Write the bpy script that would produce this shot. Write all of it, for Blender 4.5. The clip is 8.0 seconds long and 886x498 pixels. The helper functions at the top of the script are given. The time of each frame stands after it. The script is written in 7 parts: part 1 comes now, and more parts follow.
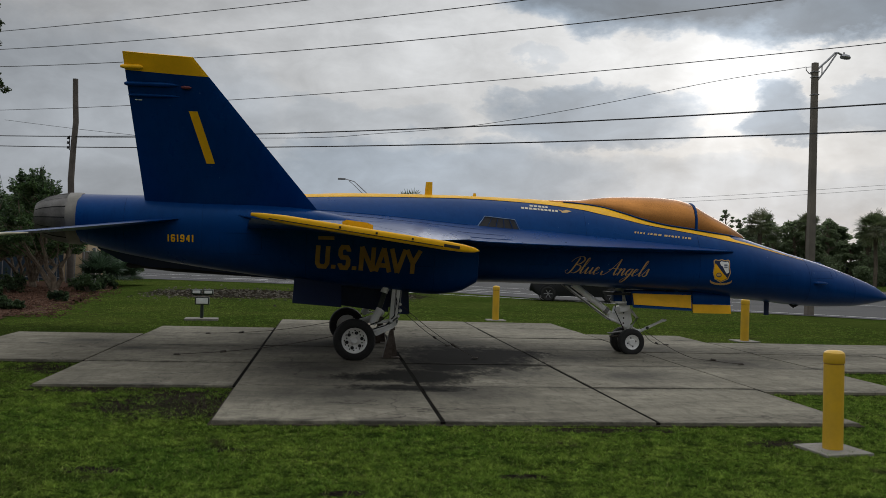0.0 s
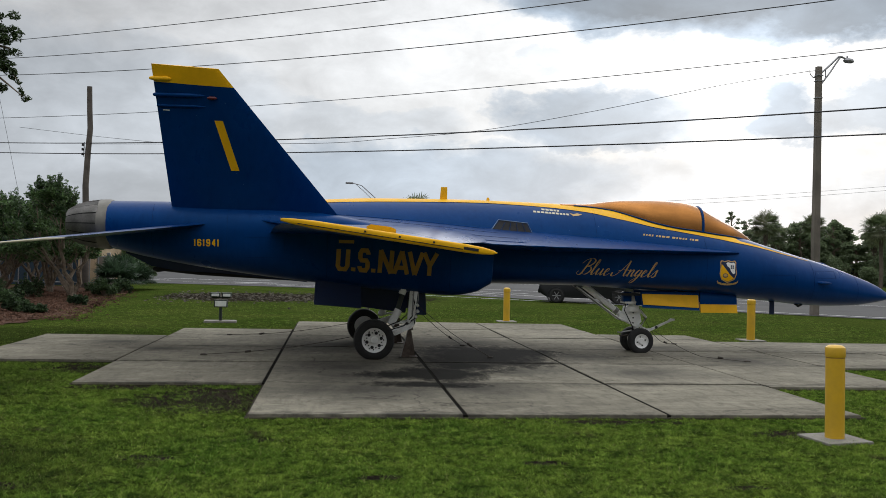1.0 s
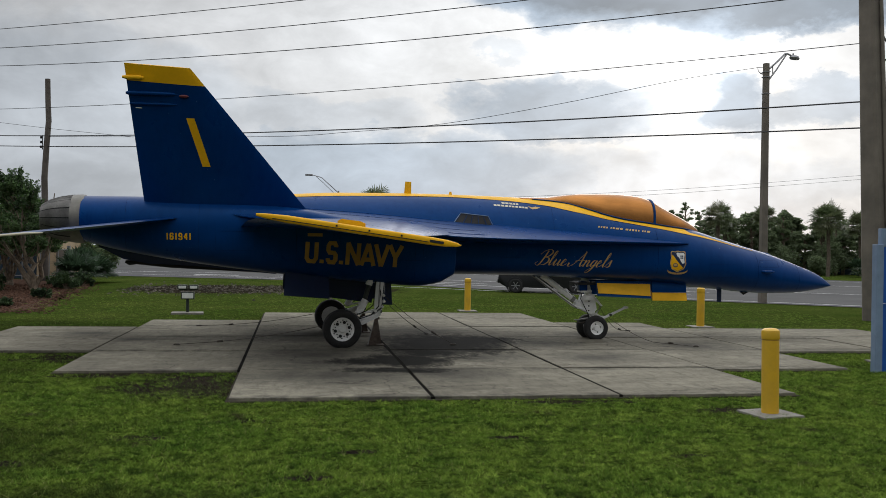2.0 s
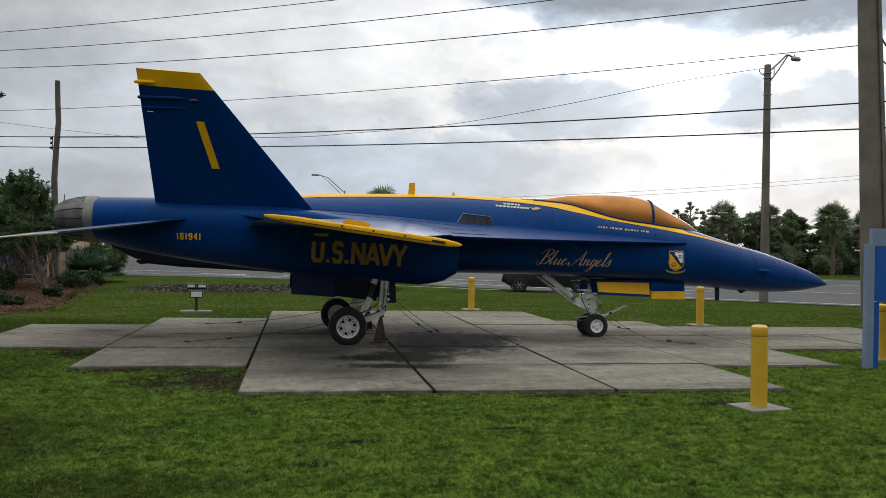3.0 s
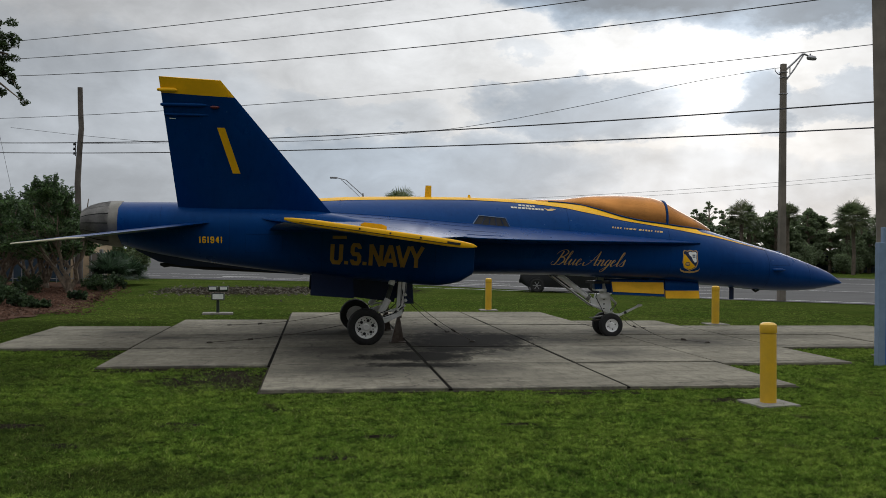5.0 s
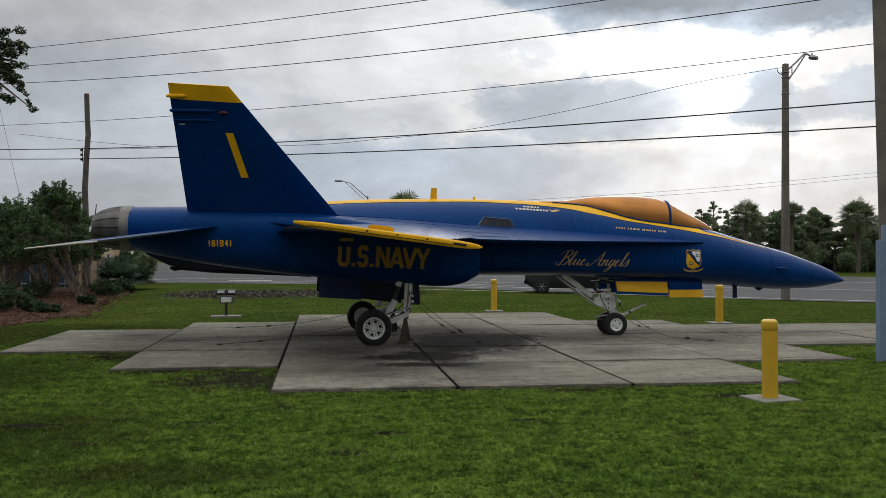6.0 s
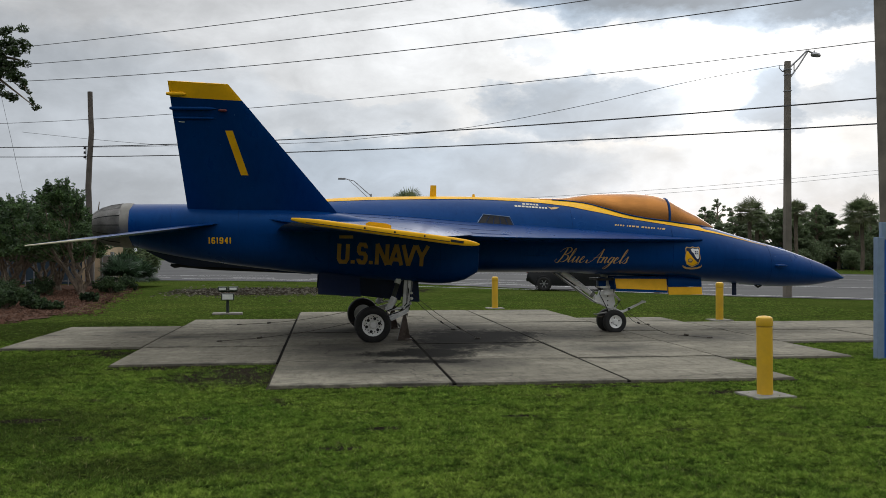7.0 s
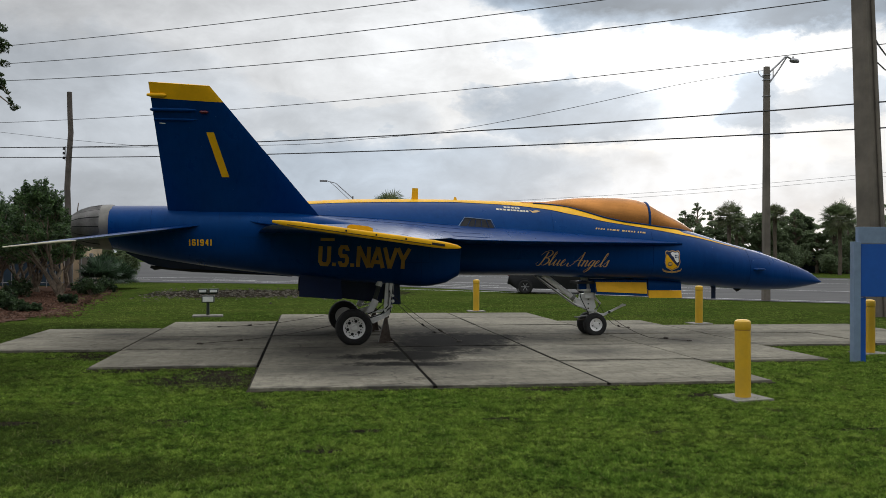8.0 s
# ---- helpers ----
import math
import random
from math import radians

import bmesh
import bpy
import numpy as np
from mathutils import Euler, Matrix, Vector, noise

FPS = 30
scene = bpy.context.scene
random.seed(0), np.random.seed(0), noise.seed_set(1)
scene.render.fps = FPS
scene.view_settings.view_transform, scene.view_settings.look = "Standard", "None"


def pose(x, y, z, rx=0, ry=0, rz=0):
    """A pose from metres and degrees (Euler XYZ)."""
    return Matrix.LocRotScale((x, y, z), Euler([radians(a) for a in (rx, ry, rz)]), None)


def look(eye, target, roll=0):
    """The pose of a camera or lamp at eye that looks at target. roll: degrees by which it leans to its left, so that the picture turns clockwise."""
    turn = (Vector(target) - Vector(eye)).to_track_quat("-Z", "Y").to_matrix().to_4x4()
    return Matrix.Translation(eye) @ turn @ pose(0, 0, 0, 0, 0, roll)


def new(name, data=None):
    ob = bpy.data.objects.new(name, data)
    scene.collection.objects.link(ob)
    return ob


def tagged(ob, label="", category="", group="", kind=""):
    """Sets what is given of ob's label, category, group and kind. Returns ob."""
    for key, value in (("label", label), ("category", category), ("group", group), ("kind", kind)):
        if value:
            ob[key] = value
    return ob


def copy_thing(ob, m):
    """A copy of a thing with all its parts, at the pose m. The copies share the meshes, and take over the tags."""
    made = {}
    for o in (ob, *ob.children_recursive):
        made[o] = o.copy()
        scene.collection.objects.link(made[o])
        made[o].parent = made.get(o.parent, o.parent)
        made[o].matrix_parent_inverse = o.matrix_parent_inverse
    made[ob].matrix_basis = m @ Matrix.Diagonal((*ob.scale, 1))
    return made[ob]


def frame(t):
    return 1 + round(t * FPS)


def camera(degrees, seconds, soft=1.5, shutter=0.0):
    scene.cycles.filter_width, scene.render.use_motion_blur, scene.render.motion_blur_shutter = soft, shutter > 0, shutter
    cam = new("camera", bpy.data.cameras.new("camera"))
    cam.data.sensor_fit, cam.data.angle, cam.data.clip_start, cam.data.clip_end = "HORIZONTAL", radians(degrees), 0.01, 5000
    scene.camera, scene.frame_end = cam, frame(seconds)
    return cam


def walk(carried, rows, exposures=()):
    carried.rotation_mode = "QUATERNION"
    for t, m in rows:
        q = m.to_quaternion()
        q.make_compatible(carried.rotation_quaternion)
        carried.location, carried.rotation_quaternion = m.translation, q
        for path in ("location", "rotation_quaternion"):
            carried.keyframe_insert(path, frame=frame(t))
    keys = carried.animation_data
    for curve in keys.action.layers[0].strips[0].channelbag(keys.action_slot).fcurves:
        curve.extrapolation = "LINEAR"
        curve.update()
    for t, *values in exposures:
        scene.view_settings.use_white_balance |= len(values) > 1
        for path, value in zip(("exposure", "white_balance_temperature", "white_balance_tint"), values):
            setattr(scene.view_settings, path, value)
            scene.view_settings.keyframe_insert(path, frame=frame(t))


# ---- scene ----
cam = camera(53.1, 8.0, soft=0.85)
PATH = [
    (0, (1.31, 0.197, 1.826), (1.54, 2.184, 1.84), 1.6),
    (0.2, (1.28, 0.104, 1.822), (1.504, 2.091, 1.855), 1.8),
    (0.5, (1.197, -0.033, 1.822), (1.412, 1.955, 1.846), 1.0),
    (0.7, (1.154, -0.159, 1.814), (1.364, 1.83, 1.836), 1.1),
    (1, (1.058, -0.344, 1.809), (1.276, 1.644, 1.83), 1.3),
    (1.2, (1.021, -0.478, 1.806), (1.314, 1.501, 1.829), 1.5),
    (2.3, (0.823, -1.208, 1.837), (1.134, 0.768, 1.836), 1.0),
    (2.5, (0.814, -1.3, 1.842), (1.121, 0.676, 1.847), 1.1),
    (3, (0.859, -1.466, 1.828), (1.156, 0.511, 1.829), 1.0),
    (3.5, (0.9, -1.566, 1.821), (1.183, 0.414, 1.82), 0.8),
    (4, (0.924, -1.639, 1.806), (1.2, 0.342, 1.808), 0.6),
    (4.5, (0.894, -1.68, 1.828), (1.164, 0.301, 1.832), 0.8),
    (4.7, (0.886, -1.711, 1.83), (1.15, 0.272, 1.834), 0.8),
    (5.8, (0.801, -1.972, 1.809), (1.042, 0.013, 1.816), 0.2),
    (6, (0.81, -2.003, 1.808), (1.055, -0.018, 1.817), 0.1),
    (6.5, (0.893, -2.044, 1.804), (1.131, -0.058, 1.807), 0.0),
    (7, (0.911, -2.068, 1.797), (1.146, -0.082, 1.801), 0.1),
    (7.5, (0.902, -2.087, 1.798), (1.156, -0.103, 1.807), 0.2),
    (8, (0.912, -2.093, 1.802), (1.188, -0.112, 1.812), 0.3),
]
walk(cam, [(t, look(eye, target, roll)) for t, eye, target, roll in PATH],
     exposures=[(0.0, -0.52), (0.3, -0.30), (0.6, 0.0), (1.0, 0.05), (2.3, -0.10), (2.6, 0.0), (3.5, -0.02), (3.9, -0.25), (4.6, -0.25), (5.9, -0.2), (6.3, -0.05), (8.0, -0.03)])

# ---- world, sun ----
SUN_AZ, SUN_EL = radians(24.5), radians(11.5)          # azimuth from +y towards +x
SUN_DIR = Vector((math.sin(SUN_AZ) * math.cos(SUN_EL), math.cos(SUN_AZ) * math.cos(SUN_EL), math.sin(SUN_EL)))


class Nodes:
    """Small helper to wire nodes."""

    def __init__(self, tree):
        self.tree = tree
        tree.nodes.clear()

    def add(self, kind, **values):
        node = self.tree.nodes.new(kind)
        for key, value in values.items():
            if key in node.inputs:
                self.put(node.inputs[key], value)
            else:
                setattr(node, key, value)
        return node

    def put(self, socket, value):
        if isinstance(value, bpy.types.NodeSocket):
            self.tree.links.new(value, socket)
        else:
            socket.default_value = value

    def math(self, op, a, b=0.0, c=None):
        node = self.tree.nodes.new("ShaderNodeMath")
        node.operation = op
        self.put(node.inputs[0], a)
        self.put(node.inputs[1], b)
        if c is not None:
            self.put(node.inputs[2], c)
        return node.outputs[0]

    def vec(self, op, a, b=(0, 0, 0)):
        node = self.tree.nodes.new("ShaderNodeVectorMath")
        node.operation = op
        self.put(node.inputs[0], a)
        self.put(node.inputs[1], b)
        return node.outputs["Value"] if op in ("DOT_PRODUCT", "LENGTH", "DISTANCE") else node.outputs[0]

    def noise(self, where, scale, detail=4.0, rough=0.55, distort=0.0):
        node = self.add("ShaderNodeTexNoise", Scale=scale, Detail=detail, Roughness=rough, Distortion=distort)
        self.put(node.inputs["Vector"], where)
        return node.outputs["Fac"]

    def ramp(self, fac, stops):
        node = self.tree.nodes.new("ShaderNodeValToRGB")
        self.put(node.inputs[0], fac)
        el = node.color_ramp.elements
        while len(el) < len(stops):
            el.new(0.5)
        for e, (p, c) in zip(el, stops):
            e.position = p
            e.color = (c, c, c, 1) if isinstance(c, (int, float)) else (*c, 1)
        return node.outputs[0]

    def mix(self, fac, a, b, how="MIX"):
        node = self.tree.nodes.new("ShaderNodeMix")
        node.data_type, node.blend_type = "RGBA", how
        self.put(node.inputs[0], fac)
        for socket, value in ((node.inputs[6], a), (node.inputs[7], b)):
            self.put(socket, value if isinstance(value, bpy.types.NodeSocket) else ((*value, 1) if len(value) == 3 else value))
        return node.outputs[2]


world = bpy.data.worlds.new("cloudy_sky")
scene.world = world
world.use_nodes = True
n = Nodes(world.node_tree)
way = n.add("ShaderNodeTexCoord").outputs["Generated"]
sky = n.add("ShaderNodeTexSky", sky_type="NISHITA", sun_disc=False, sun_elevation=SUN_EL, sun_rotation=SUN_AZ, air_density=1.2, dust_density=2.0)
parts_xyz = n.add("ShaderNodeSeparateXYZ", Vector=way)
dx, dy, dz = parts_xyz.outputs
# ragged cloud edges: direction angles in degrees, shaken by noise
shake = n.vec("MULTIPLY", way, (1.0, 1.0, 1.8))
wob = n.math("SUBTRACT", n.noise(shake, 8.0, 11.0, 0.62, 0.1), 0.5)
wob2 = n.math("SUBTRACT", n.noise(n.vec("ADD", shake, (7.0, 3.0, 1.0)), 9.0, 11.0, 0.62, 0.1), 0.5)
az_true = n.math("MULTIPLY", n.math("ARCTAN2", dx, dy), 57.3)
el_true = n.math("MULTIPLY", n.math("ARCSINE", dz), 57.3)
az = n.math("MULTIPLY_ADD", wob, 9.0, az_true)
el = n.math("MULTIPLY_ADD", wob2, 6.0, el_true)
# cloud banks: azimuth, elevation, half axes, depth
CLOUDS = ((22.5, 18.8, 15.5, 5.6, 0.92), (31.5, 15.2, 6.5, 2.8, 0.80), (16.0, 9.0, 7.0, 2.1, 0.46), (19.5, 9.6, 3.0, 0.9, 0.30), (27.2, 9.2, 2.3, 1.8, 0.56), (31.5, 8.9, 3.8, 1.3, 0.34), (5.5, 4.6, 14.0, 3.6, 0.42), (-16.0, 6.0, 15.0, 8.0, 0.18), (1.0, 8.4, 7.0, 1.6, 0.14), (21.0, 4.2, 13.0, 2.8, 0.18), (12.5, 12.3, 2.2, 0.5, 0.12), (-46.0, 15.0, 16.0, 9.0, 0.6), (60.0, 14.0, 18.0, 7.0, 0.7))
dark = None
for ca, ce, ra, re, deep in CLOUDS:
    da = n.math("DIVIDE", n.math("SUBTRACT", az, ca), ra)
    de = n.math("DIVIDE", n.math("SUBTRACT", el, ce), re)
    d2 = n.math("ADD", n.math("MULTIPLY", da, da), n.math("MULTIPLY", de, de))
    hold = n.math("MULTIPLY", n.ramp(d2, [(0.45, 1.0), (0.80, 0.55), (1.0, 0.0)]), deep)
    dark = hold if dark is None else n.math("MAXIMUM", dark, hold)
near_sun = n.math("MAXIMUM", n.vec("DOT_PRODUCT", way, tuple(SUN_DIR)), 0.0)
level = n.math("MULTIPLY_ADD", n.math("POWER", near_sun, 4.5), 0.55, 0.415)
level = n.math("MULTIPLY_ADD", n.math("POWER", near_sun, 140.0), 0.18, level)
level = n.math("MULTIPLY_ADD", n.math("POWER", near_sun, 700.0), 0.75, level)
level = n.math("MULTIPLY_ADD", n.math("MAXIMUM", n.math("SUBTRACT", dz, 0.27), 0.0), 2.05, level)
level = n.math("MULTIPLY_ADD", dy, 0.09, level)          # the side away from the sun is duller
# faint shafts of light fanning out under the sun
fan = n.math("ARCTAN2", n.math("SUBTRACT", az_true, 24.3), n.math("SUBTRACT", el_true, 12.5))
el_true_share = n.math("DIVIDE", el_true, 16.0)
shaft = n.add("ShaderNodeTexNoise", noise_dimensions="1D", W=n.math("MULTIPLY", fan, 3.2), Scale=1.0, Detail=2.0).outputs["Fac"]
level = n.math("MULTIPLY_ADD", n.math("MULTIPLY", n.math("SUBTRACT", shaft, 0.5), n.math("MULTIPLY", n.math("POWER", near_sun, 50.0), n.ramp(el_true_share, [(0.25, 1.0), (0.60, 0.0)]))), 0.45, level)
puff = n.noise(shake, 5.0, 9.0, 0.55, 0.1)
wisp = n.noise(n.vec("MULTIPLY", way, (1.0, 1.0, 4.0)), 2.0, 4.0, 0.5, 0.1)
level = n.math("MULTIPLY", level, n.math("MULTIPLY_ADD", n.math("ADD", n.ramp(puff, [(0.38, 0.0), (0.64, 1.0)]), wisp), 0.26, 0.68))
curl = n.noise(n.vec("ADD", shake, (2.0, 5.0, 4.0)), 17.0, 9.0, 0.62, 0.4)
level = n.math("MULTIPLY", level, n.math("MULTIPLY_ADD", n.ramp(curl, [(0.36, 0.0), (0.66, 1.0)]), 0.16, 0.93))
level = n.math("MULTIPLY", level, n.math("MULTIPLY_ADD", dark, -0.74, 1.0))
hue = n.mix(n.math("MINIMUM", n.math("MULTIPLY", dark, 1.6), 1.0), n.mix(n.math("POWER", near_sun, 3.0), (0.965, 0.99, 1.035), (0.972, 0.998, 1.025)), (0.77, 0.96, 1.19))
lit = n.vec("SCALE", hue)
n.put(lit.node.inputs["Scale"], level)
clear = n.vec("SCALE", sky.outputs[0])
clear.node.inputs["Scale"].default_value = 0.09
both = n.mix(0.97, clear, lit)
back = n.add("ShaderNodeBackground", Color=both, Strength=1.0)
n.tree.links.new(back.outputs[0], n.add("ShaderNodeOutputWorld").inputs[0])

sun = new("sun", bpy.data.lights.new("sun", "SUN"))
sun.data.energy, sun.data.angle, sun.data.color = 0.6, radians(34), (1.0, 0.97, 0.93)
sun.matrix_basis = look(SUN_DIR * 60, (0, 0, 0))

# ---- materials ----


def material(name, colour, rough=0.6, metal=0.0, scale=4.0, vary=0.25, fine=40.0, bump=0.15, second=None, coat=0.0, per_piece=0.0, depth=0.01, island=0.0, spec=0.5, glow_through=0.0):
    """A surface with variation at two scales, relief, and a piece-to-piece shift."""
    m = bpy.data.materials.new(name)
    m.use_nodes = True
    k = Nodes(m.node_tree)
    where = k.add("ShaderNodeNewGeometry").outputs["Position"]
    big, small = k.noise(where, scale, 5.0, 0.6), k.noise(where, fine, 3.0, 0.6)
    other = second if second else tuple(c * (1 - vary) for c in colour)
    base = k.mix(k.ramp(big, [(0.35, 0.0), (0.65, 1.0)]), colour, other)
    shade = k.math("MULTIPLY_ADD", small, 2 * 0.5 * vary, 1 - 0.5 * vary)
    if per_piece:
        shade = k.math("MULTIPLY", shade, k.math("MULTIPLY_ADD", k.add("ShaderNodeObjectInfo").outputs["Random"], per_piece, 1 - per_piece / 2))
    if island:
        shade = k.math("MULTIPLY", shade, k.math("MULTIPLY_ADD", k.add("ShaderNodeNewGeometry").outputs["Random Per Island"], island, 1 - island / 2))
    tone = k.vec("SCALE", base)
    k.put(tone.node.inputs["Scale"], shade)
    b = k.add("ShaderNodeBsdfPrincipled", Metallic=metal)
    k.put(b.inputs["Base Color"], tone)
    k.put(b.inputs["Roughness"], k.math("MULTIPLY_ADD", big, 0.25, rough - 0.125))
    b.inputs["Coat Weight"].default_value = coat
    b.inputs["Coat Roughness"].default_value = 0.12
    b.inputs["Specular IOR Level"].default_value = spec
    if bump:
        r = k.add("ShaderNodeBump", Strength=bump, Distance=depth)
        k.put(r.inputs["Height"], k.math("ADD", small, k.math("MULTIPLY", big, 0.6)))
        k.put(b.inputs["Normal"], r.outputs[0])
    shader = b.outputs[0]
    if glow_through:
        thin = k.add("ShaderNodeBsdfTranslucent", Color=tone)
        both_ways = k.add("ShaderNodeMixShader", Fac=glow_through)
        k.put(both_ways.inputs[1], shader)
        k.put(both_ways.inputs[2], thin.outputs[0])
        shader = both_ways.outputs[0]
    k.tree.links.new(shader, k.add("ShaderNodeOutputMaterial").inputs[0])
    return m




def jet_paint():
    """Brushed-on gloss paint: faint run-off streaks, cloudy fading, small chips, slightly wavy skin."""
    m = bpy.data.materials.new("navy_blue_paint")
    m.use_nodes = True
    k = Nodes(m.node_tree)
    where = k.add("ShaderNodeNewGeometry").outputs["Position"]
    cloud = k.noise(where, 1.3, 6.0, 0.6, 0.3)
    streak = k.noise(k.vec("MULTIPLY", where, (7.0, 7.0, 0.7)), 1.6, 6.0, 0.65)
    wave = k.noise(k.vec("MULTIPLY", where, (1.0, 1.0, 1.6)), 2.6, 3.0, 0.5)
    speck = k.noise(where, 26.0, 3.0, 0.6)
    tone = k.mix(k.ramp(cloud, [(0.36, 0.0), (0.66, 1.0)]), (0.001, 0.034, 0.150), (0.001, 0.027, 0.120))
    tone = k.mix(k.ramp(streak, [(0.50, 0.0), (0.72, 0.45)]), tone, (0.005, 0.042, 0.17))
    tone = k.mix(k.ramp(streak, [(0.28, 0.5), (0.44, 0.0)]), tone, (0.001, 0.016, 0.085))
    chip = k.ramp(k.noise(where, 17.0, 2.0, 0.5), [(0.765, 0.0), (0.785, 0.6)])
    tone = k.mix(chip, tone, (0.12, 0.18, 0.30))
    b = k.add("ShaderNodeBsdfPrincipled")
    k.put(b.inputs["Base Color"], tone)
    k.put(b.inputs["Roughness"], k.math("MULTIPLY_ADD", cloud, 0.20, 0.20))
    b.inputs["Specular IOR Level"].default_value = 0.30
    b.inputs["Specular Tint"].default_value = (0.16, 0.46, 1.0, 1.0)
    r = k.add("ShaderNodeBump", Strength=0.35, Distance=0.012)
    k.put(r.inputs["Height"], k.math("MULTIPLY_ADD", speck, 0.04, wave))
    k.put(b.inputs["Normal"], r.outputs[0])
    k.tree.links.new(b.outputs[0], k.add("ShaderNodeOutputMaterial").inputs[0])
    return m


BLUE = jet_paint()
SEAM = material("dark_panel_seam", (0.001, 0.010, 0.05), 0.6, scale=3, vary=0.3, fine=20, bump=0.0, spec=0.05)
# darker blue than the hull, on doors, keel, probe and emblem
BLUE_DARK = material("darker_navy_blue", (0.002, 0.016, 0.075), 0.45, scale=2, vary=0.2, fine=14, bump=0.04)
YELLOW = material("insignia_yellow_paint", (0.92, 0.485, 0.010), 0.42, scale=2.0, vary=0.16, fine=22, bump=0.03, spec=0.2)
# half-bright copy of the yellow, for faded letters in the wing's shade
YELLOW_SHADED = material("faded_shaded_yellow", (0.46, 0.25, 0.03), 0.5, scale=3.0, vary=0.25, fine=30, bump=0.03)
GOLD = material("gold_script_paint", (0.62, 0.39, 0.13), 0.45, scale=4, vary=0.2, fine=40, bump=0.0)
WHITE = material("white_gear_paint", (0.87, 0.87, 0.85), 0.45, scale=5, vary=0.16, fine=50, bump=0.05, second=(0.78, 0.78, 0.75))
PALE = material("pale_cream_paint", (0.72, 0.66, 0.50), 0.5, scale=4, vary=0.2, fine=40, bump=0.03)
RUST = material("rusted_stand_steel", (0.075, 0.052, 0.040), 0.8, metal=0.2, scale=9, vary=0.4, fine=60, bump=0.2, second=(0.15, 0.125, 0.105))
STEEL = material("bare_steel", (0.30, 0.30, 0.29), 0.42, metal=0.7, scale=5, vary=0.3, fine=60, bump=0.06)
NOZZLE = material("burnt_nozzle_metal", (0.25, 0.24, 0.225), 0.5, metal=0.35, scale=5, vary=0.5, fine=35, bump=0.10, second=(0.14, 0.135, 0.125), per_piece=0.5)
NOZZLE_RING = material("heat_stained_ring", (0.20, 0.19, 0.165), 0.5, metal=0.4, scale=4, vary=0.25, fine=35, bump=0.05)
CANOPY = material("copper_painted_canopy", (0.46, 0.195, 0.052), 0.20, metal=0.82, scale=1.5, vary=0.22, fine=12, bump=0.02, depth=0.004)
BLACK = material("matte_black", (0.012, 0.012, 0.014), 0.7, scale=6, vary=0.3, fine=40, bump=0.05)
RUBBER = material("black_tyre_rubber", (0.018, 0.018, 0.018), 0.75, scale=8, vary=0.35, fine=70, bump=0.12)
RED = material("red_lens", (0.13, 0.016, 0.02), 0.3, scale=8, vary=0.2, fine=40, bump=0.0)
CHAIN = material("rusty_tie_down_chain", (0.075, 0.062, 0.05), 0.7, metal=0.4, scale=20, vary=0.4, fine=120, bump=0.2)
BOLLARD = material("yellow_bollard_sleeve", (0.70, 0.41, 0.02), 0.42, scale=3, vary=0.14, fine=25, bump=0.03, second=(0.60, 0.36, 0.03))
CEMENT = material("pale_concrete_footing", (0.25, 0.235, 0.20), 0.85, scale=5, vary=0.3, fine=60, bump=0.3)
POLE = material("cast_concrete_pole", (0.195, 0.168, 0.138), 0.85, scale=1.2, vary=0.2, fine=35, bump=0.2, second=(0.125, 0.11, 0.092))
TIMBER = material("weathered_timber_pole", (0.13, 0.11, 0.095), 0.85, scale=2.5, vary=0.35, fine=30, bump=0.35)
WIRE = material("black_cable", (0.02, 0.02, 0.022), 0.6, scale=3, vary=0.2, fine=20, bump=0.0)
ALU = material("grey_aluminium", (0.33, 0.33, 0.34), 0.45, metal=0.6, scale=5, vary=0.2, fine=40, bump=0.04)
LENS = material("lamp_glass", (0.80, 0.81, 0.78), 0.2, scale=6, vary=0.15, fine=30, bump=0.0)
GREEN_IRON = material("dark_green_lamp_housing", (0.02, 0.03, 0.022), 0.5, scale=6, vary=0.3, fine=50, bump=0.06)
SIGN_BLUE = material("blue_sign_panel", (0.012, 0.10, 0.42), 0.4, scale=2, vary=0.15, fine=25, bump=0.02)
SIGN_GREY = material("blue_grey_sign_frame", (0.20, 0.28, 0.40), 0.5, scale=3, vary=0.2, fine=30, bump=0.03)
BARK = material("grey_tan_bark", (0.25, 0.195, 0.14), 0.9, scale=6, vary=0.4, fine=45, bump=0.5, second=(0.10, 0.078, 0.058))
PALM_BARK = material("palm_trunk_bark", (0.15, 0.12, 0.09), 0.95, scale=5, vary=0.4, fine=30, bump=0.5)
LEAF = material("shrub_leaf", (0.112, 0.188, 0.064), 0.5, scale=2.2, vary=0.35, fine=9, bump=0.0, second=(0.034, 0.068, 0.025), island=1.3, glow_through=0.45)
LEAF_OAK = material("oak_leaf", (0.04, 0.07, 0.02), 0.5, scale=1.5, vary=0.3, fine=9, bump=0.0, island=0.9, glow_through=0.3)
LEAF_FAR = material("far_tree_leaf", (0.18, 0.235, 0.12), 0.6, scale=0.4, vary=0.3, fine=5, bump=0.0, island=0.8, glow_through=0.55)
LEAF_PALM = material("palm_frond", (0.13, 0.185, 0.080), 0.45, scale=0.6, vary=0.3, fine=6, bump=0.0, second=(0.16, 0.165, 0.09), island=0.7, glow_through=0.4)
LEAF_LOW = material("dark_low_shrub_leaf", (0.068, 0.112, 0.044), 0.6, scale=1.6, vary=0.35, fine=9, bump=0.0, second=(0.022, 0.040, 0.018), island=1.1, spec=0.25, glow_through=0.35)
LEAF_PALMETTO = material("dark_palmetto_frond", (0.055, 0.095, 0.048), 0.5, scale=1.2, vary=0.3, fine=6, bump=0.0, second=(0.030, 0.055, 0.030), island=0.9, spec=0.3, glow_through=0.35)
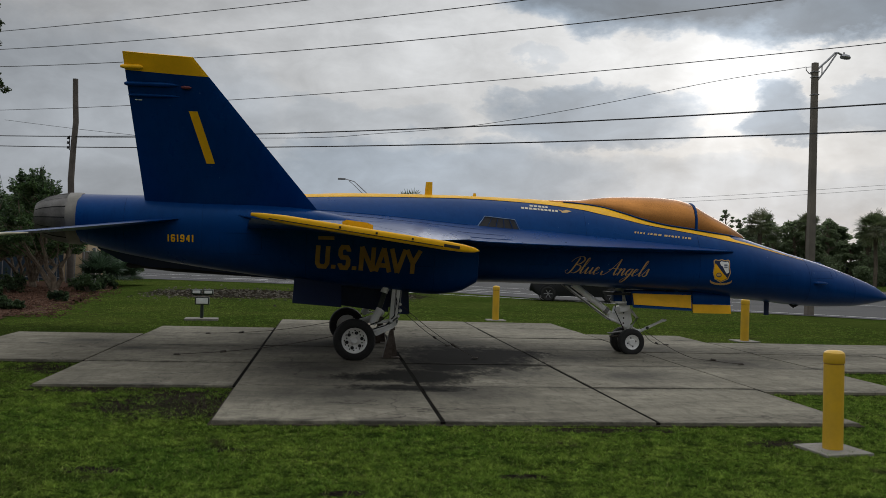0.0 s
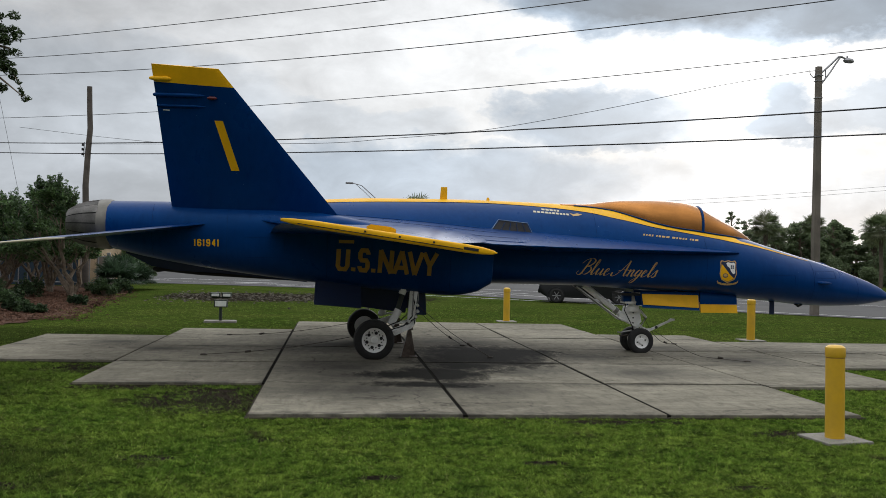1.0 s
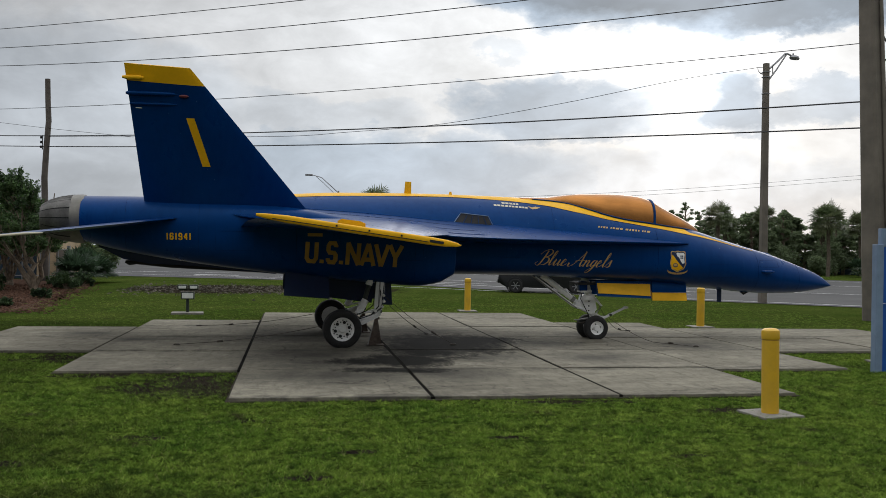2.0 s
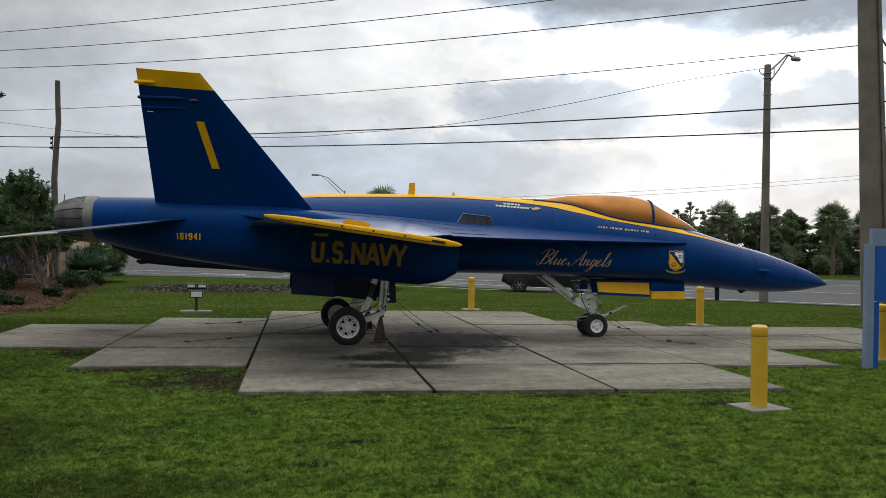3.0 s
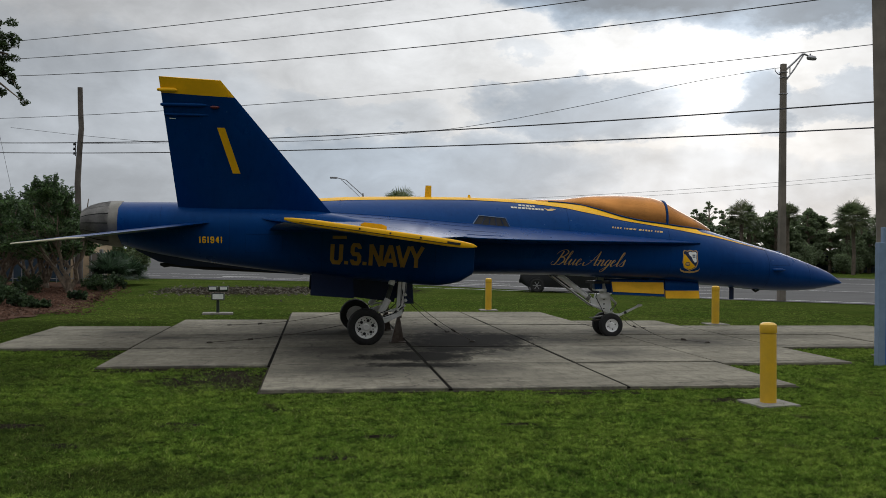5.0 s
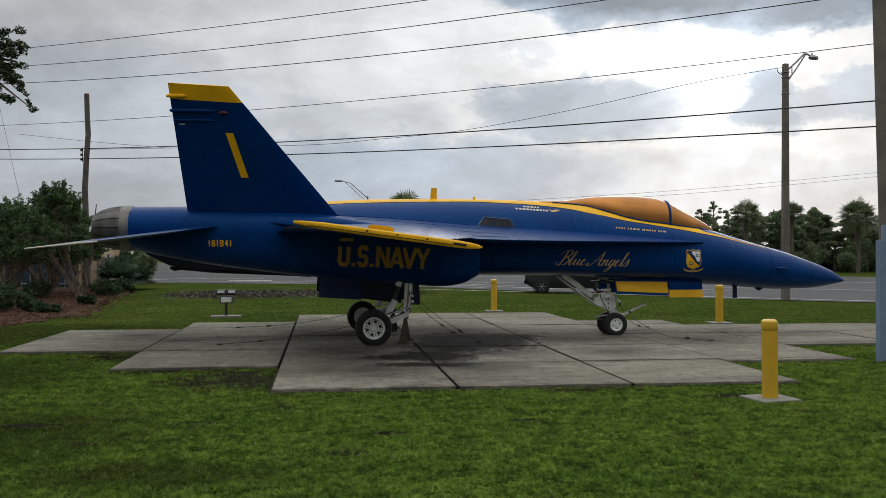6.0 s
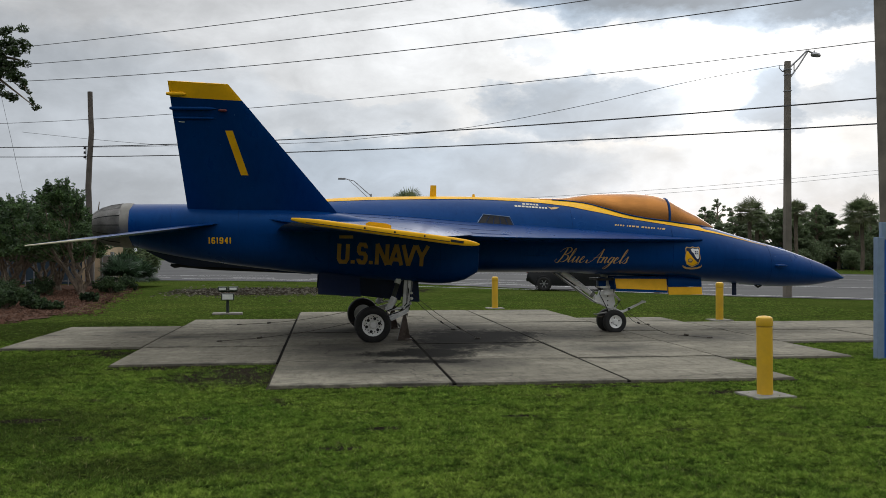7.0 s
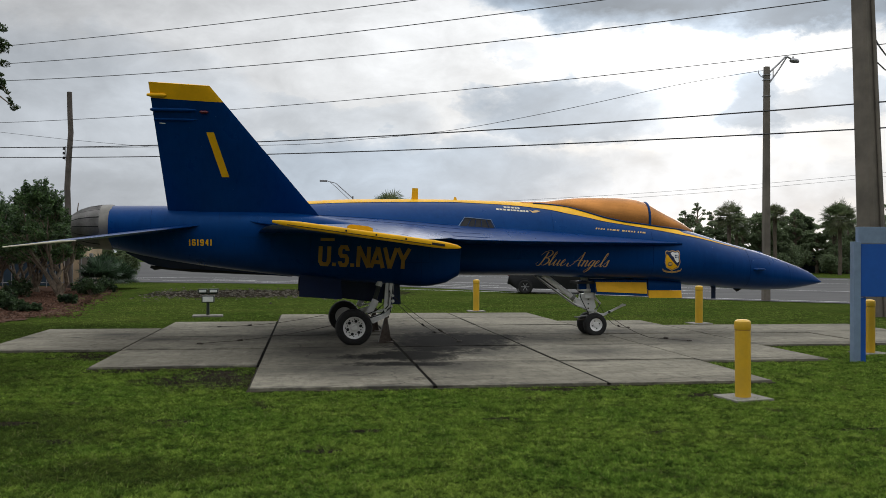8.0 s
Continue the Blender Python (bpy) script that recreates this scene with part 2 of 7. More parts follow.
MULCH = material("red_brown_bark_mulch", (0.115, 0.062, 0.042), 0.95, scale=3.2, vary=0.7, fine=40, bump=0.9, second=(0.050, 0.030, 0.021), depth=0.03, island=0.6, spec=0.05)
STONE = material("grey_rubble", (0.13, 0.115, 0.09), 0.9, scale=2, vary=0.5, fine=30, bump=0.5, second=(0.05, 0.048, 0.038), island=0.9, spec=0.1)
ASPHALT = material("worn_asphalt", (0.074, 0.073, 0.072), 0.9, scale=0.25, vary=0.2, fine=30, bump=0.2, second=(0.057, 0.056, 0.056), spec=0.2)
LINE = material("white_road_paint", (0.62, 0.62, 0.60), 0.7, scale=3, vary=0.25, fine=30, bump=0.05)
CAR = material("dark_grey_car_paint", (0.014, 0.015, 0.016), 0.35, scale=2, vary=0.1, fine=20, bump=0.0, spec=0.2)
GLASS_DARK = material("dark_car_glass", (0.012, 0.014, 0.016), 0.08, scale=3, vary=0.1, fine=20, bump=0.0)
TAN = material("tan_stucco_wall", (0.50, 0.37, 0.235), 0.9, scale=1.2, vary=0.2, fine=40, bump=0.3)
TEAL = material("blue_green_wall", (0.02, 0.045, 0.075), 0.7, scale=1, vary=0.3, fine=20, bump=0.05)


# worn bare places in the lawn: centre and half axes
WORN = ((-0.55, 11.1, 1.25, 1.3), (-1.6, 12.05, 1.4, 0.25), (-3.1, 14.1, 0.8, 0.8), (4.1, 9.6, 1.5, 0.16), (5.95, 8.95, 0.5, 0.28), (-0.7, 7.85, 0.35, 0.16), (1.4, 7.1, 0.25, 0.10), (4.4, 6.7, 0.25, 0.09), (-1.6, 6.9, 0.32, 0.15), (0.9, 6.2, 0.3, 0.11), (2.9, 7.6, 0.3, 0.12), (-2.4, 7.9, 0.4, 0.16), (6.6, 6.6, 0.32, 0.11), (0.3, 8.6, 0.4, 0.12), (-3.0, 38.5, 4.5, 5.0), (1.6, 39.5, 4.5, 5.0))

# turf thinned and dulled in colour to paint in the trees' shade
SHADED_TURF = ((-2.6, 7.4, 2.2, 2.2), (-0.8, 5.6, 1.6, 0.8), (-4.6, 11.5, 2.4, 3.6), (-5.5, 19.0, 3.0, 4.0), (-7.6, 19.6, 4.0, 2.6))


def spots(k, where, list_of):
    """1 in the middle of each ellipse, falling to 0 at its rim."""
    mask = None
    for cx, cy, rx, ry in list_of:
        off = k.vec("MULTIPLY", k.vec("SUBTRACT", where, (cx, cy, 0.0)), (1 / rx, 1 / ry, 0.0))
        blot = k.math("MAXIMUM", k.math("SUBTRACT", 1.0, k.vec("LENGTH", off)), 0.0)
        mask = blot if mask is None else k.math("MAXIMUM", mask, blot)
    return mask


def turf_tone(k, where):
    """Mown turf: yellow-green and deep green patches, shadow-dark clumps, straw, worn and shade-darkened thin places.
    """
    patch = k.noise(where, 0.7, 5.0, 0.65, 0.5)
    clump = k.noise(k.vec("MULTIPLY", where, (0.8, 1.0, 1.0)), 5.0, 6.0, 0.70, 0.3)
    tuft = k.noise(where, 20.0, 3.0, 0.65)
    green = k.mix(k.ramp(patch, [(0.36, 0.0), (0.64, 1.0)]), (0.087, 0.161, 0.022), (0.149, 0.217, 0.034))
    # dark clumps and gaps put the turf's small shadows into its colour
    green = k.mix(k.ramp(clump, [(0.49, 0.0), (0.61, 0.85)]), green, (0.030, 0.058, 0.012))
    green = k.mix(k.ramp(clump, [(0.34, 0.9), (0.46, 0.0)]), green, (0.218, 0.303, 0.052))
    green = k.mix(k.ramp(tuft, [(0.52, 0.0), (0.62, 0.75)]), green, (0.024, 0.044, 0.010))
    green = k.mix(k.ramp(tuft, [(0.36, 0.6), (0.46, 0.0)]), green, (0.238, 0.323, 0.062))
    # closer, more even turf behind the pad
    even = k.ramp(k.math("MULTIPLY_ADD", k.add("ShaderNodeSeparateXYZ", Vector=where).outputs[1], 0.2, -3.0), [(0.0, 0.0), (1.0, 0.68)])
    green = k.mix(even, green, k.mix(k.ramp(k.noise(where, 0.35, 4.0, 0.6, 0.3), [(0.40, 0.0), (0.60, 1.0)]), (0.090, 0.142, 0.028), (0.142, 0.184, 0.042)))
    straw = k.math("MULTIPLY", k.ramp(k.noise(where, 2.3, 6.0, 0.7, 0.5), [(0.56, 0.0), (0.66, 1.0)]), k.ramp(k.noise(where, 24.0, 3.0, 0.6), [(0.52, 0.0), (0.64, 0.5)]))
    tone = k.mix(straw, green, (0.18, 0.155, 0.070))
    bare = k.math("MULTIPLY", k.ramp(k.noise(where, 0.9, 6.0, 0.65, 0.6), [(0.60, 0.0), (0.68, 1.0)]), k.ramp(clump, [(0.44, 0.0), (0.58, 1.0)]))
    tone = k.mix(bare, tone, (0.060, 0.050, 0.030))
    # dull green laid over the patches as shade from the trees
    thin = k.math("MULTIPLY", k.ramp(k.math("ADD", spots(k, where, SHADED_TURF), k.math("MULTIPLY", k.math("SUBTRACT", k.noise(where, 1.4, 7.0, 0.68), 0.5), 1.6)), [(0.10, 0.0), (0.60, 0.62)]), k.ramp(spots(k, where, SHADED_TURF), [(0.0, 0.0), (0.3, 1.0)]))
    return k.mix(thin, tone, (0.034, 0.050, 0.014))


def lawn_material():
    """The ground under the blades, with bare soil where it is worn."""
    m = bpy.data.materials.new("mown_turf")
    m.use_nodes = True
    k = Nodes(m.node_tree)
    where = k.add("ShaderNodeNewGeometry").outputs["Position"]
    blade = k.noise(where, 70.0, 3.0, 0.6)
    tuft = k.noise(where, 9.0, 5.0, 0.65)
    rag = k.math("SUBTRACT", k.noise(where, 2.6, 7.0, 0.68, 0.4), 0.5)
    worn = spots(k, where, WORN)
    soil = k.math("MULTIPLY", k.ramp(k.math("ADD", worn, k.math("MULTIPLY", rag, 1.1)), [(0.12, 0.0), (0.30, 1.0)]), k.ramp(worn, [(0.0, 0.0), (0.06, 1.0)]))
    earth = k.mix(k.ramp(k.noise(where, 5.0, 6.0, 0.7), [(0.40, 0.0), (0.62, 1.0)]), (0.034, 0.029, 0.022), (0.085, 0.070, 0.052))
    tone = k.vec("SCALE", k.mix(soil, turf_tone(k, where), earth))
    k.put(tone.node.inputs["Scale"], k.math("MAXIMUM", k.math("MULTIPLY_ADD", k.math("ADD", blade, k.noise(where, 28.0, 4.0, 0.7)), 1.7, -1.22), 0.10))
    b = k.add("ShaderNodeBsdfPrincipled", Roughness=0.9)
    b.inputs["Specular IOR Level"].default_value = 0.0
    k.put(b.inputs["Base Color"], tone)
    r = k.add("ShaderNodeBump", Strength=0.8, Distance=0.05)
    k.put(r.inputs["Height"], k.math("ADD", blade, tuft))
    k.put(b.inputs["Normal"], r.outputs[0])
    k.tree.links.new(b.outputs[0], k.add("ShaderNodeOutputMaterial").inputs[0])
    return m


def blade_material():
    """Grass blades, coloured by the patch of turf that they stand in and each a little different."""
    m = bpy.data.materials.new("grass_blade")
    m.use_nodes = True
    k = Nodes(m.node_tree)
    geo = k.add("ShaderNodeNewGeometry")
    tone = k.vec("SCALE", k.mix(k.ramp(geo.outputs["Random Per Island"], [(0.95, 0.0), (0.97, 0.5)]), turf_tone(k, geo.outputs["Position"]), (0.27, 0.23, 0.11)))
    k.put(tone.node.inputs["Scale"], k.math("MULTIPLY_ADD", k.math("FRACT", k.math("MULTIPLY", geo.outputs["Random Per Island"], 37.7)), 1.0, 0.86))
    b = k.add("ShaderNodeBsdfPrincipled", Roughness=0.8)
    b.inputs["Specular IOR Level"].default_value = 0.0
    k.put(b.inputs["Base Color"], tone)
    both_ways = k.add("ShaderNodeMixShader", Fac=0.35)
    k.put(both_ways.inputs[1], b.outputs[0])
    k.put(both_ways.inputs[2], k.add("ShaderNodeBsdfTranslucent", Color=tone).outputs[0])
    k.tree.links.new(both_ways.outputs[0], k.add("ShaderNodeOutputMaterial").inputs[0])
    return m


def slab_material():
    """Broom-finished concrete with grey weathering, hair cracks and oil-black stains of their own shape."""
    m = bpy.data.materials.new("weathered_pad_concrete")
    m.use_nodes = True
    k = Nodes(m.node_tree)
    where = k.add("ShaderNodeNewGeometry").outputs["Position"]
    stretched = k.vec("MULTIPLY", where, (0.5, 1.0, 1.0))
    cloudy = k.noise(stretched, 0.55, 7.0, 0.66, 0.6)
    fine = k.noise(stretched, 4.2, 8.0, 0.74, 0.3)
    grit = k.noise(where, 55.0, 3.0, 0.6)
    base = k.mix(k.ramp(cloudy, [(0.36, 0.0), (0.66, 1.0)]), (0.276, 0.255, 0.198), (0.166, 0.153, 0.120))
    base = k.mix(k.ramp(fine, [(0.44, 0.0), (0.66, 0.55)]), base, (0.118, 0.110, 0.088))
    rag = k.math("SUBTRACT", k.noise(k.vec("MULTIPLY", where, (0.8, 0.55, 1.0)), 1.7, 9.0, 0.72, 0.8), 0.5)
    scuff = k.noise(k.vec("MULTIPLY", where, (1.6, 0.5, 1.0)), 5.0, 7.0, 0.75, 0.2)
    light = spots(k, where, ((1.0, 14.1, 1.6, 1.5), (1.4, 11.6, 1.9, 1.1), (3.0, 11.9, 1.2, 1.0), (1.1, 13.1, 1.3, 0.9), (6.0, 13.7, 1.6, 1.4), (5.6, 16.0, 1.2, 1.2), (8.6, 15.6, 1.3, 1.2), (-2.3, 16.6, 0.7, 0.5), (0.9, 17.8, 1.8, 1.8), (3.4, 18.6, 2.2, 1.6), (4.0, 13.9, 1.1, 1.0), (-3.4, 17.9, 1.0, 0.7), (7.4, 18.0, 1.5, 1.0), (3.2, 15.6, 2.2, 3.0)))
    heavy = spots(k, where, ((3.6, 16.0, 1.6, 2.3), (3.1, 14.9, 1.1, 1.8), (4.4, 16.6, 1.1, 1.0), (2.6, 13.4, 0.9, 1.2), (2.0, 13.3, 0.9, 0.6), (2.3, 12.2, 1.1, 0.40)))
    film = k.math("MULTIPLY", k.ramp(k.math("ADD", light, k.math("MULTIPLY", rag, 1.3)), [(0.05, 0.0), (0.95, 1.0)]), 0.80)
    oil = k.math("MULTIPLY", k.ramp(k.math("ADD", heavy, k.math("MULTIPLY", k.math("ADD", rag, k.math("MULTIPLY", k.math("SUBTRACT", scuff, 0.5), 0.6)), 1.7)), [(0.06, 0.0), (0.24, 0.62), (0.55, 0.97)]), k.ramp(heavy, [(0.0, 0.0), (0.15, 1.0)]))
    base = k.mix(k.ramp(scuff, [(0.48, 0.0), (0.72, 0.62)]), base, (0.078, 0.072, 0.058))
    base = k.mix(k.ramp(k.noise(where, 1.9, 8.0, 0.72, 0.6), [(0.30, 0.5), (0.46, 0.0)]), base, (0.36, 0.335, 0.265))
    base = k.mix(film, base, (0.060, 0.057, 0.051))
    base = k.mix(oil, base, (0.012, 0.012, 0.011))
    across = k.add("ShaderNodeSeparateXYZ", Vector=where).outputs
    rung = k.math("PINGPONG", k.math("ADD", k.math("MULTIPLY_ADD", across[0], -0.0122, across[1]), 2.5 * 8 - 9.8), 1.25)
    seam = k.math("MULTIPLY", k.ramp(k.math("ADD", rung, k.math("MULTIPLY", rag, 0.5)), [(0.0, 0.8), (0.20, 0.0)]), k.ramp(fine, [(0.40, 0.0), (0.60, 1.0)]))
    base = k.mix(seam, base, (0.055, 0.052, 0.046))
    vein = k.add("ShaderNodeTexVoronoi", feature="DISTANCE_TO_EDGE", Scale=0.34)
    k.put(vein.inputs["Vector"], k.vec("ADD", where, k.vec("SCALE", k.add("ShaderNodeTexNoise", Vector=where, Scale=1.6, Detail=6.0).outputs["Color"])))
    crack = k.math("MULTIPLY", k.ramp(vein.outputs["Distance"], [(0.0, 0.75), (0.006, 0.0)]), k.ramp(cloudy, [(0.48, 0.0), (0.56, 1.0)]))
    base = k.mix(crack, base, (0.045, 0.04, 0.035))
    tone = k.vec("SCALE", base)
    shade = k.math("MULTIPLY_ADD", grit, 0.4, 0.80)
    shade = k.math("MULTIPLY", shade, k.math("MULTIPLY_ADD", k.add("ShaderNodeObjectInfo").outputs["Random"], 0.26, 0.87))
    k.put(tone.node.inputs["Scale"], shade)
    b = k.add("ShaderNodeBsdfPrincipled")
    k.put(b.inputs["Roughness"], k.math("MULTIPLY_ADD", cloudy, 0.2, 0.78))
    b.inputs["Specular IOR Level"].default_value = 0.035
    k.put(b.inputs["Base Color"], tone)
    r = k.add("ShaderNodeBump", Strength=0.25, Distance=0.008)
    k.put(r.inputs["Height"], k.math("ADD", grit, fine))
    k.put(b.inputs["Normal"], r.outputs[0])
    k.tree.links.new(b.outputs[0], k.add("ShaderNodeOutputMaterial").inputs[0])
    return m


TURF, SLAB = lawn_material(), slab_material()
BLADE = blade_material()
JOINT = material("black_joint_filler", (0.014, 0.013, 0.011), 0.95, scale=3, vary=0.4, fine=40, bump=0.4, spec=0.02)
BRICK = material("dull_brown_wall", (0.14, 0.115, 0.09), 0.9, scale=0.6, vary=0.2, fine=20, bump=0.1)
DIRT = material("bare_dark_soil", (0.055, 0.045, 0.035), 0.95, scale=1.5, vary=0.4, fine=40, bump=0.6, second=(0.030, 0.032, 0.018), spec=0.05)

# ---- building helpers ----


def part(name, bm, mat, parent=None, label="", smooth=True):
    """Links a bmesh as one mesh object under a thing or a part."""
    mesh = bpy.data.meshes.new(name)
    bm.normal_update()
    bm.to_mesh(mesh)
    bm.free()
    return part_of(name, mesh, mat, parent, label, smooth)


def part_of(name, mesh, mat, parent=None, label="", smooth=True):
    for m in mat if isinstance(mat, (list, tuple)) else [mat]:
        mesh.materials.append(m)
    if smooth:
        mesh.polygons.foreach_set("use_smooth", [True] * len(mesh.polygons))
        mesh.set_sharp_from_angle(angle=radians(38))
    ob = new(name, mesh)
    if parent:
        ob.parent = parent
    return tagged(ob, label)


def thing(name, label, category, m=None, group="", kind=""):
    ob = new(name)
    ob.empty_display_size = 0.2
    if m is not None:
        ob.matrix_basis = m
    return tagged(ob, label, category, group, kind)


def raw(verts, faces):
    bm = bmesh.new()
    vs = [bm.verts.new(v) for v in verts]
    for f in faces:
        try:
            bm.faces.new([vs[i] for i in f])
        except ValueError:
            pass
    return bm


def box(x0, y0, z0, x1, y1, z1, bevel=0.0, bm=None):
    b = bmesh.new()
    bmesh.ops.create_cube(b, size=1, matrix=Matrix.Translation(((x0 + x1) / 2, (y0 + y1) / 2, (z0 + z1) / 2)) @ Matrix.Diagonal((abs(x1 - x0), abs(y1 - y0), abs(z1 - z0), 1)))
    if bevel:
        bmesh.ops.bevel(b, geom=b.edges[:], offset=bevel, segments=2, profile=0.6, affect="EDGES")
    return join(bm, b)


def join(bm, b):
    """Adds bmesh b to bm (or returns b)."""
    if bm is None:
        return b
    mesh = bpy.data.meshes.new("join")
    b.to_mesh(mesh)
    b.free()
    bm.from_mesh(mesh)
    bpy.data.meshes.remove(mesh)
    return bm


def move(bm, m):
    bm.transform(m)
    return bm


def rod(a, b, r0, r1=None, seg=12, bm=None, cap=True):
    """A tapered round bar from a to b."""
    a, b = Vector(a), Vector(b)
    r1 = r0 if r1 is None else r1
    o = bmesh.new()
    bmesh.ops.create_cone(o, cap_ends=cap, segments=seg, radius1=r0, radius2=r1, depth=(b - a).length)
    o.transform(Matrix.Translation((a + b) / 2) @ (b - a).to_track_quat("Z", "Y").to_matrix().to_4x4())
    return join(bm, o)


def tube(points, r, seg=8, bm=None):
    """A round bar through points; r is one radius or one per point."""
    pts = [Vector(p) for p in points]
    rad = [r] * len(pts) if isinstance(r, (int, float)) else r
    rings, o = [], bmesh.new()
    up = Vector((0, 0, 1))
    for i, p in enumerate(pts):
        d = (pts[min(i + 1, len(pts) - 1)] - pts[max(i - 1, 0)]).normalized()
        s = d.cross(up if abs(d.z) < 0.95 else Vector((1, 0, 0))).normalized()
        t = s.cross(d)
        rings.append([o.verts.new(p + rad[i] * (math.cos(a) * s + math.sin(a) * t)) for a in (2 * math.pi * j / seg for j in range(seg))])
    for a, b in zip(rings, rings[1:]):
        for j in range(seg):
            o.faces.new((a[j], a[(j + 1) % seg], b[(j + 1) % seg], b[j]))
    o.faces.new(rings[0][::-1])
    o.faces.new(rings[-1])
    return join(bm, o)


def lathe(profile, seg=32, axis="Z"):
    """Turns (radius, height) pairs round an axis."""
    o = bmesh.new()
    rings = []
    for r, h in profile:
        if r < 1e-5:
            rings.append([o.verts.new((0, 0, h))])
        else:
            rings.append([o.verts.new((r * math.cos(2 * math.pi * j / seg), r * math.sin(2 * math.pi * j / seg), h)) for j in range(seg)])
    for a, b in zip(rings, rings[1:]):
        for j in range(seg):
            k = (j + 1) % seg
            f = [a[j % len(a)], a[k % len(a)], b[k % len(b)], b[j % len(b)]]
            f = list(dict.fromkeys(f))
            if len(f) > 2:
                o.faces.new(f)
    if axis == "Y":
        o.transform(Matrix.Rotation(radians(90), 4, "X"))
    if axis == "X":
        o.transform(Matrix.Rotation(radians(90), 4, "Y"))
    bmesh.ops.recalc_face_normals(o, faces=o.faces[:])
    return o


def plate(points, depth):
    """A flat polygon thickened along its normal."""
    o = bmesh.new()
    f = o.faces.new([o.verts.new(p) for p in points])
    f.normal_update()
    n_ = f.normal.copy()
    r = bmesh.ops.extrude_face_region(o, geom=[f])
    for v in r["geom"]:
        if isinstance(v, bmesh.types.BMVert):
            v.co -= n_ * depth
    bmesh.ops.recalc_face_normals(o, faces=o.faces[:])
    return o


def curve_at(table):
    """A smooth function through (x, value) pairs."""
    t = sorted(table)
    xs, vs = np.array([a for a, _ in t], float), np.array([b for _, b in t], float)
    d = np.diff(vs) / np.diff(xs)
    m = np.zeros(len(xs))
    m[0], m[-1] = d[0], d[-1]
    for i in range(1, len(xs) - 1):
        m[i] = 0 if d[i - 1] * d[i] <= 0 else 2 * d[i - 1] * d[i] / (d[i - 1] + d[i])

    def f(x):
        i = int(np.clip(np.searchsorted(xs, x) - 1, 0, len(xs) - 2))
        h = xs[i + 1] - xs[i]
        s = min(max((x - xs[i]) / h, 0), 1)
        return float((2 * s**3 - 3 * s**2 + 1) * vs[i] + (s**3 - 2 * s**2 + s) * h * m[i] + (-2 * s**3 + 3 * s**2) * vs[i + 1] + (s**3 - s**2) * h * m[i + 1])

    return f


def skin(rings, closed=True, caps=True):
    """A surface over equal rings of points."""
    o = bmesh.new()
    vs = [[o.verts.new(p) for p in ring] for ring in rings]
    for a, b in zip(vs, vs[1:]):
        for j in range(len(a) if closed else len(a) - 1):
            k = (j + 1) % len(a)
            o.faces.new((a[j], a[k], b[k], b[j]))
    if caps and closed:
        o.faces.new(vs[0][::-1])
        o.faces.new(vs[-1])
    bmesh.ops.remove_doubles(o, verts=o.verts[:], dist=1e-4)
    bmesh.ops.recalc_face_normals(o, faces=o.faces[:])
    return o


def grown(bm, step):
    """Cuts long edges so that a flat pattern can bend."""
    bmesh.ops.triangulate(bm, faces=bm.faces[:])
    for _ in range(4):
        long = [e for e in bm.edges if e.calc_length() > step]
        if not long:
            break
        bmesh.ops.subdivide_edges(bm, edges=long, cuts=1)
        bmesh.ops.triangulate(bm, faces=bm.faces[:])
    return bm


def leaves(name, blobs, count, size, mat, parent, seed, label="", flat=0.35):
    """A crown: leaf blades strewn through the outer part of uneven clumps."""
    rng = np.random.default_rng(seed)
    vol = np.array([b[3] * b[4] * b[5] for b in blobs]) ** 0.75
    pick = rng.choice(len(blobs), count, p=vol / vol.sum())
    b = np.array(blobs)[pick]
    d = rng.normal(size=(count, 3))
    d /= np.linalg.norm(d, axis=1)[:, None]
    r = rng.uniform(0.25, 1.0, count) ** 0.5 * rng.uniform(0.85, 1.18, count)
    c = b[:, :3] + d * r[:, None] * b[:, 3:6]
    a = rng.normal(size=(count, 3))
    a[:, 2] *= 1 - flat
    a /= np.linalg.norm(a, axis=1)[:, None]
    s = np.cross(a, rng.normal(size=(count, 3)))
    s /= np.linalg.norm(s, axis=1)[:, None]
    l = size * rng.uniform(0.6, 1.4, count)[:, None]
    v = np.stack([c - a * l, c + s * l * 0.42, c + a * l, c - s * l * 0.42], 1).reshape(-1, 3)
    mesh = bpy.data.meshes.new(name)
    mesh.from_pydata(v.tolist(), [], (np.arange(count)[:, None] * 4 + np.arange(4)).tolist())
    return part_of(name, mesh, mat, parent, label, smooth=False)

# ---- ground, pad, road ----
GRASS_Z = -0.036


def sheet(name, outline, z, mat, label, category, kind="structure"):
    bm = bmesh.new()
    bm.faces.new([bm.verts.new((x, y, z)) for x, y in outline])
    bmesh.ops.recalc_face_normals(bm, faces=bm.faces[:])
    if bm.faces[:][0].normal.z < 0:
        bmesh.ops.reverse_faces(bm, faces=bm.faces[:])
    return tagged(part(name, bm, mat, smooth=False), label, category, kind=kind)


sheet("ground", [(-900, -600), (900, -600), (900, 1400), (-900, 1400)], GRASS_Z, TURF, "mown green lawn with bare brown patches", "lawn")

# pad: columns of concrete panels, each with its own range of rows
ROWS_Y = (9.76, 12.36, 14.84, 17.38, 19.72, 21.95)
pad = thing("pavement", "weathered grey concrete display pad in stepped panels", "pavement", Matrix.Translation((0, 9.8, 0.018)) @ Matrix.Rotation(radians(0.7), 4, "Z") @ Matrix.Translation((0, -9.8, 0)), kind="structure")
GAP = 0.018


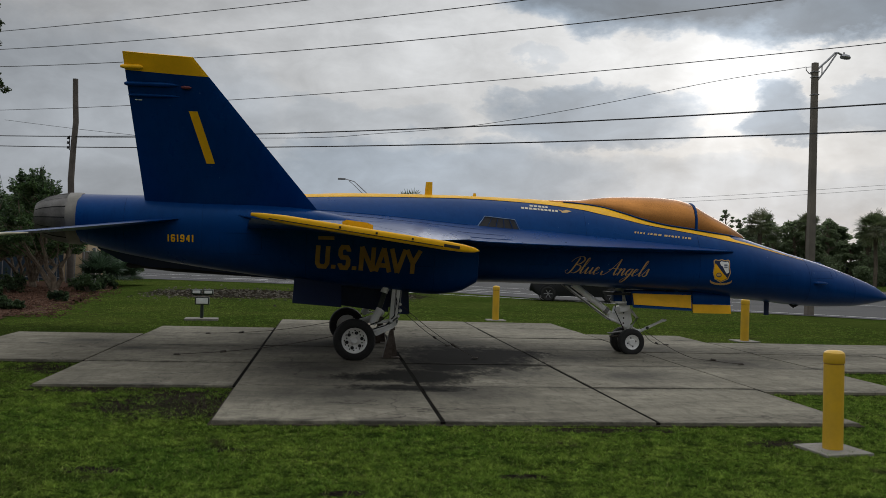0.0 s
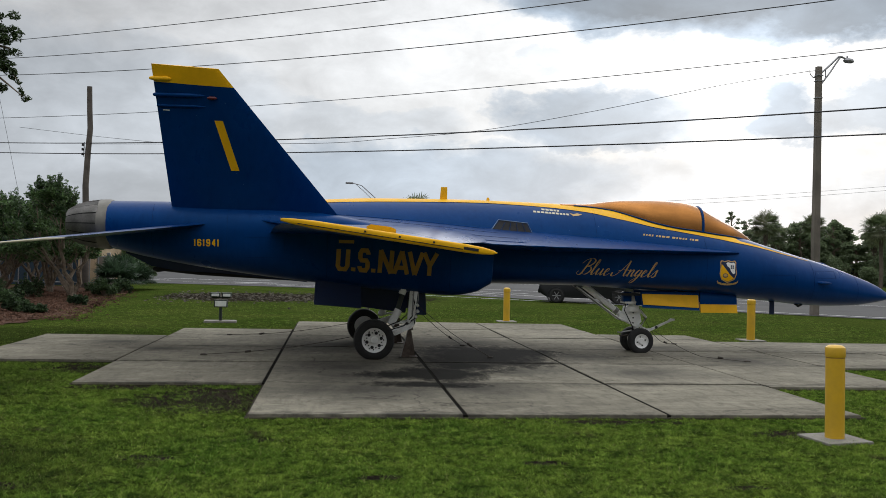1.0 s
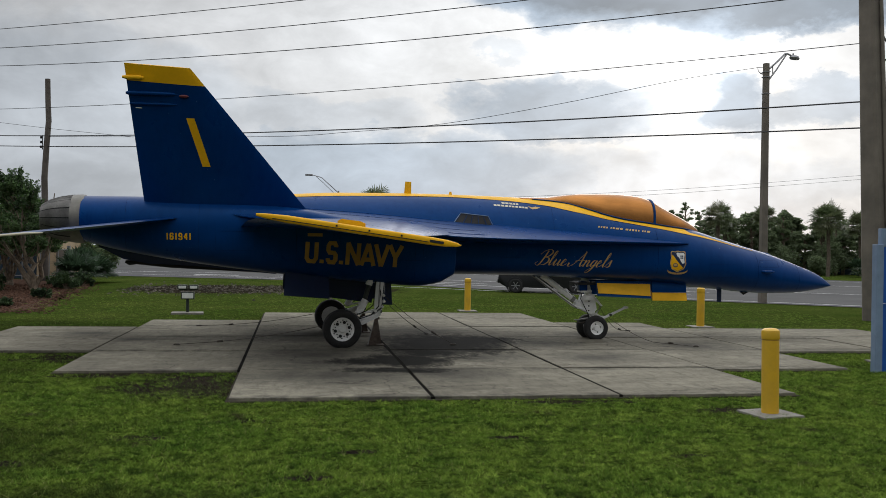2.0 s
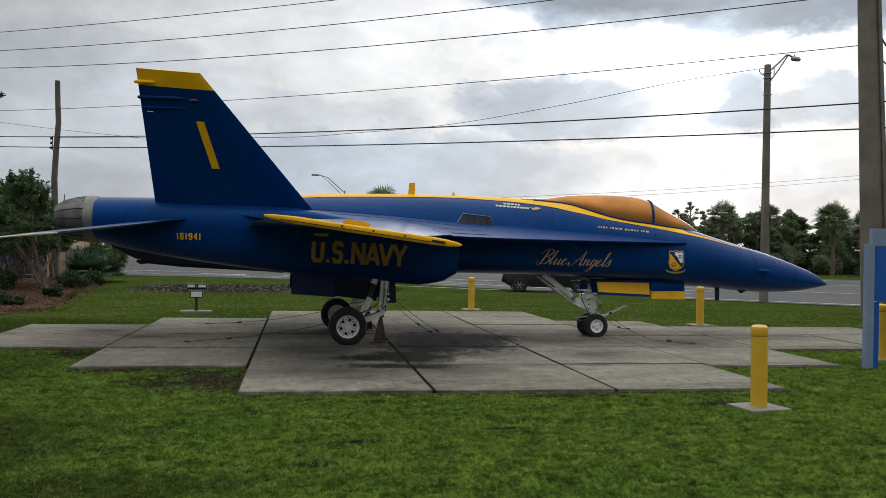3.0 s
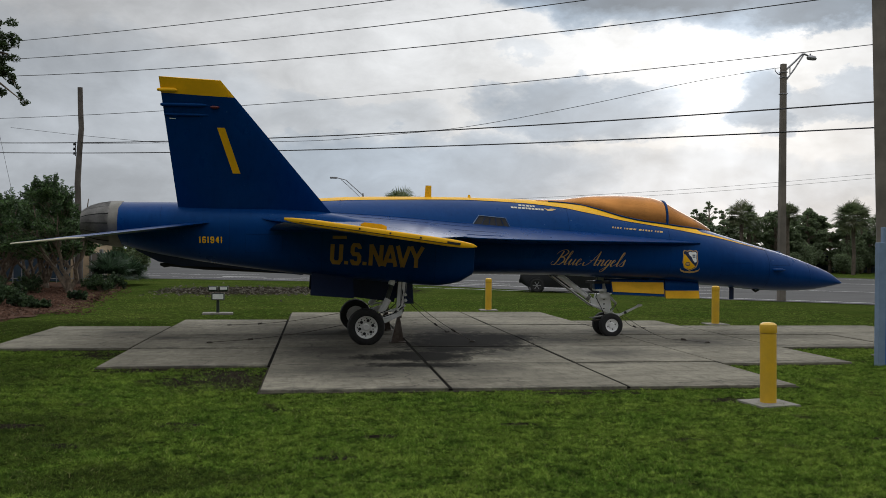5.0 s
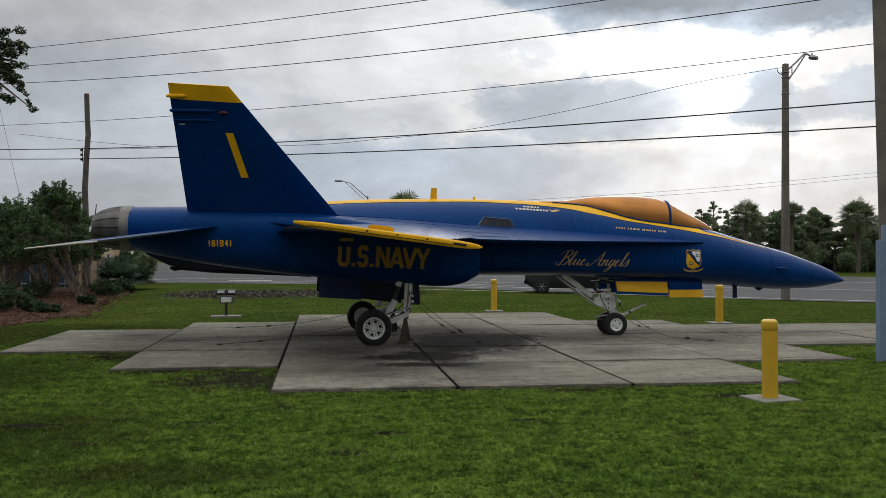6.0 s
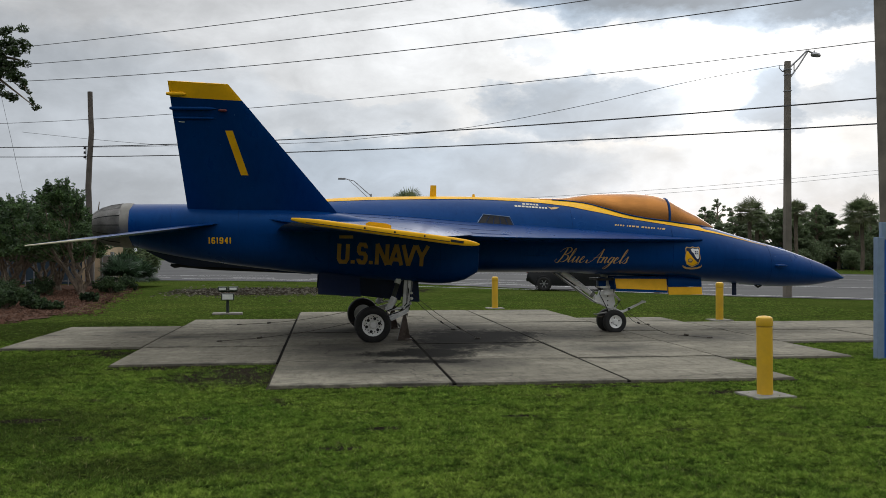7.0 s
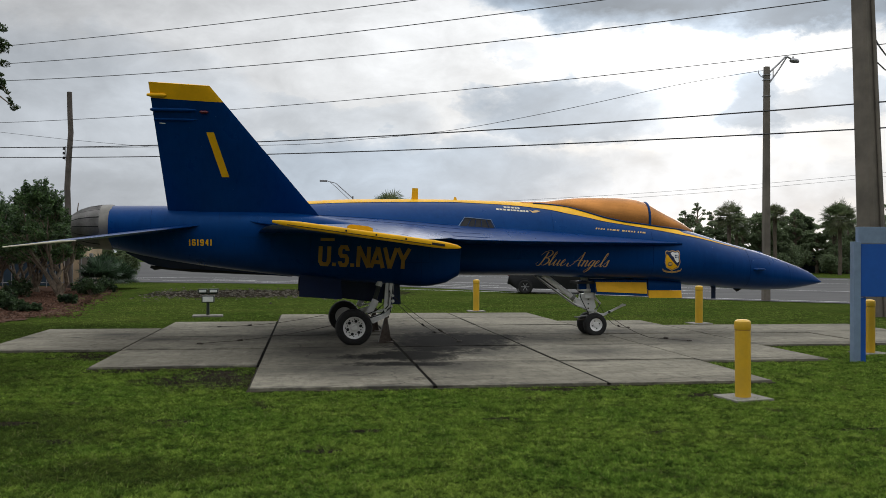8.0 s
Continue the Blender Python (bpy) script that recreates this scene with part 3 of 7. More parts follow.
def panel(x0, y0, x1, y1, drop=0.0):
    bm = box(x0 + GAP / 2, y0 + 0.026, -0.11, x1 - GAP / 2, y1 - 0.026, -drop, bevel=0.010)
    return part("concrete_panel", bm, SLAB, pad, smooth=False)


COLUMNS = (
    (-5.12, -2.62, (14.80, 17.20, 19.45)),
    (-2.60, -0.03, (12.28, 14.76, 17.20, 19.50, 21.45)),
    (0.0, 2.46, ROWS_Y + (24.05,)),
    (2.495, 4.91, ROWS_Y + (24.3,)),
    (4.94, 7.37, ROWS_Y + (24.3,)),
    (7.39, 9.72, (12.10, 14.72, 17.1, 19.35, 21.0)),
    (9.74, 12.25, (14.50, 17.0, 19.35)),
    (12.27, 14.75, (14.50, 17.0, 19.35)),
)
for x0, x1, ys in COLUMNS:
    for i, (y0, y1) in enumerate(zip(ys, ys[1:])):
        panel(x0, y0, x1, y1, 0.004 * ((i * 7 + int(x0 * 3)) % 3))
bm, edge_bm = None, None
for i, (x0, x1, ys) in enumerate(COLUMNS):
    bm = box(x0 + 0.03, ys[0] + 0.03, -0.11, x1 - 0.03, ys[-1] - 0.03, -0.030 - 0.001 * (i % 4), 0.0, bm)
    if i + 1 < len(COLUMNS):
        y0, y1 = max(ys[0], COLUMNS[i + 1][2][0]), min(ys[-1], COLUMNS[i + 1][2][-1])
        bm = box(x1 - 0.029, y0 + 0.03, -0.11, COLUMNS[i + 1][0] + 0.029, y1 - 0.03, -0.014, 0.0, bm)
    for y in ys[1:-1]:
        bm = box(x0 + 0.031, y - 0.04, -0.11, x1 - 0.031, y + 0.04, -0.0135, 0.0, bm)
    edge_bm = box(x0 - 0.03, ys[0] - 0.03, -0.12, x1 + 0.03, ys[-1] + 0.03, -0.036 - 0.0012 * (i % 4), 0.008, edge_bm)
part("soil_edge", edge_bm, DIRT, pad, "dark soil along the pad's edge", smooth=False)
part("joint_bed", bm, JOINT, pad, "dark earth in the joints", smooth=False)

# road: runs off to the left behind the pad
ROAD = [(60, -2), (21.8, 28.4), (16.7, 32.2), (10.5, 39.5), (3.0, 49.0), (-9, 53.0), (-40, 58), (-140, 66), (-140, 190), (-20, 160), (20, 110), (42.7, 62.5), (100, 12)]
sheet("road", ROAD, GRASS_Z + 0.018, ASPHALT, "wide worn grey asphalt road behind the lawn", "road")
RD = Vector((-0.79, 0.61, 0)).normalized()
RN = Vector((0.61, 0.79, 0)).normalized()
for off, dash in ((1.0, False), (4.6, True), (8.2, True), (12.0, False), (25.0, False), (28.6, True), (32.2, True), (36.0, False)):
    bm = bmesh.new()
    start = Vector((21.8, 28.4, 0)) + RN * off
    spans = [(-40 + 12 * i, -37 + 12 * i) for i in range(9)] if dash else [(-45, 22 + off * 0.6)]
    for s0, s1 in spans:
        a, b = start + RD * s0, start + RD * s1
        w = RN * 0.08
        z = Vector((0, 0, GRASS_Z + 0.023))
        bm.faces.new([bm.verts.new(v + z) for v in (a - w, b - w, b + w, a + w)])
    bmesh.ops.recalc_face_normals(bm, faces=bm.faces[:])
    tagged(part("road_marking", bm, LINE, smooth=False), "white painted lane line on the road", "road marking", kind="structure")
for a, b in (((-9, 56.5), (3.6, 52.6)), ((-40, 66), (-4, 62)), ((3.6, 52.6), (13, 41.5)), ((-6, 57.6), (-3.2, 56.9))):
    a, b = Vector((*a, GRASS_Z + 0.023)), Vector((*b, GRASS_Z + 0.023))
    w = (b - a).normalized().cross(Vector((0, 0, 1))) * (0.09 if (b - a).length > 4 else 0.3)
    bm = raw([a - w, b - w, b + w, a + w], [(0, 1, 2, 3)])
    tagged(part("road_marking", bm, LINE, smooth=False), "white painted lane line on the road", "road marking", kind="structure")

# bare ground beside the pad, mulch bed, rubble strip


EDGE = [(-6.95, 23.2), (-6.55, 25.2), (-6.75, 28), (-7.3, 31), (-7.9, 35), (-8.5, 39), (-9.0, 43), (-10.4, 46.5), (-26, 47), (-26, 25), (-14, 21.6), (-9.8, 20.1), (-7.9, 20.2)]
BED = []
for (ax_, ay_), (bx_, by_) in zip(EDGE, EDGE[1:] + EDGE[:1]):
    for i in range(40):
        s = i / 40
        q = Vector((ax_ + (bx_ - ax_) * s, ay_ + (by_ - ay_) * s, 0))
        w = noise.noise_vector(q * 0.9) * 0.55 + noise.noise_vector(q * 3.1) * 0.22 + noise.noise_vector(q * 11.0) * 0.10
        BED.append((q.x + w.x, q.y + w.y))
sheet("mulch_bed", BED, GRASS_Z + 0.02, MULCH, "red-brown bark mulch bed under the shrubs", "mulch bed")

# ---- the jet: x ahead to the nose, y to its left, z up from the pad, origin between the main wheels ----
JET = pose(1.535, 16.927, 0.0, 0, 0, 1.85)
jet = thing("jet_aircraft", "glossy dark-blue twin-tail fighter jet with yellow trim on concrete", "aircraft", JET)

B_TOP = curve_at([(11.03, 1.20), (10.7, 1.42), (10.13, 1.64), (9.43, 1.87), (8.74, 2.05), (8.19, 2.20), (7.65, 2.35), (7.2, 2.45), (6.5, 2.57), (5.6, 2.72), (4.9, 2.84), (4.27, 2.93), (3.5, 2.95), (2, 2.97), (0, 2.94), (-1, 2.88), (-2.5, 2.76), (-4.4, 2.52)])
B_BOT = curve_at([(11.03, 1.17), (10.7, 1.10), (10.13, 1.02), (9.44, 1.00), (8.76, 1.03), (8.16, 1.09), (7.5, 1.13), (6.74, 1.22), (5.4, 1.27), (4, 1.33), (2, 1.34), (0, 1.31), (-1, 1.33), (-2.8, 1.50), (-4.4, 1.76)])
B_WIDE = curve_at([(11.03, 0.015), (10.85, 0.10), (10.6, 0.19), (10.13, 0.32), (9.43, 0.47), (8.74, 0.58), (8.1, 0.66), (7.2, 0.74), (6, 0.78), (4, 0.82), (2, 0.86), (0, 0.92), (-4.4, 0.80)])
B_MID = curve_at([(11.03, 1.185), (10.13, 1.30), (9.0, 1.45), (8, 1.60), (6, 1.75), (3, 1.85), (-1, 1.95), (-4.4, 2.15)])
B_UP = curve_at([(11.03, 2.0), (8.5, 2.0), (7, 2.2), (5, 2.1), (3.6, 1.75), (-4.4, 1.7)])
B_LOW = curve_at([(11.03, 2.0), (8.5, 2.2), (6, 2.9), (2, 3.2), (-4.4, 2.6)])


def body_y(x, z):
    """Half width of the fuselage at a station and height."""
    top, bot, wide, mid = B_TOP(x), B_BOT(x), B_WIDE(x), B_MID(x)
    e = B_UP(x) if z > mid else B_LOW(x)
    t = (z - mid) / (top - mid) if z > mid else (mid - z) / (mid - bot)
    return wide * max(0.0, 1 - min(1, max(0, t)) ** e) ** (1 / e)


def body_ring(x, count=48):
    top, bot, wide, mid = B_TOP(x), B_BOT(x), B_WIDE(x), B_MID(x)
    ring = []
    for i in range(count):
        a = 2 * math.pi * i / count
        c, s = math.cos(a), math.sin(a)
        e = B_UP(x) if s > 0 else B_LOW(x)
        y = wide * math.copysign(abs(c) ** (2 / e), c)
        z = mid + (top - mid if s > 0 else mid - bot) * math.copysign(abs(s) ** (2 / e), s)
        ring.append((x, y, z))
    return ring


stations = [11.03, 11.01, 10.96, 10.88, 10.78] + [10.65 - 0.2 * i for i in range(75)]
part("fuselage", skin([body_ring(x) for x in stations]), BLUE, jet, "glossy dark-blue painted fuselage")

# air intake and engine trunk on either side
N_OUT = curve_at([(2.12, 1.50), (1.0, 1.52), (0, 1.50), (-2, 1.36), (-3.6, 1.20), (-4.7, 1.08)])
N_IN = curve_at([(2.12, 0.86), (0, 0.5), (-2, 0.3), (-4.7, 0.16)])
N_TOP = curve_at([(2.12, 1.98), (1.2, 2.18), (0, 2.42), (-1, 2.58), (-2.5, 2.68), (-3.6, 2.72), (-4.7, 2.71)])
N_BOT = curve_at([(2.12, 1.34), (2.03, 1.29), (1.87, 1.20), (1.4, 1.13), (0.76, 1.17), (-1, 1.31), (-2.83, 1.52), (-4.0, 1.71), (-4.7, 1.87)])
N_EXP = curve_at([(2.12, 3.6), (0, 4.0), (-1.5, 2.8), (-3, 2.2), (-4.7, 2.05)])


N_LEAN = curve_at([(2.12, 0.07), (1, 0.10), (-1, 0.10), (-3, 0.03), (-4.7, 0.0)])


def trunk_y(x, z):
    mid, half = (N_TOP(x) + N_BOT(x)) / 2, (N_TOP(x) - N_BOT(x)) / 2
    c, w, e = (N_OUT(x) + N_IN(x)) / 2, (N_OUT(x) - N_IN(x)) / 2, N_EXP(x)
    return c + w * max(0.0, 1 - min(1, abs(z - mid) / half) ** e) ** (1 / e) + N_LEAN(x) * (z - mid) / half


def trunk_ring(x, side, shrink=1.0, back=0.0, count=40):
    mid, half = (N_TOP(x) + N_BOT(x)) / 2, (N_TOP(x) - N_BOT(x)) / 2
    c, w, e = (N_OUT(x) + N_IN(x)) / 2, (N_OUT(x) - N_IN(x)) / 2, N_EXP(x)
    ring = []
    for i in range(count):
        a = 2 * math.pi * i / count
        y = c + shrink * w * math.copysign(abs(math.cos(a)) ** (2 / e), math.cos(a))
        z = mid + shrink * half * math.copysign(abs(math.sin(a)) ** (2 / e), math.sin(a))
        ring.append((x - back, side * (y + N_LEAN(x) * (z - mid) / half), z))
    return ring


for side in (-1, 1):
    xs = [2.12, 2.08, 2.0] + [1.9 - 0.15 * i for i in range(45)]
    trunk = part("engine_trunk", skin([trunk_ring(x, side) for x in xs], caps=False), BLUE, jet, "dark-blue air intake and engine trunk")
    part("intake_lip", skin([trunk_ring(2.12, side), trunk_ring(2.12, side, 0.97, -0.012), trunk_ring(2.12, side, 0.93, 0.01), trunk_ring(2.12, side, 0.92, 0.25)], caps=False), BLUE, trunk)
    # black colour gives the throat its depth of shade
    part("intake_duct", skin([trunk_ring(2.12, side, 0.92, 0.25), trunk_ring(2.12, side, 0.85, 1.4), trunk_ring(2.12, side, 0.05, 1.45)], caps=False), BLACK, trunk, "intake throat coloured black as deep shade")
    # exhaust nozzle
    noz = move(lathe([(0.30, -0.03), (0.440, -0.03), (0.448, 0.0), (0.450, 0.03), (0.447, 0.11), (0.438, 0.18)], 40, "X"), Matrix.Diagonal((-1, 1, 1, 1)))
    noz = move(noz, Matrix.Translation((-4.70, side * 0.62, 2.285)))
    part("nozzle_ring", noz, NOZZLE_RING, trunk, "pale heat-stained metal ring")
    for i in range(14):
        a0, a1 = 2 * math.pi * (i + 0.05) / 14, 2 * math.pi * (i + 0.95) / 14
        v = []
        for x, r in ((-4.868, 0.440), (-5.10, 0.402), (-5.28, 0.345), (-5.42, 0.262)):
            for a in (a0, (a0 + a1) / 2, a1):
                rr = r * (1.0 if a == (a0 + a1) / 2 else 0.985) * (1.012 if i % 2 else 0.995)
                v.append((x, side * 0.62 + rr * math.cos(a), 2.285 + rr * math.sin(a)))
        petal = raw(v, [(q, q + 1, q + 4, q + 3) for q in (0, 1, 3, 4, 6, 7)])
        r = bmesh.ops.solidify(petal, geom=petal.faces[:], thickness=0.015)
        bmesh.ops.recalc_face_normals(petal, faces=petal.faces[:])
        part("nozzle_petal", petal, NOZZLE, trunk)
    inner = lathe([(0.418, 0.08), (0.385, 0.27), (0.325, 0.45), (0.235, 0.58), (0.20, 0.3), (0.0, 0.25)], 28, "X")
    inner = move(move(inner, Matrix.Diagonal((-1, 1, 1, 1))), Matrix.Translation((-4.83, side * 0.62, 2.285)))
    part("nozzle_liner", inner, BLACK, trunk, "soot-black nozzle inside")

# rear deck between the engine trunks
deck = [[(x, y, 2.66 - 0.10 * (y / 0.7) ** 2 - 0.05 * max(0, -x - 3)) for y in np.linspace(-0.7, 0.7, 9)] + [(x, 0.7, 2.0), (x, -0.7, 2.0)] for x in np.linspace(-0.5, -4.9, 14)]
part("tail_deck", skin(deck), BLUE, jet)
part("arrester_hook", tube([(-1.5, 0, 1.36), (-3.2, 0, 1.43), (-3.85, 0, 1.49), (-3.98, 0, 1.475), (-4.06, 0, 1.50)], [0.045, 0.045, 0.045, 0.05, 0.03], 10), BLACK, jet, "dark arrester hook under the tail")
keel = [[(x, -0.38, t), (x, -0.30, b), (x, 0.30, b), (x, 0.38, t)] for x, t, b in ((-1.2, 1.5, 1.30), (-2.8, 1.62, 1.44), (-3.6, 1.75, 1.47), (-4.05, 1.85, 1.55), (-4.5, 2.0, 1.78))]
part("tail_keel", skin(keel), BLUE_DARK, jet)

# leading-edge root extension and wing-root shoulder
S_OUT = curve_at([(7.25, 0.70), (6.8, 0.86), (6.0, 1.04), (5.0, 1.24), (4.0, 1.47), (3.2, 1.70), (2.6, 1.92), (2.0, 2.12), (1.3, 2.25), (0.4, 2.0), (-1, 1.66), (-1.7, 1.50), (-2.2, 1.22)])
S_EDGE = curve_at([(7.25, 2.05), (4, 2.055), (2.2, 2.07), (1.0, 2.16), (0, 2.25), (-1, 2.3), (-1.7, 2.36), (-2.2, 2.44)])
S_IN = curve_at([(7.25, 2.06), (6.2, 2.15), (5, 2.235), (4, 2.30), (3, 2.36), (2, 2.42), (1, 2.50), (0, 2.56), (-1, 2.60), (-2.2, 2.60)])
for side in (-1, 1):
    rings = []
    for x in np.linspace(7.25, -2.2, 60):
        o, e, i = S_OUT(x), S_EDGE(x), S_IN(x)
        ya = max(0.3, body_y(x, i) - 0.06)
        lip = 0.007
        ring = [(ya, i)]
        for s in (0.12, 0.3, 0.5, 0.7, 0.88):
            ring.append((ya + (o - ya) * s, i + (e + lip - i) * (s ** 1.12)))
        ring += [(o, e + lip), (o, e - lip), (ya + (o - ya) * 0.5, e - 0.05), (ya - 0.1, e - 0.09)]
        rings.append([(x, side * y, z) for y, z in ring])
    part("wing_root_extension", skin(rings), BLUE, jet, "blue leading-edge extension beside the cockpit")


# wings
def wing_ring(v, side, x_of=None, count=22):
    """Aerofoil at span share v (0 root, 1 tip)."""
    y = 1.35 + (5.70 - 1.35) * v
    lead, trail = 2.25 + (0.08 - 2.25) * v, -1.85 + (-1.50 + 1.85) * v
    z = 2.265 + (2.125 - 2.265) * v
    tilt = radians(-7.2 * v)
    chord, mid = lead - trail, (lead + trail) / 2
    ring = []
    for i in range(count):
        a = 2 * math.pi * i / count
        u = math.cos(a)
        th = 0.030 * chord * math.sin(a) * (1 - 0.45 * (u < 0) * abs(u))
        dx = u * chord / 2
        droop = -0.055 * (1 - 0.8 * v) * max(0, u - 0.45) * chord - 0.04 * max(0, -u - 0.55) * chord
        zz = (th + droop) * (1.0 if v < 0.9 else max(0.25, 1 - (v - 0.9) * 7.5))
        ring.append((mid + dx * math.cos(tilt) - zz * math.sin(tilt), side * y, z + dx * math.sin(tilt) * 1.0 + zz))
    return ring


for side in (-1, 1):
    wing = part("wing", skin([wing_ring(v, side) for v in np.linspace(0, 0.62, 8)]), BLUE, jet, "dark-blue wing with drooped edges")
    part("outer_wing_panel", skin([wing_ring(v, side) for v in np.linspace(0.625, 0.955, 6)]), BLUE, wing)
    # wing-tip launcher rail, nose down by seven degrees
    rail = None
    prof = [(1.42, 0.006, 0.01), (1.36, 0.030, 0.03), (1.22, 0.048, 0.052), (1.0, 0.056, 0.062), (-1.0, 0.052, 0.062), (-1.3, 0.034, 0.045), (-1.42, 0.018, 0.02)]
    rings = []
    for x, h, w in prof:
        rings.append([(x, w * math.copysign(abs(math.cos(a)) ** 0.5, math.cos(a)), h * math.copysign(abs(math.sin(a)) ** 0.6, math.sin(a))) for a in (2 * math.pi * (i + 0.5) / 16 for i in range(16))])
    tip = Matrix.Translation((-0.09, side * 5.79, 2.075)) @ Matrix.Rotation(radians(7.4), 4, "Y")
    rail = part("launcher_rail", move(skin(rings), tip), YELLOW, wing, "yellow wing-tip launcher rail")
    # black strips for groove and slot, their inner shade as colour
    part("rail_groove", move(box(-1.2, -0.068, -0.024, 0.95, -0.0635, -0.014), tip) if side < 0 else move(box(-1.2, 0.0635, -0.024, 0.95, 0.068, -0.014), tip), BLACK, wing, "dark groove along the rail", smooth=False)
    s0, s1 = (-0.0685, -0.06) if side < 0 else (0.06, 0.0685)
    part("rail_slot", move(box(0.96, s0, -0.02, 1.16, s1, 0.016, 0.003), tip), BLACK, wing, "black slot in the rail", smooth=False)
    for bx in (-0.35, 0.55, 0.1):
        part("rail_bolt", move(box(bx, s0, 0.0, bx + 0.025, s1, 0.025, 0.002), tip), BLACK, wing, smooth=False)
    fair = [[(x, side * (5.52 + 0.12 * b), 2.135 - 0.125 * (x + 0.25) + s * h) for b, s in ((0, -1), (1, -1), (1, 1), (0, 1))] for x, h in ((-0.36, 0.015), (-0.31, 0.045), (-0.05, 0.05), (0.02, 0.03))]
    part("hinge_fairing", move(skin(fair), Matrix.Translation((-0.01, 0, -0.04))), PALE, wing, "pale worn wing hinge fairing", smooth=False)
    part("hinge_fairing", move(skin(fair), Matrix.Translation((-0.03, 0, 0.045))), YELLOW, wing, "yellow upper hinge fairing", smooth=False)
    part("wing_tip_edge", skin([wing_ring(v, side) for v in (0.9555, 0.98, 1.004)]), BLUE, wing)

# twin tail fins, canted outward
F_ROOT, F_TIP = ((-0.69, 2.56), (-3.60, 2.70)), ((-2.73, 4.89), (-3.82, 4.925))


def fin_point(v, u, side, off):
    """v: 0 root to 1 tip, u: 0 leading to 1 trailing edge, off: metres from the mid plane outwards."""
    x = (1 - v) * ((1 - u) * F_ROOT[0][0] + u * F_ROOT[1][0]) + v * ((1 - u) * F_TIP[0][0] + u * F_TIP[1][0])
    z = (1 - v) * ((1 - u) * F_ROOT[0][1] + u * F_ROOT[1][1]) + v * ((1 - u) * F_TIP[0][1] + u * F_TIP[1][1])
    y = 1.20 + 0.86 * v - 0.14 * u * (1 - v) + off * 0.93
    return (x, side * y, z - off * 0.36)


def fin_half(v, u):
    chord = 2.9 + (1.1 - 2.9) * v
    return 0.022 * chord * 2 * math.sqrt(max(0, u * (1 - u))) * (1.15 - 0.5 * u) + 0.004


def fin_ring(v, side):
    low = (lambda u: -0.12 + 0.085 * u) if v < 0 else (lambda u: v)
    us = [0, 0.02, 0.08, 0.2, 0.4, 0.6, 0.8, 0.95, 1.0]
    return [fin_point(low(u), u, side, fin_half(v, u)) for u in us] + [fin_point(low(u), u, side, -fin_half(v, u)) for u in us[-2:0:-1]]


def on_fin(x, z, side, off):
    """The place on the fin's outer face at x, z."""
    v = min(1, max(0, (z - 2.6) / 2.3))
    for _ in range(12):
        lead, trail = F_ROOT[0][0] + v * (F_TIP[0][0] - F_ROOT[0][0]), F_ROOT[1][0] + v * (F_TIP[1][0] - F_ROOT[1][0])
        u = min(1, max(0, (lead - x) / (lead - trail)))
        p = fin_point(v, u, side, fin_half(v, u) + off)
        v += (z - p[2]) / 2.3
    return Vector(p)


for side in (-1, 1):
    fin = part("tail_fin", skin([fin_ring(v, side) for v in (-0.12, 0.0001, 0.25, 0.5, 0.75, 0.878)]), BLUE, jet, "dark-blue canted tail fin")
    part("fin_cap", skin([fin_ring(v, side) for v in (0.8785, 0.94, 1.0)]), YELLOW, fin, "yellow fin tip")
    for zf, x0, x1, r, m_ in ((4.70, -3.86, -3.50, 0.040, YELLOW), (4.45, -3.815, -2.95, 0.036, BLUE), (4.28, -3.78, -2.95, 0.026, BLUE)):
        pts = [on_fin(x, zf, side, 0.0) for x in np.linspace(max(x0, -3.78), x1, 9)]
        if x0 < -3.78:
            pts = [Vector((x0, pts[0].y, pts[0].z))] + pts
        rr = [r * 0.55] + [r] * (len(pts) - 3) + [r * 0.75, r * 0.15]
        part("antenna_fairing", tube(pts, rr, 10), m_, fin, "rounded antenna fairing")
    part("position_light", tube([on_fin(x, 4.42, side, 0.012) for x in (-2.92, -2.88, -2.80, -2.76)], [0.012, 0.028, 0.028, 0.01], 10), RED, fin, "dark red light on the fin")
    corners = ((-2.81, 4.06), (-2.67, 4.07), (-2.40, 3.25), (-2.54, 3.25))
    stripe = bmesh.new()
    grid = []
    for i in range(7):
        s = i / 6
        grid.append([stripe.verts.new(on_fin((1 - s) * corners[0][0] + s * corners[3][0] + w * ((1 - s) * (corners[1][0] - corners[0][0]) + s * (corners[2][0] - corners[3][0])), (1 - s) * 4.065 + s * 3.25, side, 0.004)) for w in (0, 0.5, 1)])
    for a, b in zip(grid, grid[1:]):
        for j in range(2):
            stripe.faces.new((a[j], a[j + 1], b[j + 1], b[j]))
    part("tail_number_stripe", stripe, YELLOW, fin, "yellow slanted numeral one")
    tab = raw([on_fin(x, z, side, 0.004) for x, z in ((-3.66, 4.205), (-3.55, 4.20), (-3.55, 4.215), (-3.66, 4.22))], [(0, 1, 2, 3)])
    part("fin_mark", tab, WHITE, fin)

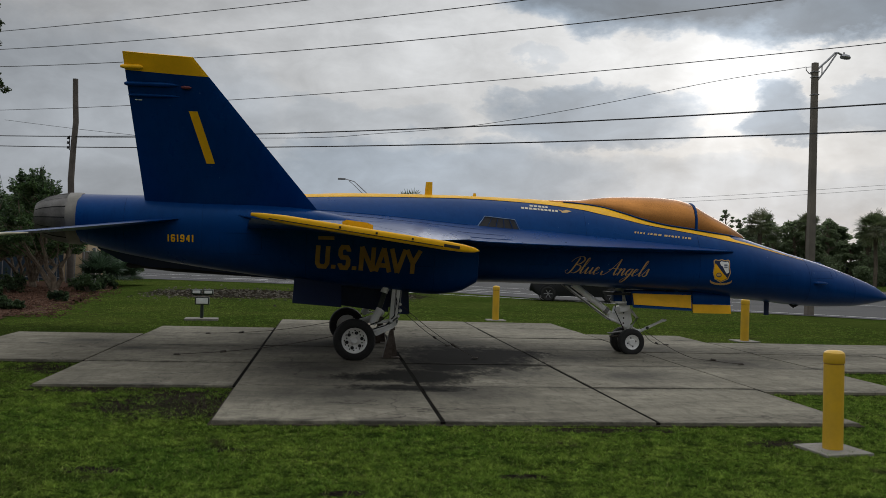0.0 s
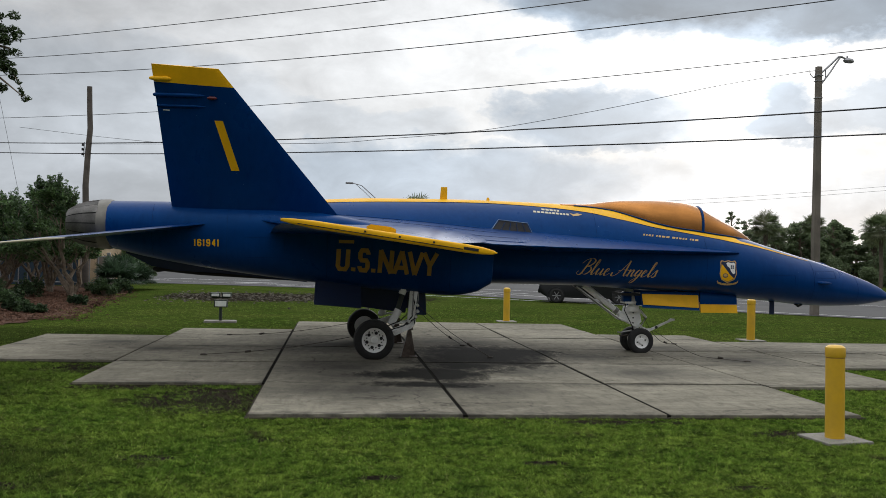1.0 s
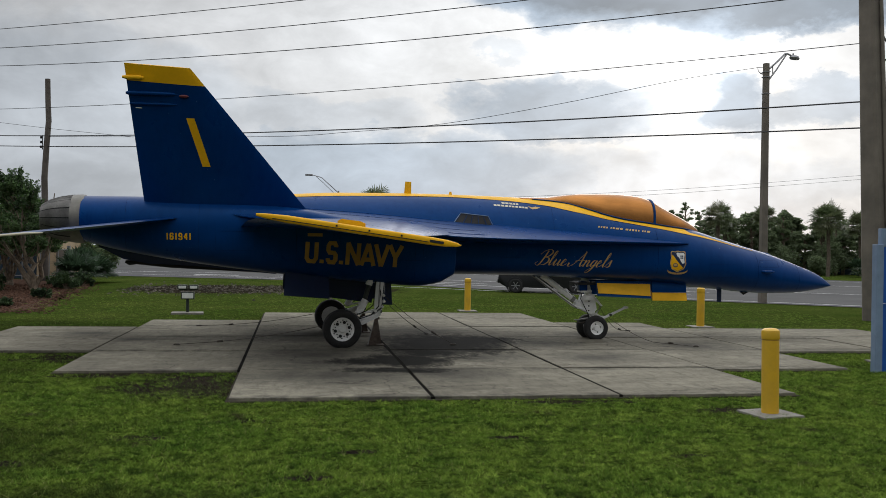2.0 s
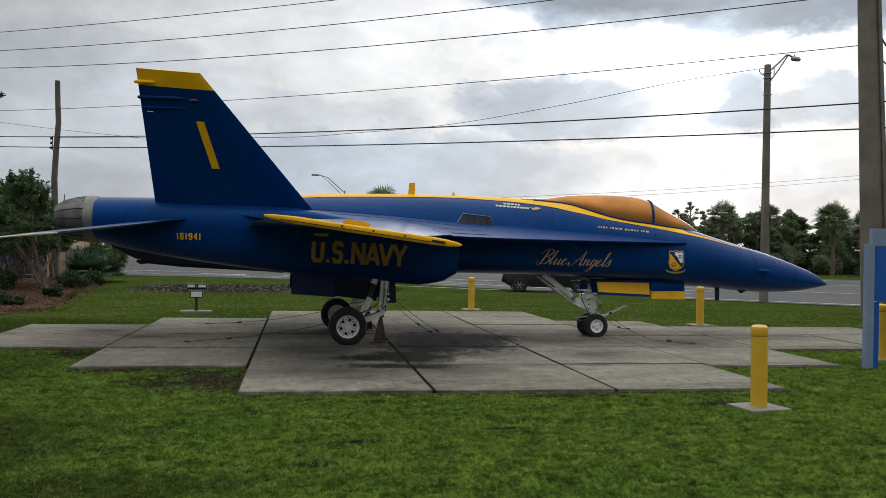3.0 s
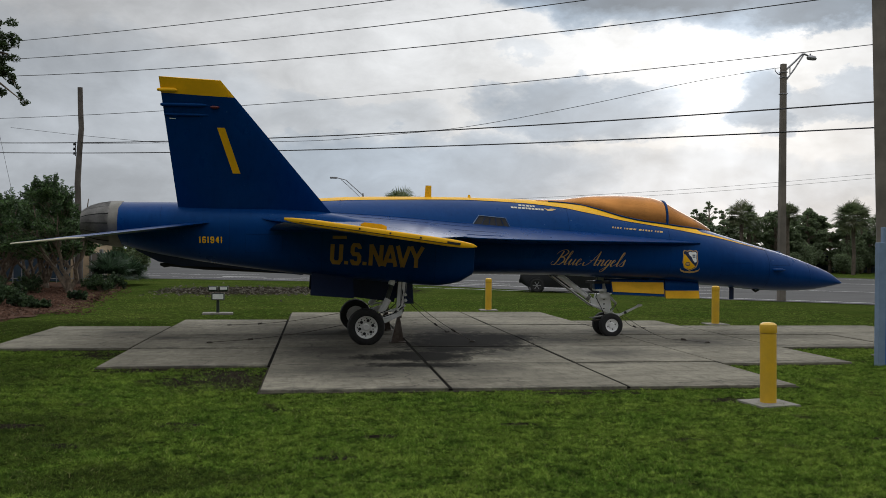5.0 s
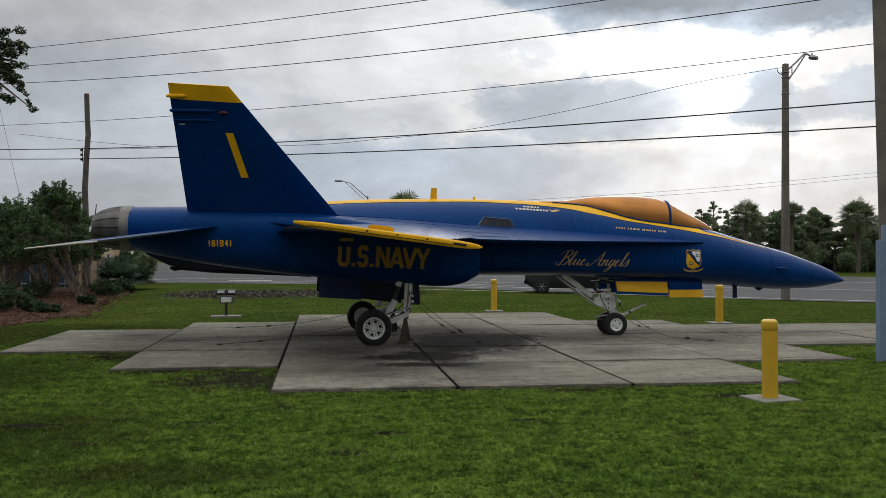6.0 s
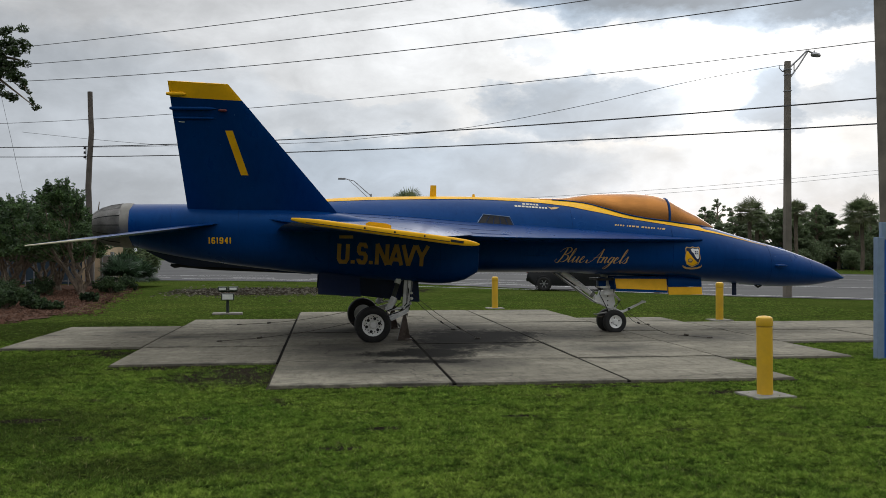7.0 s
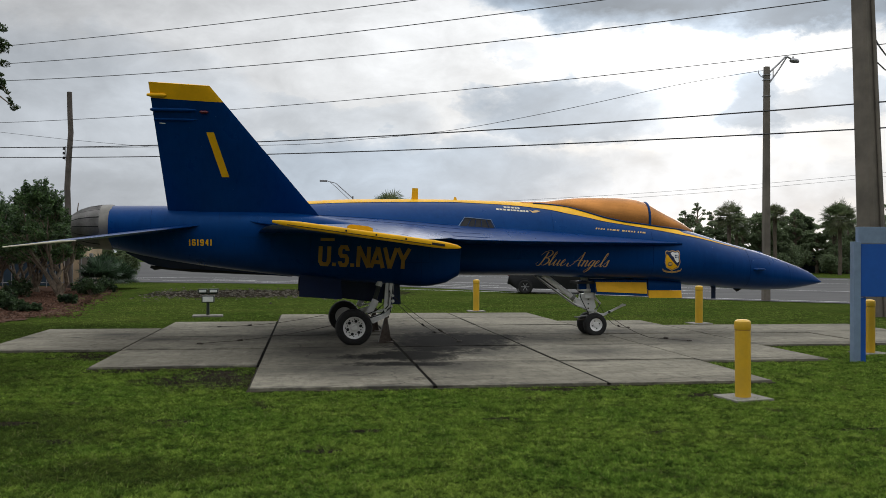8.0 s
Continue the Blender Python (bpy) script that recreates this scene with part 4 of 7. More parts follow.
# all-moving tailplanes, trailing edges down
for side in (-1, 1):
    rings = []
    for v in np.linspace(0, 1, 6):
        y = 1.0 + (3.30 - 1.0) * v
        lead, trail = -2.72 + (-5.05 + 2.72) * v, -5.05 + (-5.92 + 5.05) * v
        z0, z1 = 2.36 + (1.97 - 2.36) * v, 2.06 + (1.87 - 2.06) * v
        ring = []
        for i in range(14):
            a = 2 * math.pi * i / 14
            s = (1 - math.cos(a)) / 2
            ring.append((lead + (trail - lead) * s, side * y, z0 + (z1 - z0) * s + math.sin(a) * (0.045 - 0.025 * v)))
        rings.append(ring)
    stab = part("tailplane", skin(rings), BLUE, jet, "thin blue swept tailplane")
    edge = tube([(-4.75 - 0.02, side * 3.31, 1.985), (-5.05, side * 3.31, 1.965), (-5.92, side * 3.31, 1.868)], [0.008, 0.02, 0.012], 8)
    part("tailplane_tip", edge, PALE, stab, "pale cream tailplane tip")

# canopy and windscreen
C_TOP = curve_at([(7.80, 2.355), (7.72, 2.41), (7.474, 2.55), (7.107, 2.725), (6.837, 2.865), (6.661, 2.96), (6.3, 3.055), (5.768, 3.08), (5.109, 3.06), (4.587, 3.005), (4.289, 2.965), (3.7, 2.95)])
C_SILL = curve_at([(7.80, 2.30), (7.4, 2.355), (6.888, 2.41), (6.546, 2.455), (6.024, 2.515), (5.584, 2.60), (5.16, 2.725), (4.738, 2.84), (4.143, 2.90), (3.7, 2.92)])


def C_WIDE(x):
    """The canopy meets the fuselage shoulder along its sill."""
    return max(0.05, min(body_y(x, C_SILL(x)) + 0.014, 0.05 + 0.62 * max(0.0, 7.80 - x)))


def canopy_point(x, a, off=0.0):
    """a: 0 near sill to pi far sill."""
    w, h = C_WIDE(x) + off, C_TOP(x) - C_SILL(x) + off
    return (x, -w * math.copysign(abs(math.cos(a)) ** 0.85, math.cos(a)), C_SILL(x) + h * math.sin(a) ** 0.9)


def canopy_skin(x0, x1, steps, lean):
    rings = []
    for x in np.linspace(x0, x1, steps):
        ring = []
        for i in range(25):
            a = math.pi * i / 24
            xx = x + lean(x) * math.sin(a)
            ring.append(canopy_point(xx, a))
        ring += [(x, C_WIDE(x) * 0.3, C_SILL(x) - 0.08), (x, -C_WIDE(x) * 0.3, C_SILL(x) - 0.08)]
        rings.append(ring)
    return skin(rings)


bow = lambda x: 0.03 * max(0, 1 - abs(x - 6.61) / 0.6)
canopy = part("canopy", canopy_skin(6.605, 3.75, 30, bow), CANOPY, jet, "copper-coloured painted canopy")
part("windscreen", canopy_skin(7.78, 6.62, 18, bow), CANOPY, jet, "copper-coloured painted windscreen")
part("canopy_bow", tube([canopy_point(6.61 + 0.03 * math.sin(a), a, 0.004) for a in (math.pi * i / 24 for i in range(25))], 0.027, 8), BLUE, canopy, "blue canopy frame")
for side in (-1, 1):
    sill = [(x, side * (C_WIDE(x) + 0.012), C_SILL(x) + 0.004) for x in np.linspace(7.72, 4.0, 34)]
    part("canopy_sill", tube(sill, 0.017, 8), BLUE, canopy, "dark blue canopy seam")

# yellow spine stripe laid on the fuselage
Y_LOW = curve_at([(-1.6, 2.73), (-0.98, 2.81), (0.5, 2.875), (2.19, 2.905), (2.62, 2.893), (3.442, 2.855), (4.263, 2.768), (4.69, 2.682), (5.108, 2.605), (5.529, 2.515), (5.965, 2.452), (6.392, 2.39), (6.822, 2.325), (7.268, 2.25), (7.703, 2.18), (8.5, 2.015), (9.0, 1.91)])
for side in (-1, 1):
    rings = []
    for x in np.linspace(-1.6, 8.95, 90):
        lo = Y_LOW(x)
        hi = B_TOP(x) if x < 7.3 else lo + max(0.008, 0.055 * (8.95 - x) / 1.65)
        hi = min(hi, B_TOP(x))
        ring = []
        for i in range(9):
            s = 1 - (1 - i / 8) ** 2.2
            z = lo + (hi - lo) * s
            y = body_y(x, z)
            ring.append((x, side * (y + 0.004), z + 0.004))
        rings.append(ring)
    part("spine_stripe", skin(rings, closed=False), YELLOW, jet, "yellow stripe along the spine")
part("blade_antenna", skin([[(1.335 + 0.02 * t, y * 0.012, z), (1.40, y * 0.02, z), (1.48, y * 0.012, z)][::1] + [(1.48, -y * 0.012, z), (1.40, -y * 0.02, z), (1.335 + 0.02 * t, -y * 0.012, z)] for z, y, t in ((2.93, 1.2, 0), (3.19, 1.0, 1), (3.21, 0.7, 1))]), YELLOW, jet, "yellow blade antenna")
part("small_antenna", rod((2.30, 0, 2.93), (2.30, 0, 3.03), 0.05, 0.022), YELLOW, jet, "small yellow antenna")

# cooling vent behind the cockpit
for side in (-1, 1):
    def out(x, z, o):
        return (x, side * (max(body_y(x, z), 0.62 + (2.55 - z) * 0.4) + o), z)
    vent = part("cooling_vent", plate([out(2.22, 2.37, 0.03), out(2.375, 2.57, 0.05), out(2.95, 2.52, 0.05), out(3.05, 2.30, 0.03)][::side], 0.05), BLUE, jet, "raised vent frame behind the cockpit", smooth=False)
    part("vent_grille", plate([out(2.26, 2.385, 0.036), out(2.395, 2.555, 0.056), out(2.93, 2.505, 0.056), out(3.01, 2.325, 0.036)][::side], 0.01), BLACK, vent, "dark vent grille", smooth=False)
    for i in range(4):
        s = (i + 1) / 5
        part("vent_bar", rod(out(2.25 + 0.81 * s, 2.365 - 0.035 * s, 0.04), out(2.40 + 0.55 * s, 2.53 - 0.03 * s, 0.06), 0.005, seg=6), BLUE, vent)
    rim_ = [out(2.235, 2.375, 0.036), out(2.38, 2.567, 0.058), out(2.945, 2.517, 0.058), out(3.04, 2.308, 0.036)]
    part("vent_edge", tube(rim_ + rim_[:1], 0.009, 6), SIGN_GREY, vent, "pale vent edge")

# painted lettering and emblem, bent onto the skin


def decal(bm, x0, z0, surf, side, step=0.12, turn=0.0):
    """Lays a flat pattern (x, y in metres) on the skin, reading left to right from that side."""
    grown(bm, step)
    for v in bm.verts:
        px, pz = v.co.x * math.cos(turn) - v.co.y * math.sin(turn), v.co.x * math.sin(turn) + v.co.y * math.cos(turn)
        x, z = x0 - side * px, z0 + pz
        v.co = (x, side * (surf(x, z) + 0.004 + v.co.z), z)
    bmesh.ops.recalc_face_normals(bm, faces=bm.faces[:])
    return bm


# pen strokes of a flowing script: x-height 1, capitals 2.3; the last number is the advance
PEN = {
    "B": ([[(0.55, 2.2), (0.45, 1.2), (0.3, 0.1), (0.0, -0.05), (-0.3, 0.2), (-0.15, 0.5)], [(-0.25, 1.6), (0.1, 2.15), (0.75, 2.4), (1.2, 2.0), (0.95, 1.4), (0.5, 1.2), (1.05, 1.1), (1.25, 0.6), (0.9, 0.05), (0.45, 0.1)]], 1.35),
    "A": ([[(-0.45, 0.5), (-0.4, 0.05), (-0.05, 0.0), (0.4, 0.6), (0.8, 1.6), (1.05, 2.3)], [(1.05, 2.3), (1.08, 1.2), (1.12, 0.3), (1.3, 0.0), (1.5, 0.3)], [(0.2, 0.75), (0.8, 0.95), (1.45, 0.9)]], 1.5),
}
PEN.update({
    "l": ([[(0, 0.3), (0.35, 1.2), (0.45, 2.1), (0.3, 2.2), (0.2, 1.6), (0.2, 0.4), (0.35, 0.0), (0.6, 0.3)]], 0.60),
    "u": ([[(0, 0.3), (0.2, 1.0), (0.2, 0.3), (0.35, 0), (0.6, 0.3), (0.75, 1.0), (0.75, 0.3), (0.9, 0), (1.1, 0.3)]], 1.10),
    "e": ([[(0, 0.3), (0.4, 0.65), (0.45, 0.95), (0.25, 1.0), (0.1, 0.5), (0.25, 0.0), (0.55, 0.1), (0.75, 0.35)]], 0.75),
})
PEN.update({
    "n": ([[(0, 0.8), (0.15, 1.0), (0.15, 0.0)], [(0.15, 0.4), (0.4, 0.95), (0.6, 0.9), (0.6, 0.3), (0.75, 0.0), (0.95, 0.3)]], 0.95),
    "g": ([[(0.6, 0.9), (0.3, 1.0), (0.1, 0.5), (0.25, 0.05), (0.55, 0.4), (0.65, 1.0), (0.55, -0.4), (0.3, -0.95), (0.05, -0.7), (0.4, -0.2), (0.85, 0.3)]], 0.85),
    "s": ([[(0, 0.3), (0.35, 1.15), (0.42, 0.6), (0.5, 0.2), (0.25, 0.0), (0.02, 0.2)]], 0.5),
})


def squash(bm, s):
    bmesh.ops.scale(bm, vec=(1, s, 1), verts=bm.verts[:])
    return bm


def script(text, unit, slant):
    """Broad-nib strokes as flat ribbons."""
    bm, x0, lift = bmesh.new(), 0.0, 0.0
    for ch in text:
        if ch == " ":
            x0 += 0.75
            continue
        strokes, step = PEN[ch]
        for stroke in strokes:
            q = [Vector((x0 + x + slant * y, y)) for x, y in stroke]
            q = [2 * q[0] - q[1]] + q + [2 * q[-1] - q[-2]]
            path = []
            for p0, p1, p2, p3 in zip(q, q[1:], q[2:], q[3:]):
                for t in (0, 0.25, 0.5, 0.75):
                    path.append(0.5 * (2 * p1 + (p2 - p0) * t + (2 * p0 - 5 * p1 + 4 * p2 - p3) * t * t + (3 * p1 - p0 - 3 * p2 + p3) * t ** 3))
            path.append(q[-2])
            rows = []
            for i, p in enumerate(path):
                d = (path[min(i + 1, len(path) - 1)] - path[max(i - 1, 0)]).normalized()
                s_ = Vector((-d.y, d.x))
                w = 0.026 + 0.070 * max(0.0, -d.y)
                rows.append([bm.verts.new((*(unit * (p + s_ * w)), lift)), bm.verts.new((*(unit * (p - s_ * w)), lift))])
            for r0, r1 in zip(rows, rows[1:]):
                bm.faces.new((r0[0], r0[1], r1[1], r1[0]))
            lift = (lift + 0.0006) % 0.003
        x0 += step
    return bm


# block capitals and digits as straight strokes in a unit box
BLOCK = {
    "U": [[(0, 1), (0, 0.16), (0.2, 0), (0.8, 0), (1, 0.16), (1, 1)]],
    "S": [[(1, 0.80), (1, 0.86), (0.8, 1), (0.2, 1), (0, 0.86), (0, 0.62), (0.2, 0.5), (0.8, 0.5), (1, 0.38), (1, 0.14), (0.8, 0), (0.2, 0), (0, 0.14), (0, 0.20)]],
    "N": [[(0, -0.08), (0, 1.08)], [(1, -0.08), (1, 1.08)], [(-0.02, 1.08), (1.02, -0.08)]],
    "A": [[(-0.06, -0.08), (0.5, 1.08)], [(1.06, -0.08), (0.5, 1.08)], [(0.2, 0.24), (0.8, 0.24)]],
    "V": [[(-0.06, 1.08), (0.5, -0.08)], [(1.06, 1.08), (0.5, -0.08)]],
    "Y": [[(-0.06, 1.08), (0.5, 0.42)], [(1.06, 1.08), (0.5, 0.42)], [(0.5, 0.5), (0.5, -0.08)]],
    ".": [[(0.0, -0.08), (0.0, 0.11)]],
}
BLOCK.update({
    "1": [[(0.5, -0.08), (0.5, 1.08)], [(0.0, 0.86), (0.5, 0.98)]],
    "6": [[(1, 0.80), (1, 0.88), (0.8, 1), (0.2, 1), (0, 0.88), (0, 0.12), (0.2, 0), (0.8, 0), (1, 0.12), (1, 0.42), (0.8, 0.54), (0.06, 0.54)]],
    "9": [[(0, 0.20), (0, 0.12), (0.2, 0), (0.8, 0), (1, 0.12), (1, 0.88), (0.8, 1), (0.2, 1), (0, 0.88), (0, 0.58), (0.2, 0.46), (0.94, 0.46)]],
    "4": [[(0.78, -0.08), (0.78, 1.08)], [(0.70, 1.02), (0.0, 0.36)], [(-0.05, 0.30), (1.1, 0.30)]],
})


def block_letters(rows, high, stroke):
    """Flat strokes with mitred corners; rows of (letter, left edge, width), to the outer edges."""
    bm, lift = bmesh.new(), 0.0
    for ch, left, wide in rows:
        for line in BLOCK[ch]:
            q = [Vector((left + stroke / 2 + x * max(0.0, wide - stroke), stroke / 2 + y * (high - stroke))) for x, y in line]
            edge = []
            for i, p in enumerate(q):
                d0 = (p - q[i - 1]).normalized() if i else (q[1] - q[0]).normalized()
                d1 = (q[i + 1] - p).normalized() if i + 1 < len(q) else d0
                mid = Vector((-(d0 + d1).y, (d0 + d1).x)).normalized()
                reach = stroke / 2 / max(0.5, mid.dot(Vector((-d0.y, d0.x))))
                edge.append((bm.verts.new((*(p + mid * reach), lift)), bm.verts.new((*(p - mid * reach), lift))))
            for (a0, a1), (b0, b1) in zip(edge, edge[1:]):
                bm.faces.new((a0, a1, b1, b0))
            lift += 0.0005
    return bm


NAVY = (("U", 0.0, 0.245), (".", 0.275, 0.075), ("S", 0.385, 0.215), (".", 0.63, 0.075), ("N", 0.745, 0.275), ("A", 1.015, 0.285), ("V", 1.265, 0.285), ("Y", 1.525, 0.285))
SERIAL = (("1", 0.0, 0.040), ("6", 0.062, 0.072), ("1", 0.155, 0.040), ("9", 0.217, 0.072), ("4", 0.312, 0.072), ("1", 0.405, 0.040))
for side in (-1, 1):
    a = -0.70 if side < 0 else 1.12
    # wing's shade over the letters is part of their darker yellow
    part("navy_lettering", decal(block_letters(NAVY, 0.43, 0.078), a, 1.545 if side < 0 else 1.475, trunk_y, side, turn=0.040 * side), YELLOW_SHADED, jet, "large faded yellow letters, darkened for the wing's shade")
    part("letter_bar", decal(box(0, 0, 0, 0.27, 0.06, 0.001), a + 0.05, 2.035, trunk_y, side), YELLOW_SHADED, jet)
    a = 3.93 if side < 0 else 5.57
    part("team_script", decal(squash(script("Blue Angels", 0.158, 0.46), 0.84), a, 1.565, body_y, side, 0.05, turn=-0.025), GOLD, jet, "gold flowing script lettering")
    a = -3.175 if side < 0 else -2.735
    part("serial_lettering", decal(block_letters(SERIAL, 0.128, 0.024), a, 1.925, trunk_y, side), YELLOW, jet, "small yellow serial digits")
    # emblem: gold-rimmed shield, yellow lower half, white upper field, pale scroll
    a = 6.79 if side < 0 else 7.21
    flat_poly = lambda pts: raw([(x, y, 0) for x, y in pts], [tuple(range(len(pts)))])
    shield = [(0.04, 0.47), (0.07, 0.50), (0.14, 0.485), (0.21, 0.505), (0.28, 0.485), (0.35, 0.50), (0.38, 0.47), (0.375, 0.36), (0.395, 0.24), (0.35, 0.12), (0.21, 0.055), (0.07, 0.12), (0.025, 0.24), (0.045, 0.36)]
    inner = [(0.21 + (x - 0.21) * 0.90, 0.28 + (y - 0.28) * 0.91) for x, y in shield]
    crest = part("emblem", decal(flat_poly(shield), a, 1.395, lambda x, z: body_y(x, z) + 0.001, side, 0.06), GOLD, jet, "gold-edged shield emblem")
    part("emblem_field", decal(flat_poly(inner), a, 1.395, lambda x, z: body_y(x, z) + 0.003, side, 0.06), BLUE_DARK, crest)
    part("emblem_field", decal(flat_poly([(0.065, 0.42), (0.10, 0.40), (0.17, 0.31), (0.25, 0.22), (0.335, 0.145), (0.21, 0.083), (0.08, 0.135), (0.044, 0.24), (0.062, 0.36)]), a, 1.395, lambda x, z: body_y(x, z) + 0.005, side, 0.06), YELLOW, crest)
    part("emblem_field", decal(flat_poly([(0.165, 0.44), (0.20, 0.465), (0.27, 0.45), (0.33, 0.46), (0.355, 0.43), (0.345, 0.35), (0.355, 0.25), (0.31, 0.23), (0.27, 0.28), (0.23, 0.36), (0.19, 0.385)]), a, 1.395, lambda x, z: body_y(x, z) + 0.005, side, 0.06), WHITE, crest)
    for i in range(6):
        t0, t1 = math.pi * i / 6, math.pi * (i + 1) / 6
        c0, c1 = 0.21 - 0.225 * math.cos(t0), 0.21 - 0.225 * math.cos(t1)
        z0, z1 = 0.075 - 0.07 * math.sin(t0), 0.075 - 0.07 * math.sin(t1)
        part("emblem_scroll", decal(flat_poly([(c0, z0), (c1 - 0.004, z1), (c1 - 0.004, z1 + 0.038), (c0, z0 + 0.038)]), a, 1.395, lambda x, z: body_y(x, z) + 0.007, side, 0.06), GOLD, crest)
    part("emblem_disc", decal(flat_poly([(0.150 + 0.058 * math.cos(t), 0.20 + 0.045 * math.sin(t)) for t in (2 * math.pi * i / 14 for i in range(14))]), a, 1.395, lambda x, z: body_y(x, z) + 0.007, side, 0.06), RUST, crest)
    part("emblem_disc", decal(flat_poly([(0.150 + 0.045 * math.cos(t), 0.205 + 0.026 * math.sin(t)) for t in (2 * math.pi * i / 12 for i in range(12))]), a, 1.395, lambda x, z: body_y(x, z) + 0.009, side, 0.06), GOLD, crest)
    for cx, cz in ((0.258, 0.335), (0.296, 0.335), (0.258, 0.375), (0.296, 0.375)):
        part("emblem_mark", decal(flat_poly([(cx, cz), (cx + 0.026, cz), (cx + 0.026, cz + 0.030), (cx, cz + 0.030)]), a, 1.395, lambda x, z: body_y(x, z) + 0.007, side, 0.06), BLUE_DARK, crest)
    # lines of small marks below the canopy and on the spine
    rng = random.Random(4)
    x = 0.0
    for i in range(16):
        w = rng.uniform(0.035, 0.085)
        bar = decal(raw([(x + 0.012, 0, 0), (x + w, 0, 0), (x + w + 0.014, 0.036, 0), (x + 0.026, 0.036, 0)], [(0, 1, 2, 3)]), 5.25 if side < 0 else 6.5, 2.345 if side < 0 else 2.25, body_y, side, 0.05, turn=-0.072 if side < 0 else 0.072)
        part("name_mark", bar, GOLD, jet)
        x += w + (0.012 if i not in (3, 7, 12) else 0.05)
    for row, (z, w0, w1) in enumerate(((2.805, 0.18, 0.52), (2.745, 0.0, 0.68))):
        x = w0
        while x < w1:
            w = rng.uniform(0.035, 0.07)
            bar = decal(raw([(x, 0, 0), (x + w, 0, 0), (x + w, 0.036, 0), (x, 0.036, 0)], [(0, 1, 2, 3)]), 3.12 if side < 0 else 4.0, z, body_y, side, 0.05, turn=-0.06 if side < 0 else 0.06)
            part("maker_mark", bar, PALE, jet)
            x += w + 0.018
    bird = decal(flat_poly([(0, 0.06), (0.08, 0.03), (0.16, 0.05), (0.26, 0.03), (0.17, 0.0), (0.07, -0.01)]), 3.84 if side < 0 else 3.3, 2.70, body_y, side, 0.05)
    part("maker_mark", bird, GOLD, jet)

# skin seams round the fuselage and the engine trunks
for x in (10.05, 8.95, 6.55, 4.3):
    for side in (-1, 1):
        line = [(x + 0.02 * (z - 1.5), side * (body_y(x, z) + 0.001), z) for z in np.linspace(B_BOT(x) + 0.05, min(B_TOP(x), Y_LOW(x) if x < 8.9 else 9) - 0.04, 18)]
        part("panel_seam", tube(line, 0.0018, 5), SEAM, jet)
for x in (1.35, -0.85, -2.6, -3.9):
    for side in (-1, 1):
        line = [(x, side * (trunk_y(x, z) + 0.001), z) for z in np.linspace(N_BOT(x) + 0.06, N_TOP(x) - 0.06, 18)]
        part("panel_seam", tube(line, 0.0018, 5), SEAM, jet)
# seams and a raised rib on the wing-root shoulder
for side in (-1, 1):
    for share, r, m_, x0, x1 in ((0.10, 0.010, BLUE, -1.6, 2.1), (0.34, 0.0025, SEAM, -0.9, 2.3), (0.62, 0.0025, SEAM, -0.6, 2.6), (0.85, 0.006, BLUE, 0.6, 2.7)):
        line = []
        for x in np.linspace(x0, x1, 26):
            ya = max(0.3, body_y(x, S_IN(x)) - 0.06)
            line.append((x, side * (ya + (S_OUT(x) - ya) * share), S_IN(x) + (S_EDGE(x) + 0.007 - S_IN(x)) * share ** 1.12 + 0.002))
        part("shoulder_rib" if m_ is BLUE else "panel_seam", tube(line, [r * 0.3] + [r] * 24 + [r * 0.3], 6), m_, jet)
# access panels on the trunk and the nose
for side in (-1, 1):
    for x0, x1, z0, z1, surf in ((0.95, 1.5, 1.62, 1.95, trunk_y), (-2.3, -1.6, 1.75, 2.1, trunk_y), (7.75, 8.5, 1.35, 1.62, body_y), (9.0, 9.5, 1.58, 1.72, body_y), (3.2, 3.75, 1.45, 1.7, body_y)):
        ring = [(x0, z0), (x1, z0), (x1, z1), (x0, z1), (x0, z0)]
        line = [(ax + (bx - ax) * t, az_ + (bz - az_) * t) for (ax, az_), (bx, bz) in zip(ring, ring[1:]) for t in (0, 0.33, 0.66)]
        part("access_panel_seam", tube([(x, side * (surf(x, z) + 0.001), z) for x, z in line + line[:1]], 0.0015, 5), SEAM, jet)
# small fittings on the nose
for side in (-1, 1):
    part("nose_probe", tube([(9.02, side * 0.50, 1.49), (9.08, side * 0.575, 1.48), (9.24, side * 0.565, 1.48), (9.32, side * 0.54, 1.478)], [0.02, 0.032, 0.030, 0.012], 8), BLUE, jet)
part("blade_probe", skin([[(8.26 + t, 0.0, z), (8.31 + t, 0.018, z), (8.37 + t, 0.0, z), (8.31 + t, -0.018, z)] for z, t in ((1.14, -0.04), (1.05, 0.02), (0.80, 0.02))]), BLUE_DARK, jet, "dark blade probe under the nose")
part("belly_sensor", tube([(8.78, -0.1, 1.035), (8.86, -0.1, 0.99), (8.95, -0.1, 1.02)], [0.02, 0.03, 0.015], 8), BLACK, jet)
part("gun_fairing", tube([(9.2, 0, 1.915), (9.45, 0, 1.865), (9.7, 0, 1.765)], [0.01, 0.03, 0.01], 10), BLUE, jet)

# landing gear


def tyre_profile(r, w, bead):
    return [(bead, -w * 0.42), (bead + 0.02, -w * 0.48), (r * 0.86, -w * 0.5), (r * 0.955, -w * 0.42), (r, -w * 0.22), (r, w * 0.22), (r * 0.955, w * 0.42), (r * 0.86, w * 0.5), (bead + 0.02, w * 0.48), (bead, w * 0.42)]


